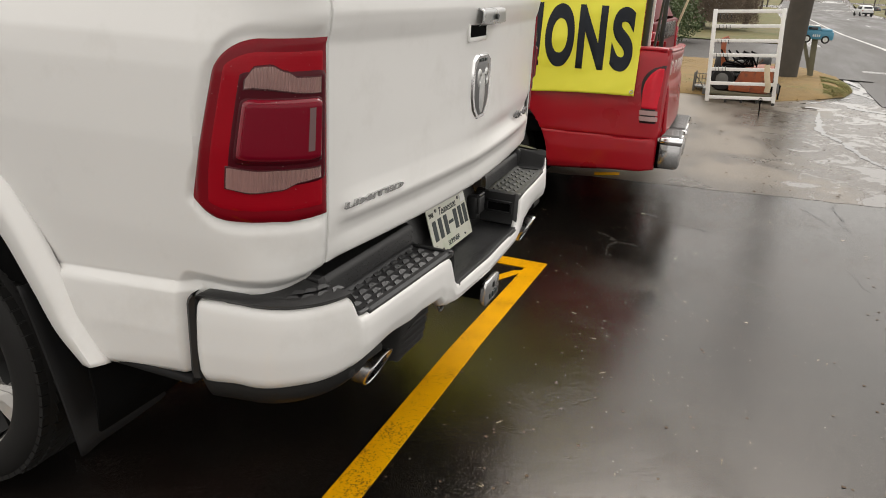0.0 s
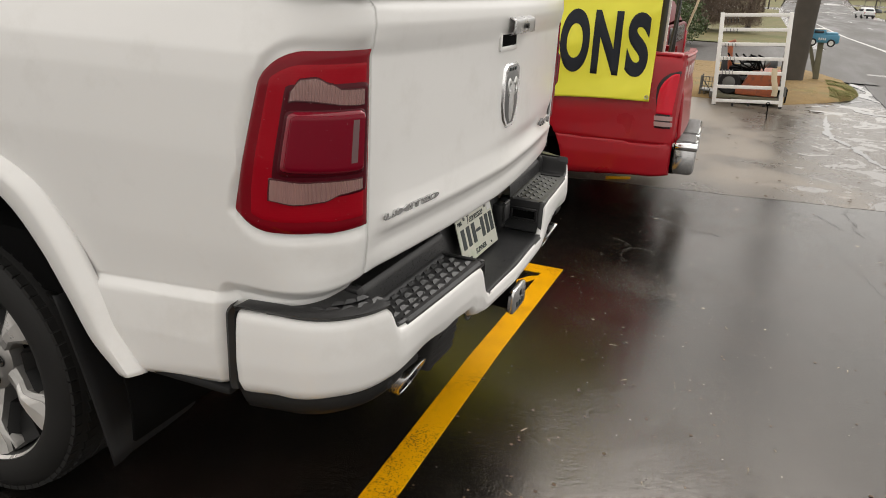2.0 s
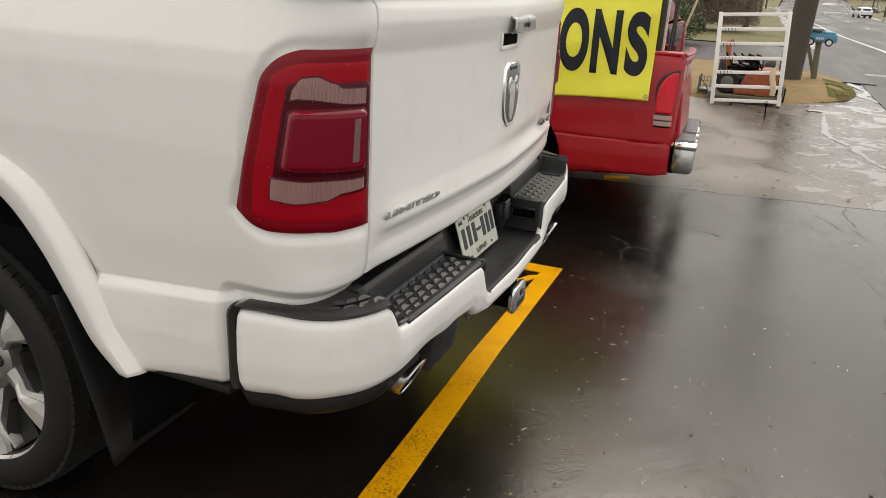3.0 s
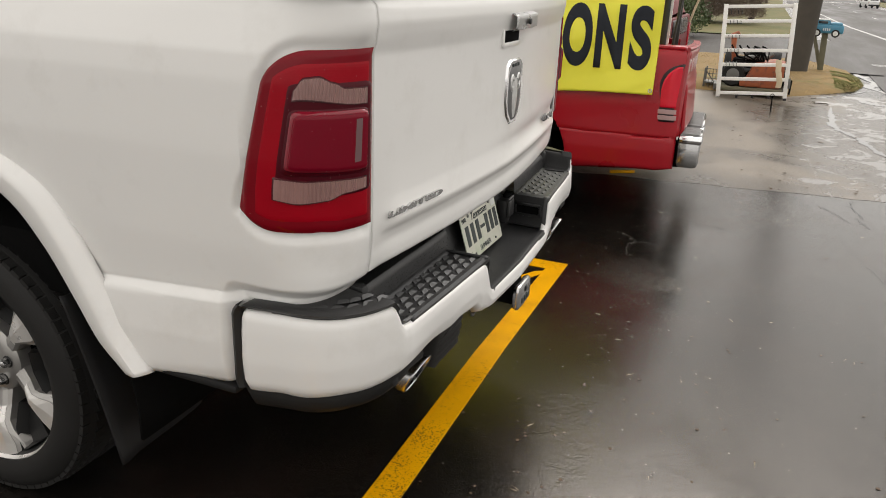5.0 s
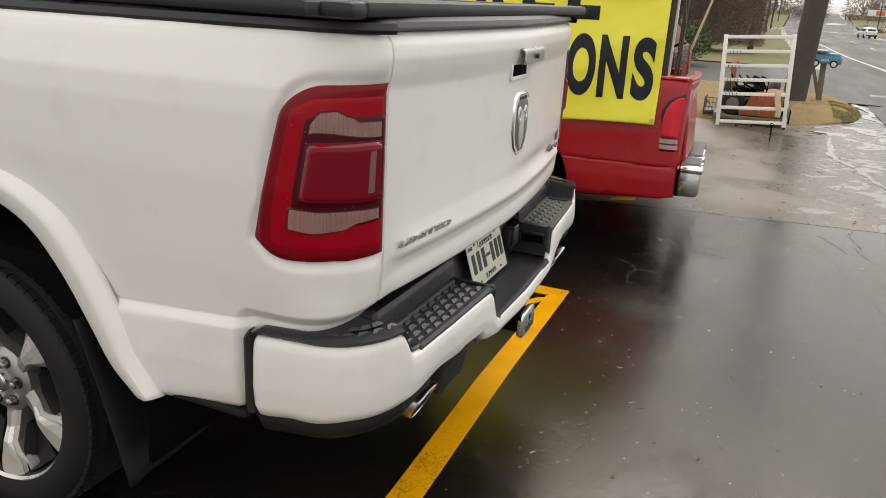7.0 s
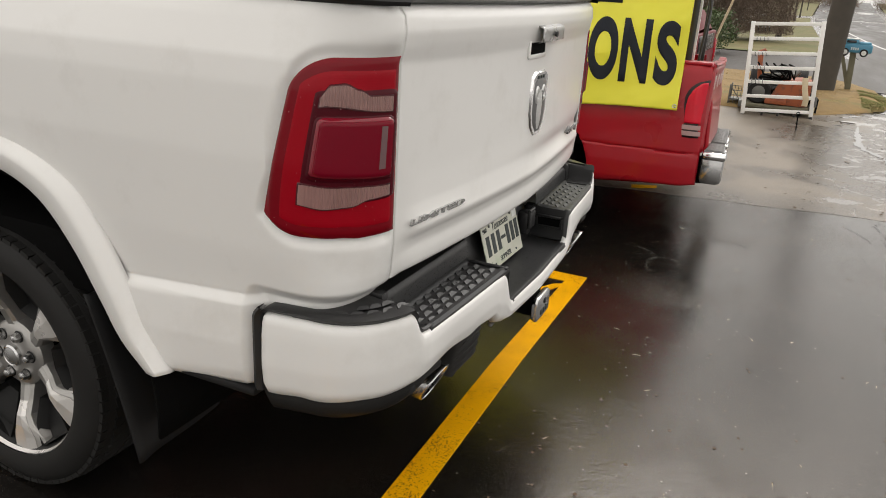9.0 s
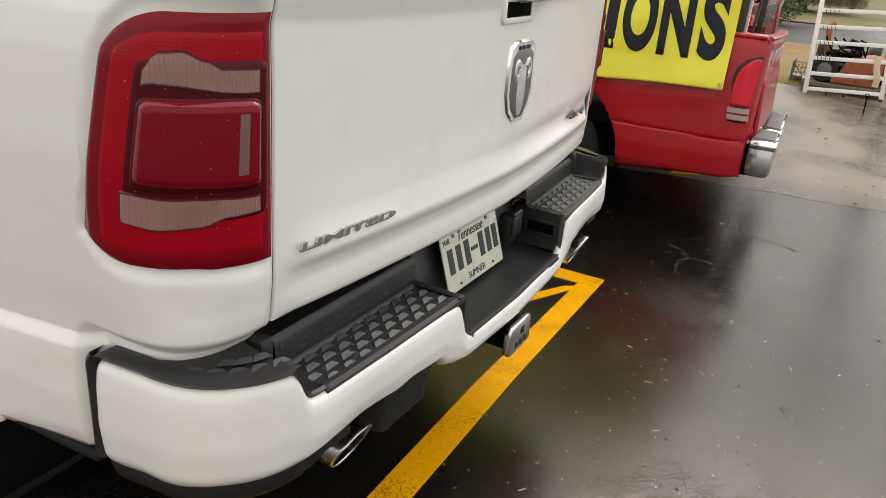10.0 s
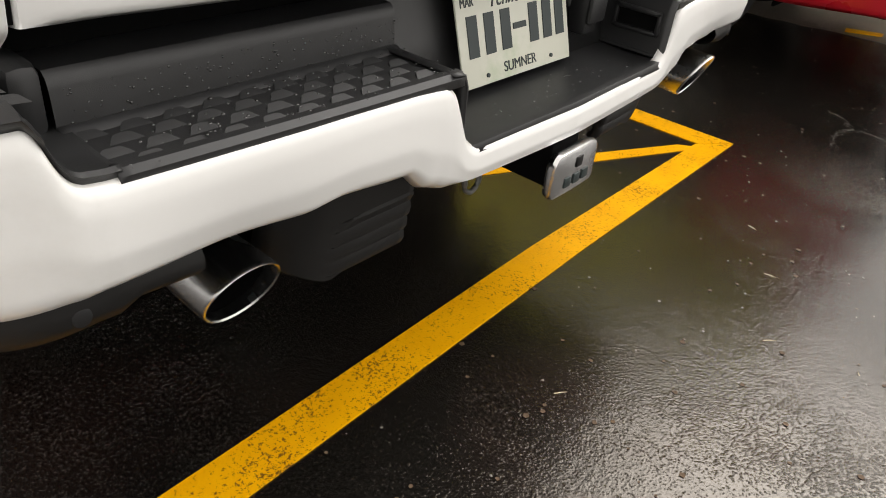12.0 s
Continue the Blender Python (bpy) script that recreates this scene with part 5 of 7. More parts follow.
lens_left = next(c for c in truck.children if c.name.startswith("tail_light"))
beads("rain_beading", 60, on_lens, 0.0007, lens_left, 54, "tiny rain drops on the red lens", DROP)


# ---- the red pickup ----
red = thing("pickup_truck", "faded red older pickup truck with a chrome step bumper", "pickup truck", (3.5, 1.2, 0))
ROFF = Matrix.Translation((-3.5, -1.2, 0))


def rpart(name, bm, mat, parent=None, label="", solid=0.0):
    ob = part(name, bm, mat, parent or red, label, solid)
    if parent is None:
        ob.matrix_parent_inverse = ROFF
    return ob


RX0, RX1 = 2.60, 4.40
RHUB = (0.83, 0.36)
RSIDE = [(0.36, 0.035), (0.39, 0.012), (0.50, 0.0), (0.581, 0.0), (0.585, 0.004), (0.592, 0.006), (0.598, 0.002), (0.604, 0.0), (0.80, -0.004), (1.0, 0.0), (1.08, 0.006), (1.115, 0.02), (1.135, 0.05)]


def red_side(flip):
    ys = sorted(set(lin(-0.32, -0.24, 9) + lin(-0.24, 2.1, 80))) if not flip else lin(-0.19, 2.1, 80)
    zs = sorted(set(lin(0.36, 1.135, 52) + [0.573, 0.578, 0.583, 0.588, 0.593, 0.598]))

    def fn(y, z):
        low = interp(y, [(-0.32, 0.40), (-0.2, 0.385), (0.4, 0.35)])
        zz = low + (z - 0.36) / 0.775 * (1.135 - low)
        d = lerp_table(zz, RSIDE) + 0.032 * max(0, (-0.24 - y) / 0.08) ** 2.5
        dy, dz = y - RHUB[0], zz - RHUB[1]
        r = math.hypot(dy, dz)
        if 0.41 < r < 0.485:
            y, zz = RHUB[0] + dy * 0.485 / r, RHUB[1] + dz * 0.485 / r
        return (RX0 + d if not flip else RX1 - d, y, zz)

    return surf(ys, zs, fn, keep=lambda y, z: math.hypot(y - RHUB[0], z - RHUB[1]) > 0.465, flip=flip)


rpart("bed_side", red_side(False), RED, solid=0.006)
rpart("bed_side", red_side(True), RED, solid=0.006)
rgate = rpart("tailgate", surf(lin(2.68, 4.32, 20), lin(0.60, 1.13, 30), lambda x, z: (x, -0.335 - 0.004 * (x - 2.68) - 0.02 * (1 - ((x - 3.5) / 0.82) ** 2) + lerp_table(z, [(0.6, 0.02), (0.63, 0.0), (0.9, 0.004), (0.93, 0.014), (1.05, 0.014), (1.08, 0.0), (1.11, 0.004), (1.13, 0.03)]) - 0.045 * (1.13 - z), z)), RED, label="red tailgate with pale lettering", solid=0.02)
for k in range(6):
    x = 2.86 + 0.25 * k
    y = -0.335 - 0.004 * (x - 2.68) - 0.02 * (1 - ((x - 3.5) / 0.82) ** 2) + 0.009
    part("pale_marking", join(box((x - 0.085, y - 0.003, 0.975), (x - 0.055, y + 0.01, 1.055), 0.001), box((x + 0.055, y - 0.003, 0.975), (x + 0.085, y + 0.01, 1.055), 0.001), box((x - 0.085, y - 0.0025, 1.037), (x + 0.085, y + 0.01, 1.056), 0.001)), PALE_RED, rgate)
rpart("corner_post", surf(lin(0, 1, 8), lin(0.60, 1.13, 12), lambda u, z: (2.632 + 0.05 * u, -0.319 - 0.016 * math.sin(u * 1.57), z)), RED)
rpart("rail_cap", box((2.61, -0.31, 1.118), (2.86, 2.1, 1.138), 0.008), RED)
rpart("gate_cap", surf(lin(2.66, 4.34, 16), list(range(5)), lambda x, j: (x, -0.335 - 0.004 * (x - 2.68) - 0.02 * (1 - ((x - 3.5) / 0.84) ** 2) + [0.0, -0.004, 0.006, 0.05, 0.056][j], [1.112, 1.124, 1.134, 1.134, 1.10][j])), RED)
rpart("bed_floor", box((2.66, -0.3, 0.56), (4.34, 2.1, 0.64), 0.01), UNDER)
rpart("underbody", box((2.85, -0.15, 0.34), (4.15, 4.2, 0.56), 0.02), UNDER)


# tail light of the red pickup, wrapped round the rear corner
def red_light_edge(z):
    return lerp_table(z, [(0.69, -0.188), (0.72, -0.180), (0.80, -0.168), (0.88, -0.165), (0.93, -0.172), (0.965, -0.188), (0.99, -0.207), (1.012, -0.235), (1.028, -0.265), (1.036, -0.298)])


def red_light(z0, z1, d, name, mat, parent, label="", inset=0.0):
    def fn(z, u):
        y0 = red_light_edge(z) - inset
        y = y0 + (-0.3185 + inset * 0.4 - y0) * u
        bow = 0.008 * math.sin(math.pi * min(1.0, max(0.0, u))) ** 0.7
        return (RX0 - d - bow + 0.032 * max(0, (-0.24 - y) / 0.08) ** 2.5, y, z)
    return rpart(name, surf(lin(z0, z1, 24), lin(0, 1, 14), fn, flip=True), mat, parent, label, 0.01)


STRIPE = material("pale_rose_stripe", (0.42, 0.27, 0.26), 0.25, coat=0.3, vary=0.1, scale=20)
RED_LENS = material("flat_red_lens", (0.66, 0.005, 0.026), 0.2, coat=0.2, spec=0.35, vary=0.2, scale=8)
rl = red_light(0.69, 1.036, 0.004, "tail_light", material("dark_red_gasket", (0.018, 0.004, 0.005), 0.5), None, "red tail light with pale lower stripes")
red_light(0.776, 1.020, 0.007, "red_lens", RED_LENS, rl, "deep red lens", 0.024)
for z in (0.702, 0.738):
    red_light(z, z + 0.027, 0.007, "pale_stripe", STRIPE, rl, "", 0.011)

# chrome step bumper: two raised ends and a low middle
TREAD = material("scuffed_grey_tread", (0.16, 0.16, 0.155), 0.4, vary=0.3, scale=20, grain=0.2)
GREY_CHROME = material("clouded_chrome", (0.42, 0.42, 0.42), 0.17, metal=0.9, vary=0.2, scale=14, rough_vary=0.12)
rb = rpart("rear_bumper", join(box((2.74, -0.42, 0.43), (4.26, -0.37, 0.50), 0.02), box((2.80, -0.38, 0.40), (4.2, -0.32, 0.5), 0.01)), GREY_CHROME, None, "chrome step bumper with ribbed grey treads")
for x0, x1, dz in ((2.60, 2.99, 0.0), (3.42, 4.38, -0.05)):
    endp = part("bumper_end", box((x0 + 0.008, -0.470, 0.415 + dz), (x1 - 0.008, -0.335, 0.60 + dz), 0.03), GREY_CHROME, rb)
    part("bright_lip", box((x0, -0.480, 0.560 + dz), (x1, -0.335, 0.618 + dz), 0.024), CHROME, endp, "bright chrome upper lip")
    tr = part("tread", box((x0 + 0.02, -0.462, 0.600 + dz), (x1 - 0.02, -0.345, 0.6205 + dz), 0.004), TREAD, endp)
    for k in range(int((x1 - x0 - 0.05) / 0.024)):
        part("tread_rib", box((x0 + 0.027 + 0.024 * k, -0.456, 0.618 + dz), (x0 + 0.039 + 0.024 * k, -0.352, 0.627 + dz), 0.001), TREAD, tr)
rpart("bumper_bracket", box((2.70, -0.36, 0.40), (2.80, -0.2, 0.56), 0.01), UNDER)
for yy in (0.83, 4.05):
    for xx in (2.76, 4.24):
        w = new("wheel")
        w.parent, w.matrix_parent_inverse, w.location = red, ROFF, (xx, yy, 0.36)
        s = -1 if xx < 3.5 else 1
        part("tyre", lathe([(s * a, r) for a, r in ((0.11, 0.2), (0.12, 0.27), (0.11, 0.33), (0.085, 0.355), (-0.085, 0.355), (-0.11, 0.33), (-0.11, 0.2))], (0, 0, 0), 48), RUBBER, w)
        part("rim", lathe([(s * a, r) for a, r in ((0.11, 0.2), (0.09, 0.19), (0.05, 0.12), (0.07, 0.06), (0.08, 0.001))], (0, 0, 0), 32), STEEL, w)
for xx, s in ((2.66, 1), (4.34, -1)):
    rpart("wheel_housing", surf(lin(radians(-5), radians(185), 24), [0.0, 1.0], lambda a, v: (xx + s * 0.4 * v, RHUB[0] - 0.475 * math.cos(a), RHUB[1] + 0.475 * math.sin(a))), UNDER, solid=0.01)


def red_ring(y):
    w = interp(y, [(2.1, 0.88), (4.3, 0.88), (4.9, 0.80)])
    top = interp(y, [(2.1, 1.62), (2.2, 1.70), (3.2, 1.70), (3.75, 1.15), (4.7, 1.05), (4.95, 0.8)])
    rw = w * interp(top, [(1.1, 0.95), (1.7, 0.76)])
    return [(-w, 0.42), (-w, 0.95), (-w * 0.99, min(1.10, top - 0.03)), (-rw, top - 0.04), (-rw * 0.85, top), (rw * 0.85, top), (rw, top - 0.04), (w * 0.99, min(1.10, top - 0.03)), (w, 0.95), (w, 0.42)]


rpart("cab", surf(lin(2.1, 4.95, 40), list(range(10)), lambda y, j: (3.5 + red_ring(y)[j][0], y, red_ring(y)[j][1])), RED)
rpart("cab_rear_panel", box((2.70, 2.09, 0.6), (4.30, 2.12, 1.62), 0.02), RED)
rpart("rear_window", box((2.90, 2.07, 1.18), (4.10, 2.10, 1.56), 0.02), GLASS_DARK)
for xx in (2.612, 4.388):
    rpart("side_window", box((xx - 0.012, 2.3, 1.14), (xx + 0.012, 3.4, 1.52), 0.01, Matrix.Translation((xx, 0, 1.14)) @ Matrix.Rotation(radians(14 if xx < 3.5 else -14), 4, "Y") @ Matrix.Translation((-xx, 0, -1.14))), GLASS_DARK)

# the rack that stands in its bed and holds the banner
rack = thing("bed_rack", "black metal rack standing in the red truck's bed", "rack", (3.5, 0.9, 0.64))
for x, y in ((2.74, -0.16), (2.74, 0.75), (2.74, 1.7), (4.26, -0.16), (4.26, 1.7)):
    part("post", box((x - 3.5 - 0.018, y - 0.9 - 0.018, 0), (x - 3.5 + 0.018, y - 0.9 + 0.018, 1.16), 0.004), BLACK, rack)
for x in (2.74, 4.26):
    part("rail", box((x - 3.5 - 0.02, -1.1, 1.16), (x - 3.5 + 0.02, 0.85, 1.2), 0.004), BLACK, rack)
part("crossbar", box((-0.78, -1.09, 1.10), (0.78, -1.05, 1.16), 0.004), BLACK, rack)
part("pale_strip", box((-0.72, -1.09, 0.3), (-0.695, -1.075, 1.16), 0.003), GATE, rack)
part("hanging_strap", tube([(-0.76, -1.1, 1.1), (-0.75, -1.14, 0.8), (-0.77, -1.12, 0.5)], 0.008, 8), BLACK, rack)


# yellow banner on its side
def ban_x(y, z):
    hang = min(1, max(0, (1.15 - z) / 0.3))
    fold = 0.020 * (0.35 - abs(noise.noise((y * 3.0 + z * 1.6, z * 2.2 - y * 1.2, 6.0)))) + 0.004 * noise.noise((y * 14 + z * 9, z * 11, 3.0))
    return 2.567 - fold + 0.012 * math.sin(y * 9 + z * 2) * (1 - 0.6 * hang) + 0.008 * math.sin(z * 13 + y * 4) - 0.006 * noise.noise((y * 4, z * 4, 2.0))


banner = thing("banner", "yellow vinyl banner with black capitals, tied along a truck's side", "banner", (2.58, 0.9, 0.85))


def ban_z0(y):
    return 0.852 - 0.03 * max(0, min(1, (y + 0.15) / 0.6)) + 0.006 * math.sin(y * 6)


bsheet = part("sheet", surf(lin(-0.152, 2.0, 170), lin(0, 1, 76), lambda y, v: (ban_x(y, 0.85 + 0.95 * v) - 2.58, y - 0.9 + 0.0, ban_z0(y) + (1.80 - ban_z0(y)) * v - 0.85)), BANNER, banner, solid=0.002)
for y, z in ((-0.135, 0.872), (-0.135, 1.78), (0.9, 1.78)):
    part("eyelet", lathe([(0.0, 0.006), (-0.003, 0.008), (-0.003, 0.012), (0.0, 0.013)], (ban_x(y, z) - 2.584, y - 0.9, z - 0.85), 16), DULL_CHROME, bsheet)
BAN = Matrix.Rotation(radians(-90), 4, "Z") @ FACE


def banner_word(word, boxes, z0, z1):
    """Bold capitals, each fitted to its own width and laid on the rippling sheet."""
    for ch, (y, wide) in zip(word, boxes):
        ob = letters("letter", ch, 0.5, LETTER, bsheet, BAN, 0.0, bold=0.022)
        me = ob.data
        bm = bmesh.new()
        bm.from_mesh(me)
        bmesh.ops.subdivide_edges(bm, edges=[e for e in bm.edges if e.calc_length() > 0.03], cuts=3, use_grid_fill=False)
        bmesh.ops.triangulate(bm, faces=bm.faces)
        ys, zs = [v.co.y for v in bm.verts], [v.co.z for v in bm.verts]
        for v in bm.verts:
            yy = y + ((v.co.y - min(ys)) / (max(ys) - min(ys)) - 0.5) * wide
            zz = z0 + (v.co.z - min(zs)) / (max(zs) - min(zs)) * (z1 - z0)
            v.co = Vector((ban_x(yy, zz) - 2.58 - 0.005, yy - 0.9, zz - 0.85))
        bm.to_mesh(me)
        bm.free()
        md = ob.modifiers.new("ink", "SOLIDIFY")
        md.thickness = 0.003


banner_word("IONS", ((0.486, 0.062), (0.334, 0.182), (0.140, 0.166), (-0.044, 0.130)), 0.984, 1.358)
banner_word("FREE", ((1.20, 0.2), (0.93, 0.22), (0.64, 0.2), (0.358, 0.205)), 1.44, 1.80)

# the red truck and what hangs on it stand a few degrees askew to the white one
ASKEW = Matrix.Translation((2.6, -0.33, 0)) @ Matrix.Rotation(radians(4.0), 4, "Z") @ Matrix.Translation((-2.6, 0.33, 0))
# its body is tilted to the far side to fit the camera's view; the wheels stay on the ground
LEAN = Matrix.Translation((2.6, 0, 1.0)) @ Matrix.Rotation(radians(2.6), 4, "Y") @ Matrix.Translation((-2.6, 0, -1.0))
for ob in (red, rack, banner):
    ob.matrix_world = ASKEW @ LEAN @ Matrix.Translation(ob.location)
for ob in red.children:
    if ob.name.startswith("wheel") and not ob.name.startswith("wheel_"):
        ob.matrix_parent_inverse = Matrix.Translation((-3.5, -1.2, 0)) @ LEAN.inverted()

# ---- a second red vehicle beyond it ----
van = thing("red_suv", "dark red vehicle parked beyond the pickup, rear lamp showing", "car", (5.75, 2.05, 0))
part("body", surf(lin(-0.0, 4.3, 40), list(range(11)), lambda y, j: ((lambda w, top: [(-w, 0.35), (-w, 0.85), (-w * 0.98, 1.0), (-w * 0.86, top - 0.1), (-w * 0.72, top), (0, top + 0.02), (w * 0.72, top), (w * 0.86, top - 0.1), (w * 0.98, 1.0), (w, 0.85), (w, 0.35)])(interp(y, [(0, 0.80), (0.25, 0.9), (4, 0.9), (4.3, 0.7)]), interp(y, [(0, 1.32), (0.12, 1.52), (2.4, 1.6), (3.1, 1.1), (4.1, 1.0), (4.3, 0.8)]))[j][0], y - 1.9, (lambda w, top: [(-w, 0.35), (-w, 0.85), (-w * 0.98, 1.0), (-w * 0.86, top - 0.1), (-w * 0.72, top), (0, top + 0.02), (w * 0.72, top), (w * 0.86, top - 0.1), (w * 0.98, 1.0), (w, 0.85), (w, 0.35)])(0.9, interp(y, [(0, 1.32), (0.12, 1.52), (2.4, 1.6), (3.1, 1.1), (4.1, 1.0), (4.3, 0.8)]))[j][1])), DARK_RED, van)
part("rear_panel", box((-0.8, -1.93, 0.40), (0.8, -1.86, 1.30), 0.03), DARK_RED, van)
part("rear_window", box((-0.55, -1.940, 1.10), (0.55, -1.9, 1.28), 0.02), TINT, van)
for x0, x1 in ((-0.86, -0.70), (0.70, 0.86)):
    part("tail_light", box((x0, -1.945, 0.93), (x1, -1.75, 1.22), 0.03), LENS_BRIGHT, van, "bright red rear lamp")
part("bumper", box((-0.86, -2.02, 0.38), (0.86, -1.86, 0.58), 0.04), BLACK, van)
for yy in (-1.1, 1.5):
    for xx in (-0.8, 0.8):
        part("wheel", lathe([(a, r) for a, r in ((-0.1, 0.001), (-0.1, 0.2), (-0.11, 0.3), (-0.08, 0.34), (0.08, 0.34), (0.11, 0.3), (0.1, 0.2), (0.1, 0.001))], (xx, yy, 0.34), 36), RUBBER, van)

van.scale = (1, 1, 0.9)

# ---- trailer with its ramp gate and machine ----
trailer = thing("trailer", "low steel utility trailer carrying a machine", "trailer", (10.2, -0.45, 0.0))
part("deck", box((-0.95, -0.50, 0.07), (1.6, 0.40, 0.12), 0.01), POST_WOOD, trailer)
for y in (-0.50, 0.40):
    part("side_rail", box((-0.97, y - 0.02, 0.06), (1.62, y + 0.02, 0.15), 0.005), STEEL, trailer)
    part("wheel", lathe([(-0.08, 0.001), (-0.08, 0.15), (-0.09, 0.22), (-0.06, 0.25), (0.06, 0.25), (0.09, 0.22), (0.08, 0.15), (0.08, 0.001)], (0, 0, 0), 30), RUBBER, trailer).matrix_local = Matrix.Translation((0.9, y * 0.72 + 0.05, 0.25)) @ Matrix.Rotation(radians(90), 4, "Z")
part("tongue", box((1.6, -0.1, 0.06), (2.7, 0.0, 0.13), 0.01), STEEL, trailer)

gt = thing("ramp_gate", "white painted ladder-like ramp gate standing upright", "ramp gate", (9.0, -0.55, 0.03))
# the gate is leaned a little to fit the camera's view
GM = Matrix.Translation((9.0, -0.55, 0.03)) @ Matrix.Rotation(radians(-3.6), 4, "X") @ Matrix.Rotation(radians(3), 4, "Y")
gt.matrix_world = GM
for y in (-0.425, 0.425):
    part("upright", box((-0.025, y - 0.026, 0), (0.025, y + 0.026, 1.215), 0.005), GATE, gt)
    part("foot_pin", box((-0.03, y - 0.02, -0.03), (0.03, y + 0.02, 0.0), 0.003), BLACK, gt)
for k in range(7):
    z = 0.055 + 0.188 * k
    part("rung", box((-0.02, -0.40, z - 0.022), (0.02, 0.40, z + 0.022), 0.004), GATE, gt)
part("side_rod", tube([(0.035, -0.405, 0.3), (0.035, -0.405, 1.2)], 0.009, 8), GATE, gt)
part("latch", box((-0.03, -0.475, 0.13), (0.03, -0.445, 0.26), 0.004), STEEL, gt)
part("latch", tube([(0.0, -0.46, 0.26), (0.01, -0.485, 0.23), (0.0, -0.47, 0.05)], 0.012, 8), UNDER, gt)
for k in range(3):
    part("hinge_lug", box((-0.03, -0.22 + 0.2 * k - 0.015, -0.01), (0.03, -0.22 + 0.2 * k + 0.015, 0.025), 0.003), BLACK, gt)
for k, z in enumerate((1.12, 0.99, 0.80, 0.62, 0.44)):
    for j in range(4):
        y = 0.36 - 0.045 * j
        part("tie_wire", tube([(0.024, y, z + 0.03), (-0.03, y - 0.005, z + 0.01), (-0.024, y - 0.01, z - 0.03), (0.02, y - 0.012, z - 0.02)], 0.0045, 6), BLACK, gt)
part("loose_strap", tube([(-0.03, -0.30, 0.50), (-0.05, -0.31, 0.36), (-0.06, -0.34, 0.22), (-0.05, -0.33, 0.14)], 0.009, 8, squash=4.0), STICK, gt)
rod = thing("ground_pin", "thin dark metal pin stuck upright in the concrete", "metal pin", (8.06, -0.83, 0.0))
part("shaft", tube([(0, 0, 0), (0, 0.004, 0.1), (0.0, 0.01, 0.2)], 0.008, 8), UNDER, rod)
part("loop", tube([(0, 0.01 + 0.02 * math.cos(a), 0.2 + 0.02 * math.sin(a)) for a in lin(0, 6.28, 12)], 0.006, 6), UNDER, rod)

mach = thing("stump_machine", "orange machine with black engine on the trailer", "machine", (9.9, -0.48, 0.12))
part("chassis", box((-0.45, -0.46, 0.02), (0.6, 0.36, 0.16), 0.03), UNDER, mach)
hood = surf(lin(-0.56, 0.1, 6), list(range(8)), lambda x, j: (x, [0.10, 0.07, -0.02, -0.06, -0.30, -0.43, -0.44, -0.40][j], [0.01, 0.09, 0.28, 0.325, 0.35, 0.33, 0.14, 0.01][j]))
hood.faces.new([v for v in hood.verts if v.co.x < -0.5599])
part("hood", hood, ORANGE, mach, "orange sloping cover")
part("lower_cover", box((-0.60, -0.16, 0.01), (-0.50, 0.12, 0.10), 0.02), ORANGE, mach)
part("side_cover", box((-0.3, 0.12, 0.1), (0.1, 0.40, 0.26), 0.05), UNDER, mach)
part("engine", join(box((-0.3, -0.16, 0.26), (0.2, 0.27, 0.36), 0.03), box((-0.33, -0.15, 0.35), (0.0, 0.12, 0.43), 0.02), box((-0.36, 0.0, 0.24), (-0.2, 0.22, 0.33), 0.02)), UNDER, mach)
part("air_filter", lathe([(-0.12, 0.001), (-0.16, 0.07), (-0.12, 0.085), (0.12, 0.085), (0.16, 0.07), (0.16, 0.001)], (-0.1, -0.02, 0.43), 20), UNDER, mach)
part("muffler", tube([(-0.35, 0.1, 0.38), (-0.35, -0.2, 0.40), (-0.33, -0.25, 0.46)], 0.035, 12), STEEL, mach)
part("arm", tube([(-0.1, 0.26, 0.30), (-0.15, 0.29, 0.53), (-0.1, 0.31, 0.66), (-0.1, 0.24, 0.70)], [0.03, 0.035, 0.05, 0.03], 10), ORANGE, mach)
for y in (0.22,):
    part("wheel", lathe([(-0.06, 0.001), (-0.06, 0.09), (-0.065, 0.14), (-0.04, 0.16), (0.04, 0.16), (0.065, 0.14), (0.06, 0.09), (0.06, 0.001)], (-0.52, y, 0.16), 28), RUBBER, mach)
    part("wheel_disc", lathe([(-0.07, 0.001), (-0.07, 0.05), (-0.06, 0.085)], (-0.52, y, 0.16), 24), STEEL, mach)
for k in range(5):
    a = 0.1 * k
    part("hose", tube([(-0.45, 0.30 - a, 0.55), (-0.5, 0.2 - a, 0.40 + 0.03 * k), (-0.5, 0.0 - a * 0.5, 0.36), (-0.42, -0.12, 0.5)], 0.012, 8), UNDER, mach)
crate = thing("mesh_bin", "small grey wire-mesh bin beside the trailer", "bin", (9.8, 0.03, 0.0))
part("panel", box((-0.13, -0.11, 0.10), (0.13, 0.11, 0.115), 0.003), STEEL, crate)
for y in (-0.11, 0.11):
    for x in (-0.13, 0.13):
        part("corner_bar", box((x - 0.01, y - 0.01, 0), (x + 0.01, y + 0.01, 0.31), 0.003), STEEL, crate)
for k in range(5):
    part("wire_bar", tube([(-0.13, -0.11, 0.03 + 0.067 * k), (-0.13, 0.11, 0.03 + 0.067 * k)], 0.005, 6), STEEL, crate)
    part("wire_bar", tube([(-0.13, -0.09 + 0.045 * k, 0.0), (-0.13, -0.09 + 0.045 * k, 0.30)], 0.004, 6), STEEL, crate)
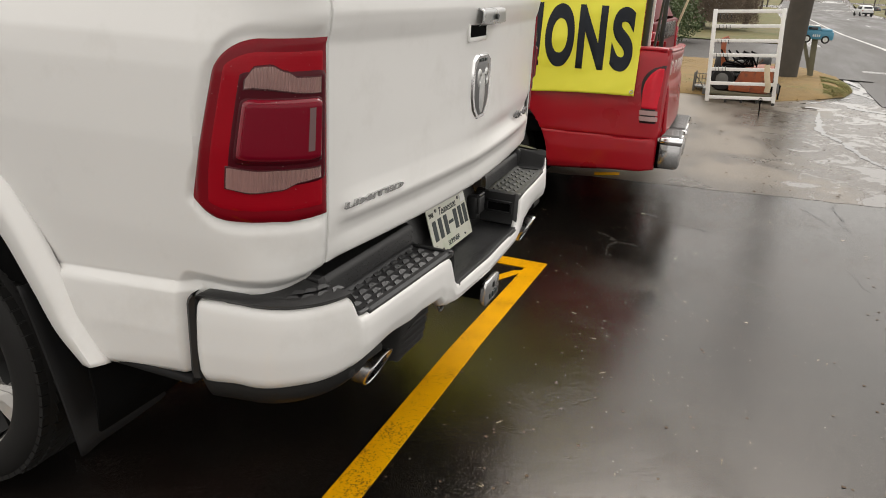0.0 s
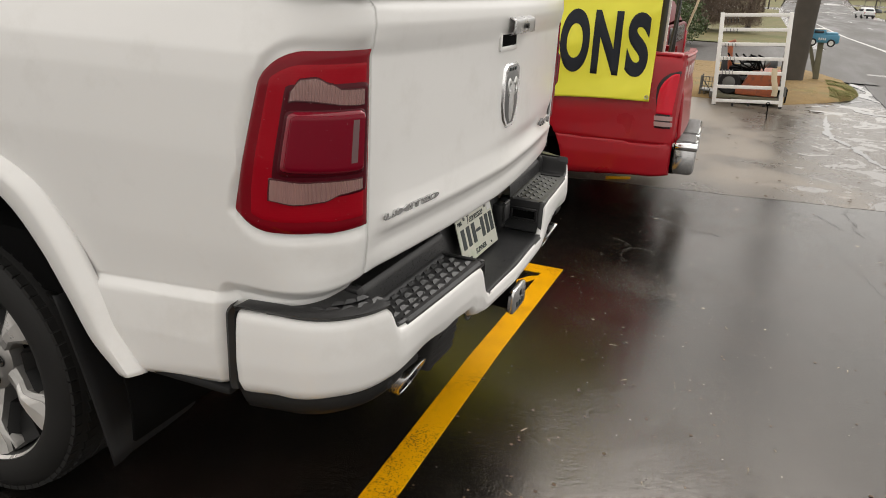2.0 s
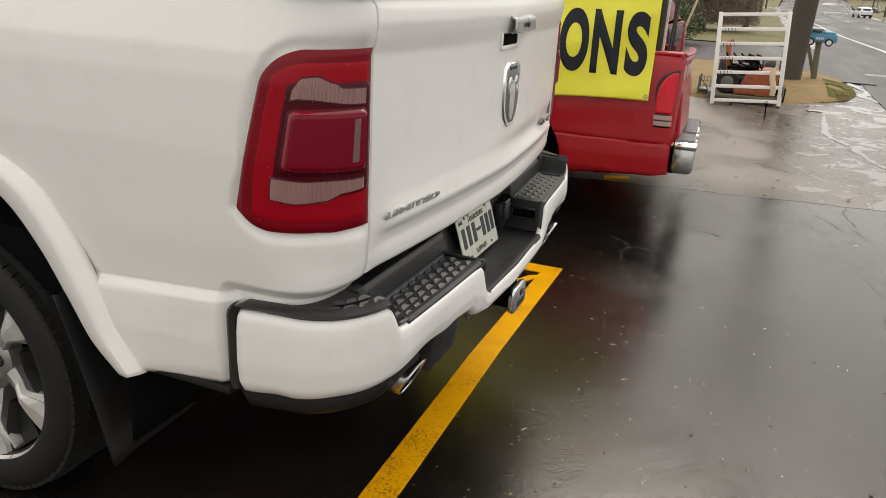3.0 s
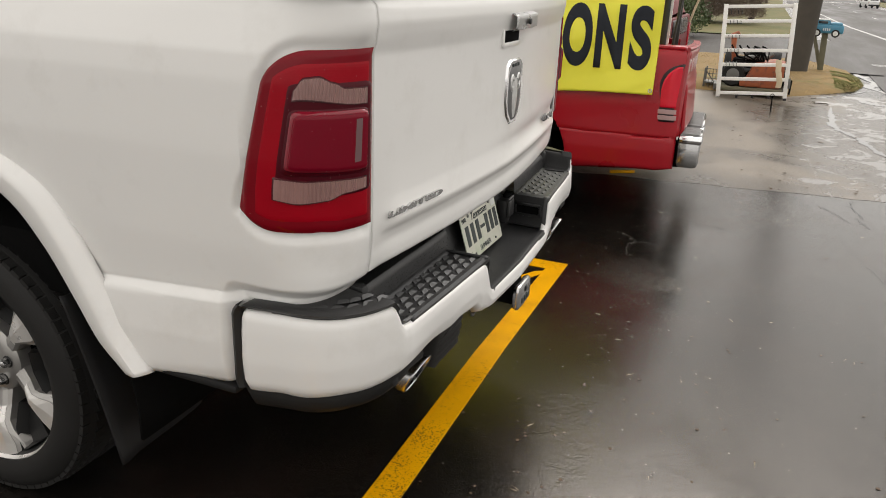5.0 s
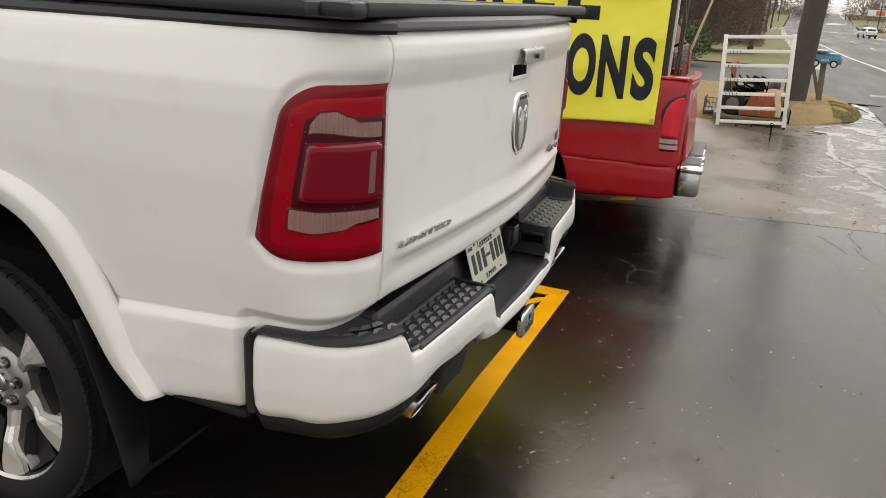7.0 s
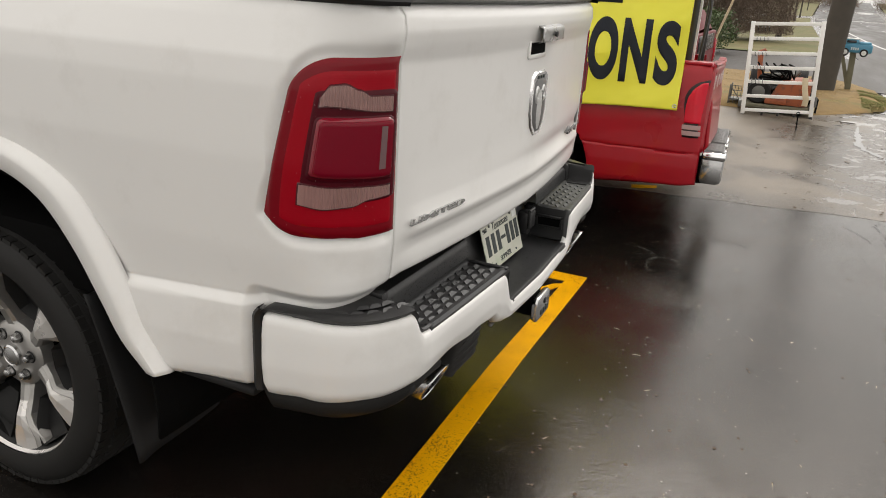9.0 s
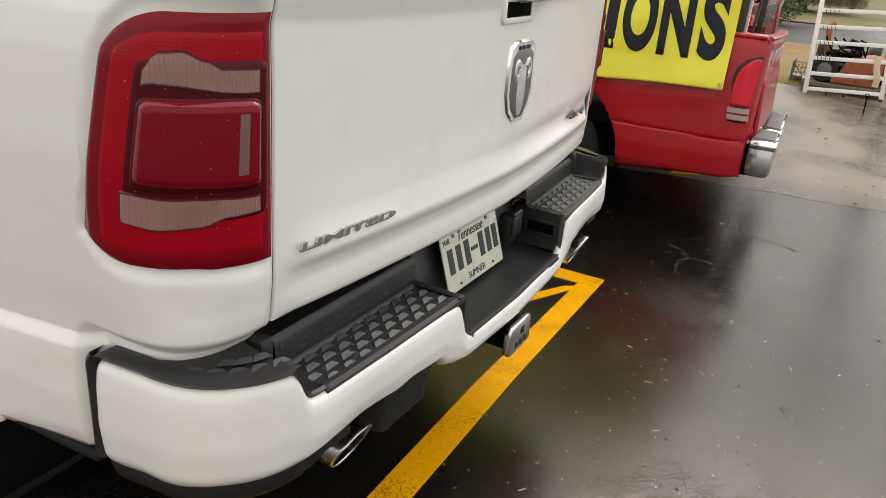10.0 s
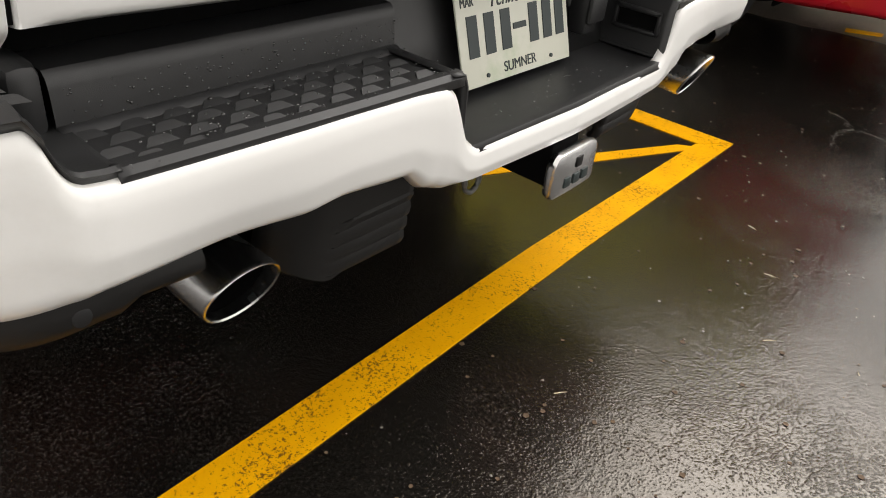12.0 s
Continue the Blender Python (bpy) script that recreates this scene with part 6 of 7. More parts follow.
part("brace", tube([(-0.14, -0.11, 0.02), (-0.14, 0.11, 0.29)], 0.007, 6), STEEL, crate)

stick = thing("wooden_pole", "thin pale wooden pole leaning behind the red truck", "pole", (6.5, 0.36, 0.0))
part("shaft", tube([(0.05, 0.10, 0), (0, -0.19, 0.9), (-0.03, -0.39, 1.6), (-0.05, -0.55, 2.2)], [0.014, 0.013, 0.012, 0.010], 10), STICK, stick)

# ---- utility pole, mailbox ----
pole = thing("utility_pole", "thick dark weathered wooden utility pole, slightly leaning", "utility pole", (12.3, -1.09, 0.02))
part("shaft", tube([(0, 0, 0), (0.0, -0.012, 0.3), (0.02, -0.065, 1.75), (0.05, -0.16, 4.5), (0.08, -0.30, 9.0)], [0.20, 0.19, 0.18, 0.165, 0.13], 24), POLE_WOOD, pole)
part("crossarm", box((-0.06, -0.9, 8.3), (0.16, 1.6, 8.42), 0.01), POLE_WOOD, pole)

mail = thing("mailbox", "blue toy-truck-shaped mailbox on two slanting wooden posts", "mailbox", (12.8, -1.50, 0.06))
part("post", box((-0.035, -0.05, 0), (0.035, 0.045, 0.68), 0.004, Matrix.Rotation(radians(-3), 4, "X")), POST_WOOD, mail)
part("post", box((-0.03, -0.03, 0), (0.03, 0.03, 0.62), 0.004, Matrix.Translation((0.02, 0.0, 0.05)) @ Matrix.Rotation(radians(-19), 4, "X")), POST_WOOD, mail)
bodym = part("truck_body", join(box((-0.10, -0.24, 0.66), (0.10, 0.30, 0.80), 0.025), box((-0.09, -0.02, 0.78), (0.09, 0.20, 0.875), 0.02)), BLUE, mail, "blue toy truck body")
part("white_roof", box((-0.085, 0.0, 0.872), (0.085, 0.18, 0.892), 0.008), WHITE_PLASTIC, bodym)
part("window", box((-0.094, 0.02, 0.815), (0.094, 0.17, 0.862), 0.01), GLASS_DARK, bodym)
part("engine_cover", box((-0.085, -0.215, 0.77), (0.085, -0.02, 0.845), 0.03), BLUE, bodym)
part("nose", tube([(0.0, -0.22, 0.73), (0.0, -0.235, 0.73)], 0.05, 14), WHITE_PLASTIC, bodym)
for y in (-0.12, 0.17):
    part("wheel", lathe([(-0.02, 0.001), (-0.02, 0.03), (-0.015, 0.055), (0.015, 0.055), (0.02, 0.001)], (-0.105, y, 0.665), 20), WHITE_PLASTIC, bodym)
    part("tyre", lathe([(-0.018, 0.04), (-0.022, 0.05), (-0.015, 0.064), (0.01, 0.064)], (-0.105, y, 0.665), 20), RUBBER, bodym)
for k in range(4):
    part("white_bar", box((-0.104, -0.03 + 0.032 * k, 0.705), (-0.0995, -0.012 + 0.032 * k, 0.745), 0), WHITE_PLASTIC, bodym)

# ---- bushes, trees, distance ----
def leaf_cloud(n, shape, size, seed):
    rng = random.Random(seed)
    vs, fs = [], []
    for _ in range(n):
        p = Vector(shape(rng))
        a = Vector((rng.gauss(0, 1), rng.gauss(0, 1), rng.gauss(0, 1))).normalized() * size * rng.uniform(0.5, 1.2)
        b = a.cross(Vector((rng.gauss(0, 1), rng.gauss(0, 1), rng.gauss(0, 1)))).normalized() * size * 0.45
        k = len(vs)
        vs += [tuple(p - a), tuple(p + b), tuple(p + a), tuple(p - b)]
        fs.append((k, k + 1, k + 2, k + 3))
    me = bpy.data.meshes.new("leaves")
    me.from_pydata(vs, [], fs)
    return me


def bush(at, r, h, n, seed, mat, label):
    b = thing("shrub", label, "shrub", at, "shrubs by the drive")
    rng = random.Random(seed)
    part("stems", join(*[tube([(0, 0, 0), (rng.uniform(-0.4, 0.4) * r, rng.uniform(-0.4, 0.4) * r, h * 0.45), (rng.uniform(-0.8, 0.8) * r, rng.uniform(-0.8, 0.8) * r, h * 0.85)], [0.03, 0.02, 0.008], 6) for _ in range(7)]), BARK, b)

    def shape(g):
        while True:
            x, y, z = g.uniform(-1, 1), g.uniform(-1, 1), g.uniform(0, 1)
            d = math.sqrt(x * x + y * y + (2 * z - 1) ** 2)
            if d < 1 + 0.35 * noise.noise((x * 2 + seed, y * 2, z * 4)) and d > 0.35:
                return x * r, y * r, z * h
    me = leaf_cloud(n, shape, 0.05, seed)
    me.materials.append(mat)
    lv = new("foliage", me)
    lv.parent = b
    return b


bush((21.8, 2.15, -0.09), 1.0, 1.35, 3500, 5, LEAF, "dense green shrub beside the driveway")
bush((23.5, 3.9, -0.1), 1.2, 1.7, 3500, 6, LEAF, "dense green shrub behind another shrub")


def bare_tree(at, h, seed, label, spread=1.0, levels=4):
    """A leafless tree: a tapered trunk, limbs and a haze of twigs."""
    t = thing("bare_tree", label, "tree", at, "bare trees along the road")
    rng = random.Random(seed)
    limbs, twigs = [], []

    def grow(p, d, length, r, lv):
        q = p + d * length * 0.5 + Vector((rng.gauss(0, 1), rng.gauss(0, 1), 0)) * length * 0.05
        e = p + d * length
        limbs.append(tube([p, q, e], [r, r * 0.82, r * 0.62], 6 if lv < 2 else 4, caps=False))
        if lv >= levels:
            for _ in range(5):
                dd = (d + Vector((rng.gauss(0, 0.6), rng.gauss(0, 0.6), rng.gauss(0.1, 0.4)))).normalized()
                twigs.append((e, e + dd * length * rng.uniform(0.4, 0.9)))
            return
        for _ in range(3 if lv else 5):
            dd = (d * 0.9 + Vector((rng.gauss(0, 0.5 * spread), rng.gauss(0, 0.5 * spread), rng.gauss(0.15, 0.25)))).normalized()
            grow(p + d * length * rng.uniform(0.6, 1.0), dd, length * rng.uniform(0.55, 0.8), r * 0.55, lv + 1)

    grow(Vector((0, 0, 0)), Vector((0, 0, 1)), h * 0.3, h * 0.028, 0)
    part("trunk", join(*limbs), BARK, t)
    vs, fs = [], []
    for a, b in twigs:
        for _ in range(3):
            o = Vector((rng.gauss(0, 1), rng.gauss(0, 1), rng.gauss(0, 1))) * h * 0.03
            s = (b - a).cross(Vector((rng.gauss(0, 1), rng.gauss(0, 1), rng.gauss(0, 1)))).normalized() * h * 0.0016
            k = len(vs)
            vs += [tuple(a - s), tuple(a + s), tuple(b + o)]
            fs.append((k, k + 1, k + 2))
    me = bpy.data.meshes.new("twigs")
    me.from_pydata(vs, [], fs)
    me.materials.append(TWIGS)
    tw = new("twigs", me)
    tw.parent = t
    return t


def spot(x, y, up=0.0):
    x, y = far(x, y)
    return (x, y, ground_z(x, y) + up)


tree_a = bare_tree(spot(30.0, 2.0), 6.5, 11, "dense leafless purplish-brown tree", 1.3, 5)
tree_b = bare_tree(spot(48.0, 3.4), 9, 12, "leafless brown tree beside the road", 1.0, 4)
for k, (x, y, rz, sc) in enumerate(((27, 3.4, 40, 0.8), (34, 4.6, 75, 0.9), (58, 5.5, 110, 1.1), (70, 4.5, 200, 1.2), (82, 5.5, 300, 1.3), (95, 3.5, 20, 1.6), (78, -11, 80, 1.2), (88, -13, 150, 1.4), (100, 2.6, 250, 1.8), (104, -10.5, 70, 2.0), (112, 1.2, 160, 2.2), (110, 4.0, 33, 2.4))):
    c = copy_thing(tree_a if k % 2 else tree_b, Matrix.Translation(spot(x, y)) @ Matrix.Rotation(radians(rz), 4, "Z"))
    c.scale = (sc, sc, sc)

for x, y, h in ((31, 0.45, 7.5), (40, 0.7, 8), (50, 0.8, 8), (62, 0.8, 8), (75, 0.7, 8), (90, 0.4, 8), (62, -7.9, 7), (68, -8.1, 7), (84, -8.6, 8)):
    p = thing("utility_pole", "far grey wooden utility pole beside the road", "utility pole", spot(x, y), "far poles")
    part("shaft", tube([(0, 0, 0), (0, 0, h)], [0.14, 0.11], 10), POLE_WOOD, p)
    part("crossarm", box((-0.05, -0.8, h - 0.5), (0.05, 0.8, h - 0.4), 0.01), POLE_WOOD, p)


def car(at, turn, paint, label, size=0.62):
    c = thing("car", label, "car", at, "cars along the road")
    c.matrix_world = Matrix.Translation(at) @ Matrix.Rotation(radians(turn), 4, "Z")

    def ring(y):
        w = interp(y, [(-2.2, 0.78), (-1.9, 0.9), (1.8, 0.9), (2.2, 0.75)])
        top = interp(y, [(-2.2, 0.95), (-2.05, 1.15), (-1.7, 1.58), (-1.2, 1.66), (0.3, 1.62), (1.05, 1.08), (2.0, 0.92), (2.2, 0.7)])
        rw = w * interp(top, [(1.0, 0.93), (1.65, 0.72)])
        return [(-w * 0.95, 0.30), (-w, 0.5), (-w, 0.85), (-w * 0.97, min(1.02, top - 0.03)), (-rw, top - 0.05), (-rw * 0.8, top), (rw * 0.8, top), (rw, top - 0.05), (w * 0.97, min(1.02, top - 0.03)), (w, 0.85), (w, 0.5), (w * 0.95, 0.30)]
    part("body", surf(lin(-2.2, 2.2, 36), list(range(12)), lambda y, j: (ring(y)[j][0], y, ring(y)[j][1])), paint, c)
    part("tail_panel", box((-0.74, -2.22, 0.4), (0.74, -2.14, 0.92), 0.04), paint, c)
    part("rear_window", box((-0.58, -0.02, 0.0), (0.58, 0.02, 0.4), 0.02, Matrix.Translation((0, -2.06, 1.12)) @ Matrix.Rotation(radians(-38), 4, "X")), GLASS_DARK, c)
    for s in (-1, 1):
        part("tail_light", box((min(s * 0.56, s * 0.82), -2.2, 0.78), (max(s * 0.56, s * 0.82), -2.05, 0.95), 0.03), LENS_BRIGHT, c, "red rear lamp")
        part("side_window", box((min(s * 0.72, s * 0.90), -1.5, 1.06), (max(s * 0.72, s * 0.90), 0.35, 1.46), 0.05), GLASS_DARK, c)
        for y in (-1.35, 1.35):
            part("wheel", lathe([(-0.1, 0.001), (-0.1, 0.2), (-0.11, 0.29), (-0.08, 0.33), (0.08, 0.33), (0.11, 0.29), (0.1, 0.2), (0.1, 0.001)], (s * 0.82, y, 0.33), 28), RUBBER, c)
    part("bumper", box((-0.8, -2.28, 0.36), (0.8, -2.12, 0.58), 0.04), BLACK, c)
    # shrunk below true size to fit the camera's view
    c.matrix_world = c.matrix_world @ Matrix.Scale(size, 4)
    return c


FAR_WHITE = material("far_white_paint", (0.7, 0.7, 0.7), 0.35, coat=0.5)
FAR_DARK = material("far_dark_paint", (0.04, 0.045, 0.05), 0.35, coat=0.5)
FAR_GREY = material("far_grey_paint", (0.3, 0.31, 0.33), 0.35, coat=0.5)
car(spot(62, -6.05), -78, FAR_WHITE, "white SUV waiting at the roadside", 0.74)
car(spot(80, -8.2), -40, FAR_DARK, "dark car parked on the far side of the road")
car(spot(82, -9.8), -40, FAR_DARK, "dark car parked beside another dark car")
car(spot(84, -11.2), -40, FAR_GREY, "grey car parked in the row across the road")
car(spot(104, -3.6), -92, FAR_GREY, "grey car far up the road")

sign = thing("roadside_sign", "orange and white roadside sign board on posts", "sign", spot(92, -8.6))
part("board", box((-0.08, -3.2, 3.2), (0.08, 1.2, 4.8), 0.02), WHITE_PLASTIC, sign)
part("orange_face", box((-0.1, -3.0, 3.4), (-0.075, -0.8, 4.6), 0.01), SIGN_ORANGE, sign)
for y in (-2.8, 0.8):
    part("post", tube([(0, y, 0), (0, y, 3.3)], 0.08, 8), STEEL, sign)


def house(at, w, d, h, label):
    b = thing("house", label, "house", at, "far houses")
    part("wall", box((0, -w / 2, 0), (d, w / 2, h), 0.01), SIDING, b)
    bm = bmesh.new()
    v = [bm.verts.new(p) for p in ((-0.3, -w / 2 - 0.3, h), (d + 0.3, -w / 2 - 0.3, h), (d + 0.3, w / 2 + 0.3, h), (-0.3, w / 2 + 0.3, h), (-0.3, 0, h + w * 0.3), (d + 0.3, 0, h + w * 0.3))]
    for f in ((0, 1, 5, 4), (2, 3, 4, 5), (3, 0, 4), (1, 2, 5), (3, 2, 1, 0)):
        bm.faces.new([v[i] for i in f])
    part("roof", bm, ROOFING, b)
    for k in range(3):
        y = -w * 0.32 + w * 0.32 * k
        win = part("window", box((-0.06, y - 0.5, 1.0), (-0.01, y + 0.5, 2.2), 0.01), WHITE_PLASTIC, b)
        part("pane", box((-0.075, y - 0.42, 1.08), (-0.055, y + 0.42, 2.12), 0.0), GLASS_DARK, win)
    return b


house(spot(42, 5.6), 8, 7, 2.8, "small pale sided house with a grey roof")
house(spot(72, 8.5), 10, 8, 3.0, "pale low house among bare trees")
house(spot(92, -15), 18, 12, 3.6, "long pale low building across the road")



def thicket(name, n, where, size, label, seed):
    """Bare twigs beyond counting, as one haze of thin slivers."""
    g = random.Random(seed)
    vs, fs = [], []
    for _ in range(n):
        p = Vector(where(g))
        d = Vector((g.gauss(0, 0.6), g.gauss(0, 0.6), g.gauss(0.5, 0.5))).normalized() * size * g.uniform(0.5, 1.5)
        s = d.cross(Vector((g.gauss(0, 1), g.gauss(0, 1), g.gauss(0, 1)))).normalized() * size * 0.035
        k = len(vs)
        vs += [tuple(p - s), tuple(p + s), tuple(p + d)]
        fs.append((k, k + 1, k + 2))
    me = bpy.data.meshes.new(name)
    me.from_pydata(vs, [], fs)
    me.materials.append(TWIGS)
    return tagged(new(name, me), label, "bare brush", kind="stuff")


def brush_spot(g):
    while True:
        x, y, z = g.uniform(-1, 1), g.uniform(-1, 1), g.random()
        if x * x + y * y < 1 and z < 1.1 - 0.6 * (x * x + y * y) + 0.2 * noise.noise((x * 3, y * 3, 7.0)):
            bx, by, bz = spot(29, 2.1)
            return bx + 2.2 * x, by + 2.5 * y, bz + 0.3 + 4.6 * z


thicket("brush", 60000, brush_spot, 0.24, "dense purplish-brown leafless brush behind the driveway", 41)


def line_spot(g):
    y = g.uniform(-190, 170)
    while -20.5 < y < -14.5:
        y = g.uniform(-190, 170)
    x = 360 + g.uniform(-25, 25)
    return x, y, ground_z(x, y) + g.random() ** 1.3 * (15 + 5 * noise.noise((y * 0.08, 3.0, 0.0)))


thicket("treeline", 42000, line_spot, 3.0, "far line of bare grey-brown trees along the horizon", 42)

# traffic signals far up the road
for y in (-3.2, -7.0):
    sgl = thing("traffic_signal", "dark hanging traffic signal showing green", "traffic signal", (330, y - 4, ground_z(330, 0) + 6.2))
    part("housing", box((-0.15, -0.18, -0.5), (0.15, 0.18, 0.5), 0.02), UNDER, sgl)
    gl = bpy.data.materials.get("green_lamp") or bpy.data.materials.new("green_lamp")
    gl.use_nodes = True
    gl.node_tree.nodes["Principled BSDF"].inputs["Emission Color"].default_value = (0.1, 1.0, 0.5, 1)
    gl.node_tree.nodes["Principled BSDF"].inputs["Emission Strength"].default_value = 4
    part("lamp", tube([(-0.15, 0, -0.32), (-0.19, 0, -0.32)], 0.12, 14), gl, sgl)
    part("hanger", tube([(0, 0, 0.5), (0, 0, 1.0)], 0.02, 6), UNDER, sgl)
wire = thing("span_wire", "thin dark wire across the road carrying signals", "wire", (330, -9, ground_z(330, 0) + 7.2))
part("strand", tube([(0, -14, 0.5), (0, -7, 0.1), (0, 0, 0), (0, 7, 0.1), (0, 14, 0.5)], 0.02, 6), UNDER, wire)

# ---- standing water on the apron ----
def puddle(line, w, seed):
    """A run of water along a smooth line, swelling and pinching."""
    ctrl = [Vector(p) for p in line]
    ctrl = [2 * ctrl[0] - ctrl[1]] + ctrl + [2 * ctrl[-1] - ctrl[-2]]
    pts = []
    for i in range(1, len(ctrl) - 2):
        p0, p1, p2, p3 = ctrl[i - 1:i + 3]
        for k in range(44):
            t = k / 44
            pts.append(0.5 * (2 * p1 + (p2 - p0) * t + (2 * p0 - 5 * p1 + 4 * p2 - p3) * t * t + (3 * p1 - p0 - 3 * p2 + p3) * t ** 3))
    left, right = [], []
    for i, p in enumerate(pts):
        d = (pts[min(i + 8, len(pts) - 1)] - pts[max(i - 8, 0)]).normalized()
        o = Vector((-d.y, d.x))
        taper = math.sqrt(min(1.0, 5 * min(i, len(pts) - 1 - i) / len(pts)) + 0.001)
        for side, out, off in ((1, left, 3.3), (-1, right, 8.1)):
            f = 0.75 + 1.0 * noise.noise((p.x * 1.3, p.y * 1.3, seed + off)) + 0.5 * noise.noise((p.x * 6, p.y * 6, seed + off)) + 0.5 * noise.noise((p.x * 17, p.y * 17, seed + off))
            out.append(p + o * side * w * taper * max(0.15, f))
    bm = bmesh.new()
    a = [bm.verts.new((v.x, v.y, 0.0040)) for v in left]
    b = [bm.verts.new((v.x, v.y, 0.0040)) for v in right]
    for i in range(len(a) - 1):
        bm.faces.new([b[i], b[i + 1], a[i + 1], a[i]])
    return tagged(part("puddle", bm, WATER), "thin run of standing water on pale concrete", "puddle", "puddles on the apron", kind="structure")


for k, (line, w) in enumerate((
    (((14.3, -2.12), (13.4, -2.16), (12.75, -2.24), (12.2, -2.3), (11.7, -2.18), (11.2, -2.3), (10.8, -2.5)), 0.10),
    (((11.0, -2.12), (10.4, -1.8), (10.0, -1.55), (9.6, -1.3)), 0.035),
    (((9.9, -1.95), (9.55, -2.1), (9.5, -2.35), (9.2, -2.7)), 0.08),
    (((9.0, -1.55), (8.2, -1.52), (7.6, -1.5), (7.2, -1.56), (6.85, -1.68), (6.4, -1.79), (5.9, -1.92), (5.4, -2.1)), 0.055),
    (((8.3, -2.6), (7.6, -2.9), (6.6, -3.2), (5.6, -3.3)), 0.14))):
    puddle(line, w, k + 1.5)

# ---- cracks, grit and leaves on the lot ----
rng = random.Random(21)


def crack(points, w, label, mat=None):
    bm = bmesh.new()
    a, b = [], []
    pts = []
    for p, q in zip(points, points[1:]):
        for k in range(10):
            f = k / 10
            pts.append((p[0] + (q[0] - p[0]) * f + rng.gauss(0, 0.012), p[1] + (q[1] - p[1]) * f + rng.gauss(0, 0.012)))
    pts.append(points[-1])
    for i, (x, y) in enumerate(pts):
        x2, y2 = pts[min(i + 1, len(pts) - 1)]
        x1, y1 = pts[max(i - 1, 0)]
        d = Vector((x2 - x1, y2 - y1)).normalized()
        ww = w * rng.uniform(0.4, 1.2)
        a.append(bm.verts.new((x - d.y * ww, y + d.x * ww, 0.0035)))
        b.append(bm.verts.new((x + d.y * ww, y - d.x * ww, 0.0035)))
    for i in range(len(pts) - 1):
        bm.faces.new([b[i], b[i + 1], a[i + 1], a[i]])
    return tagged(part("crack", bm, mat or CRACK), label, "crack", "cracks in the asphalt", kind="structure")


CRACK = material("crack_filler", (0.008, 0.008, 0.008), 0.6)
crack([(3.02, -0.22), (2.946, -0.329), (2.877, -0.45), (2.827, -0.635), (2.80, -0.72)], 0.0026, "thin dark crack in wet asphalt")
crack([(2.858, -0.463), (2.76, -0.49), (2.694, -0.524)], 0.0018, "short dark branch of a crack")
crack([(4.02, -1.50), (3.8, -1.48), (3.62, -1.53), (3.5, -1.511), (3.3, -1.56)], 0.0026, "dark crack running out from the concrete edge")
crack([(3.7, -1.28), (3.66, -1.31), (3.5, -1.40), (3.383, -1.434)], 0.0018, "fine dark crack beside a longer one")
crack([(2.1, -1.6), (2.6, -1.45), (3.2, -1.3), (3.8, -1.1)], 0.0009, "long hairline crack in wet asphalt")

# the glint of water in these cracks is painted as a pale colour
CRACK_GLINT = material("painted_crack_glint", (0.11, 0.10, 0.09), 0.5, vary=0.3, scale=30)
crack([(2.0, -0.22), (2.11, -0.178), (2.2, -0.182), (2.255, -0.202), (2.355, -0.16), (2.41, -0.07)], 0.0014, "curling hairline crack with a painted pale water glint", CRACK_GLINT)
crack([(2.255, -0.202), (2.28, -0.26), (2.265, -0.33)], 0.0011, "short branch of a crack with a painted water glint", CRACK_GLINT)

PEBBLE = material("pale_grit", (0.22, 0.2, 0.18), 0.8, vary=0.5, scale=40)
LITTER = material("dead_leaf", (0.09, 0.055, 0.03), 0.8, vary=0.4, scale=30)


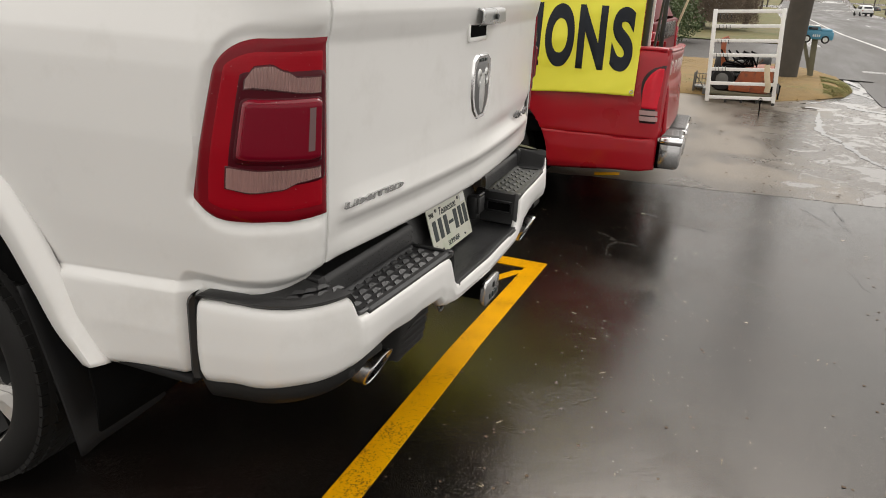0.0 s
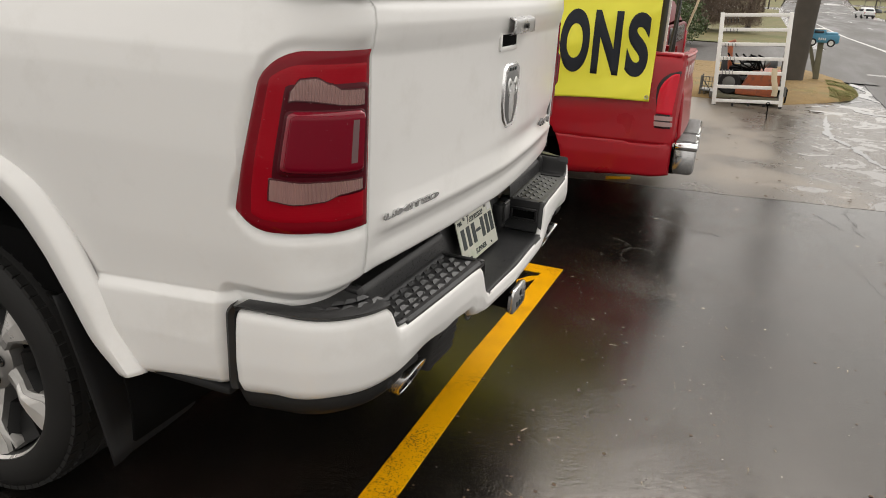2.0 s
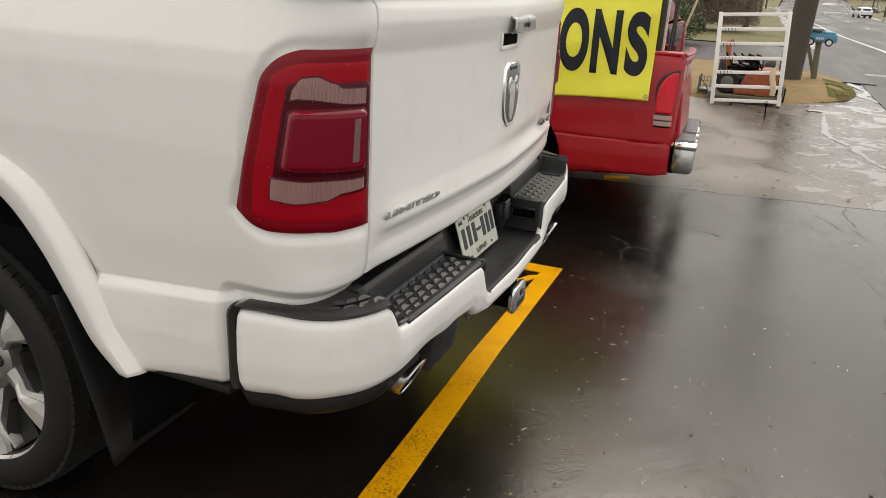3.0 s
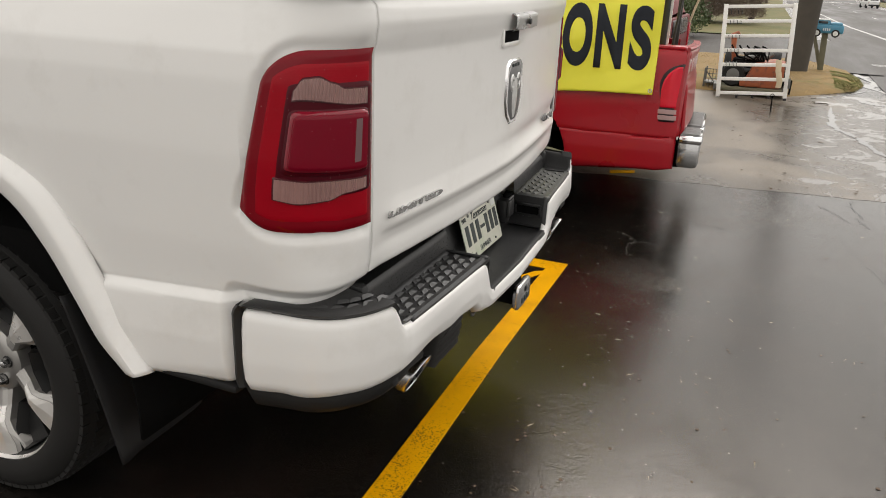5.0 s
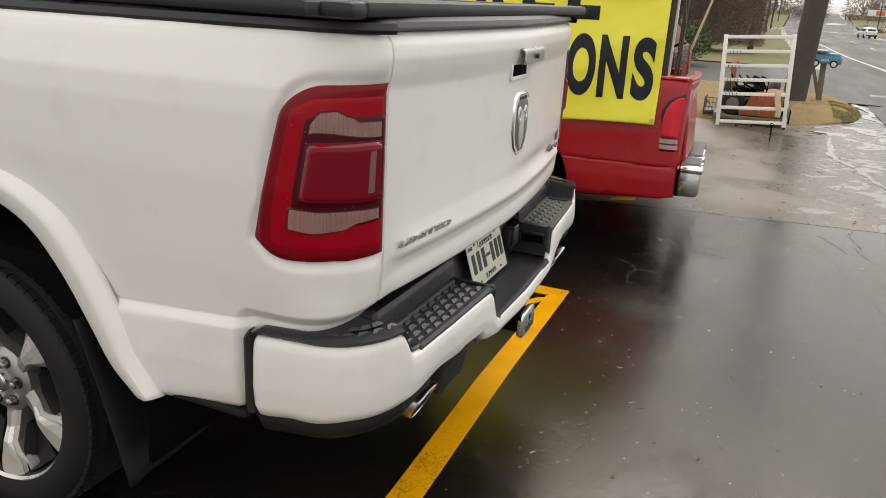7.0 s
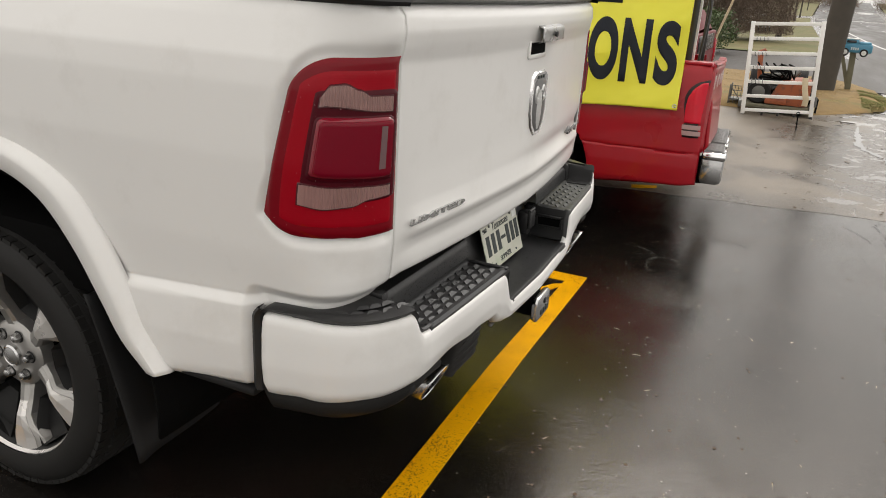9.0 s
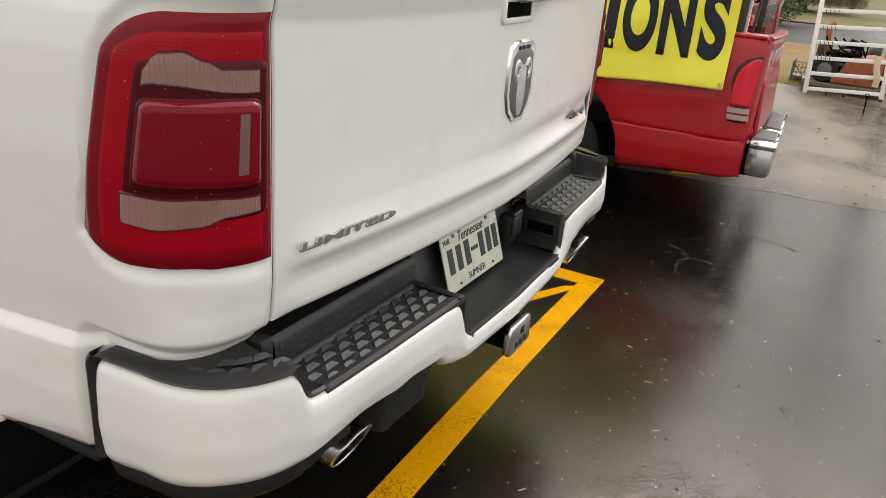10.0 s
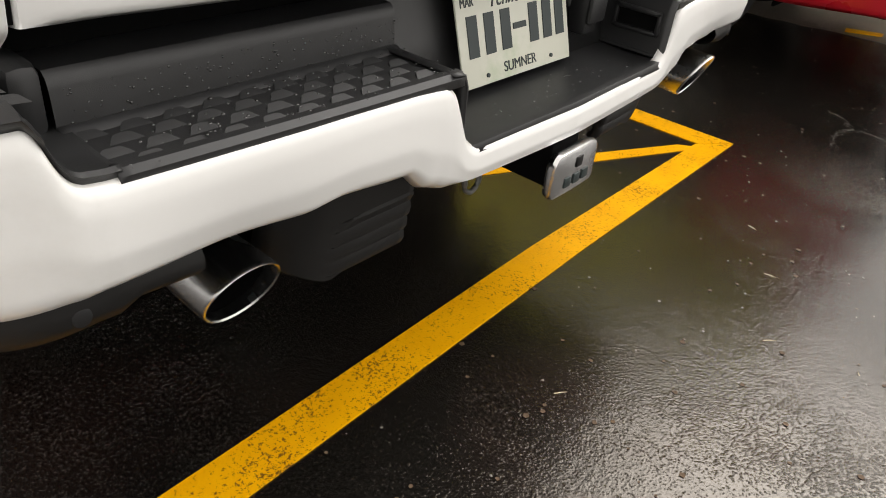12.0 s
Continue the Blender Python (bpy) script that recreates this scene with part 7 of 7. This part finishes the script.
def scatter(name, n, mat, size, label, seed, flat, near=True):
    g = random.Random(seed)
    vs, fs = [], []
    for _ in range(n):
        x, y = g.uniform(-1.2, 8.5), g.uniform(-2.6, 0.8)
        if not near:
            x, y = g.uniform(4.0, 9.5), -0.3 - 2.9 * g.random() ** 0.7
        elif g.random() < 0.5:
            x = g.uniform(-0.9, 2.6)
        if x < 1.1 and y > 0.12:
            y = -y
        z0 = 0.005 if x > 3.9 else 0.0
        r = size * g.uniform(0.5, 1.5)
        k = len(vs)
        for i in range(5):
            a = i * 1.2566 + g.uniform(-0.3, 0.3)
            vs.append((x + r * math.cos(a), y + r * math.sin(a), z0 + 0.001 + (r * 0.2 * g.random() if flat else 0)))
        vs.append((x, y, z0 + r * (0.25 if flat else 0.8)))
        fs += [(k + i, k + (i + 1) % 5, k + 5) for i in range(5)]
    me = bpy.data.meshes.new(name)
    me.from_pydata(vs, [], fs)
    me.materials.append(mat)
    return tagged(new(name, me), label, "debris", kind="stuff")


scatter("grit", 420, PEBBLE, 0.0029, "pale grit specks scattered on the asphalt", 31, False)
scatter("leaf_litter", 420, LITTER, 0.0055, "small dark bits of leaf litter on the wet paving", 32, True)

scatter("leaf_litter", 170, LITTER, 0.012, "dark sodden bits of leaf on the concrete apron", 57, True, False)
twig = thing("twig", "small dark bent twig lying on wet concrete", "twig", (9.160, -1.437, 0.008))
part("stem", tube([(0.02, 0.09, 0.0), (-0.01, 0.05, 0.006), (0.012, 0.0, 0.004), (0.0, -0.06, 0.006), (0.025, -0.09, 0.0)], [0.006, 0.008, 0.009, 0.008, 0.005], 7), BARK, twig)


def needles(n, seed):
    """Pale dry needles and grass bits washed over the asphalt."""
    g = random.Random(seed)
    vs, fs = [], []
    for _ in range(n):
        x, y, a, h = g.uniform(-0.4, 3.6), g.uniform(-2.3, -0.2), g.uniform(0, 6.283), g.uniform(0.008, 0.02)
        d, o = Vector((math.cos(a), math.sin(a), 0)) * h, Vector((-math.sin(a), math.cos(a), 0)) * 0.0012
        k, c = len(vs), Vector((x, y, 0.003))
        vs += [tuple(c - d - o), tuple(c + o * 0.5 + Vector((0, 0, 0.002))), tuple(c + d), tuple(c - d + o)]
        fs += [(k, k + 1, k + 3), (k, k + 2, k + 1)]
    me = bpy.data.meshes.new("dry_needles")
    me.from_pydata(vs, [], fs)
    me.materials.append(STICK)
    return tagged(new("dry_needles", me), "pale dry needles scattered on wet asphalt", "debris", kind="stuff")


needles(46, 77)
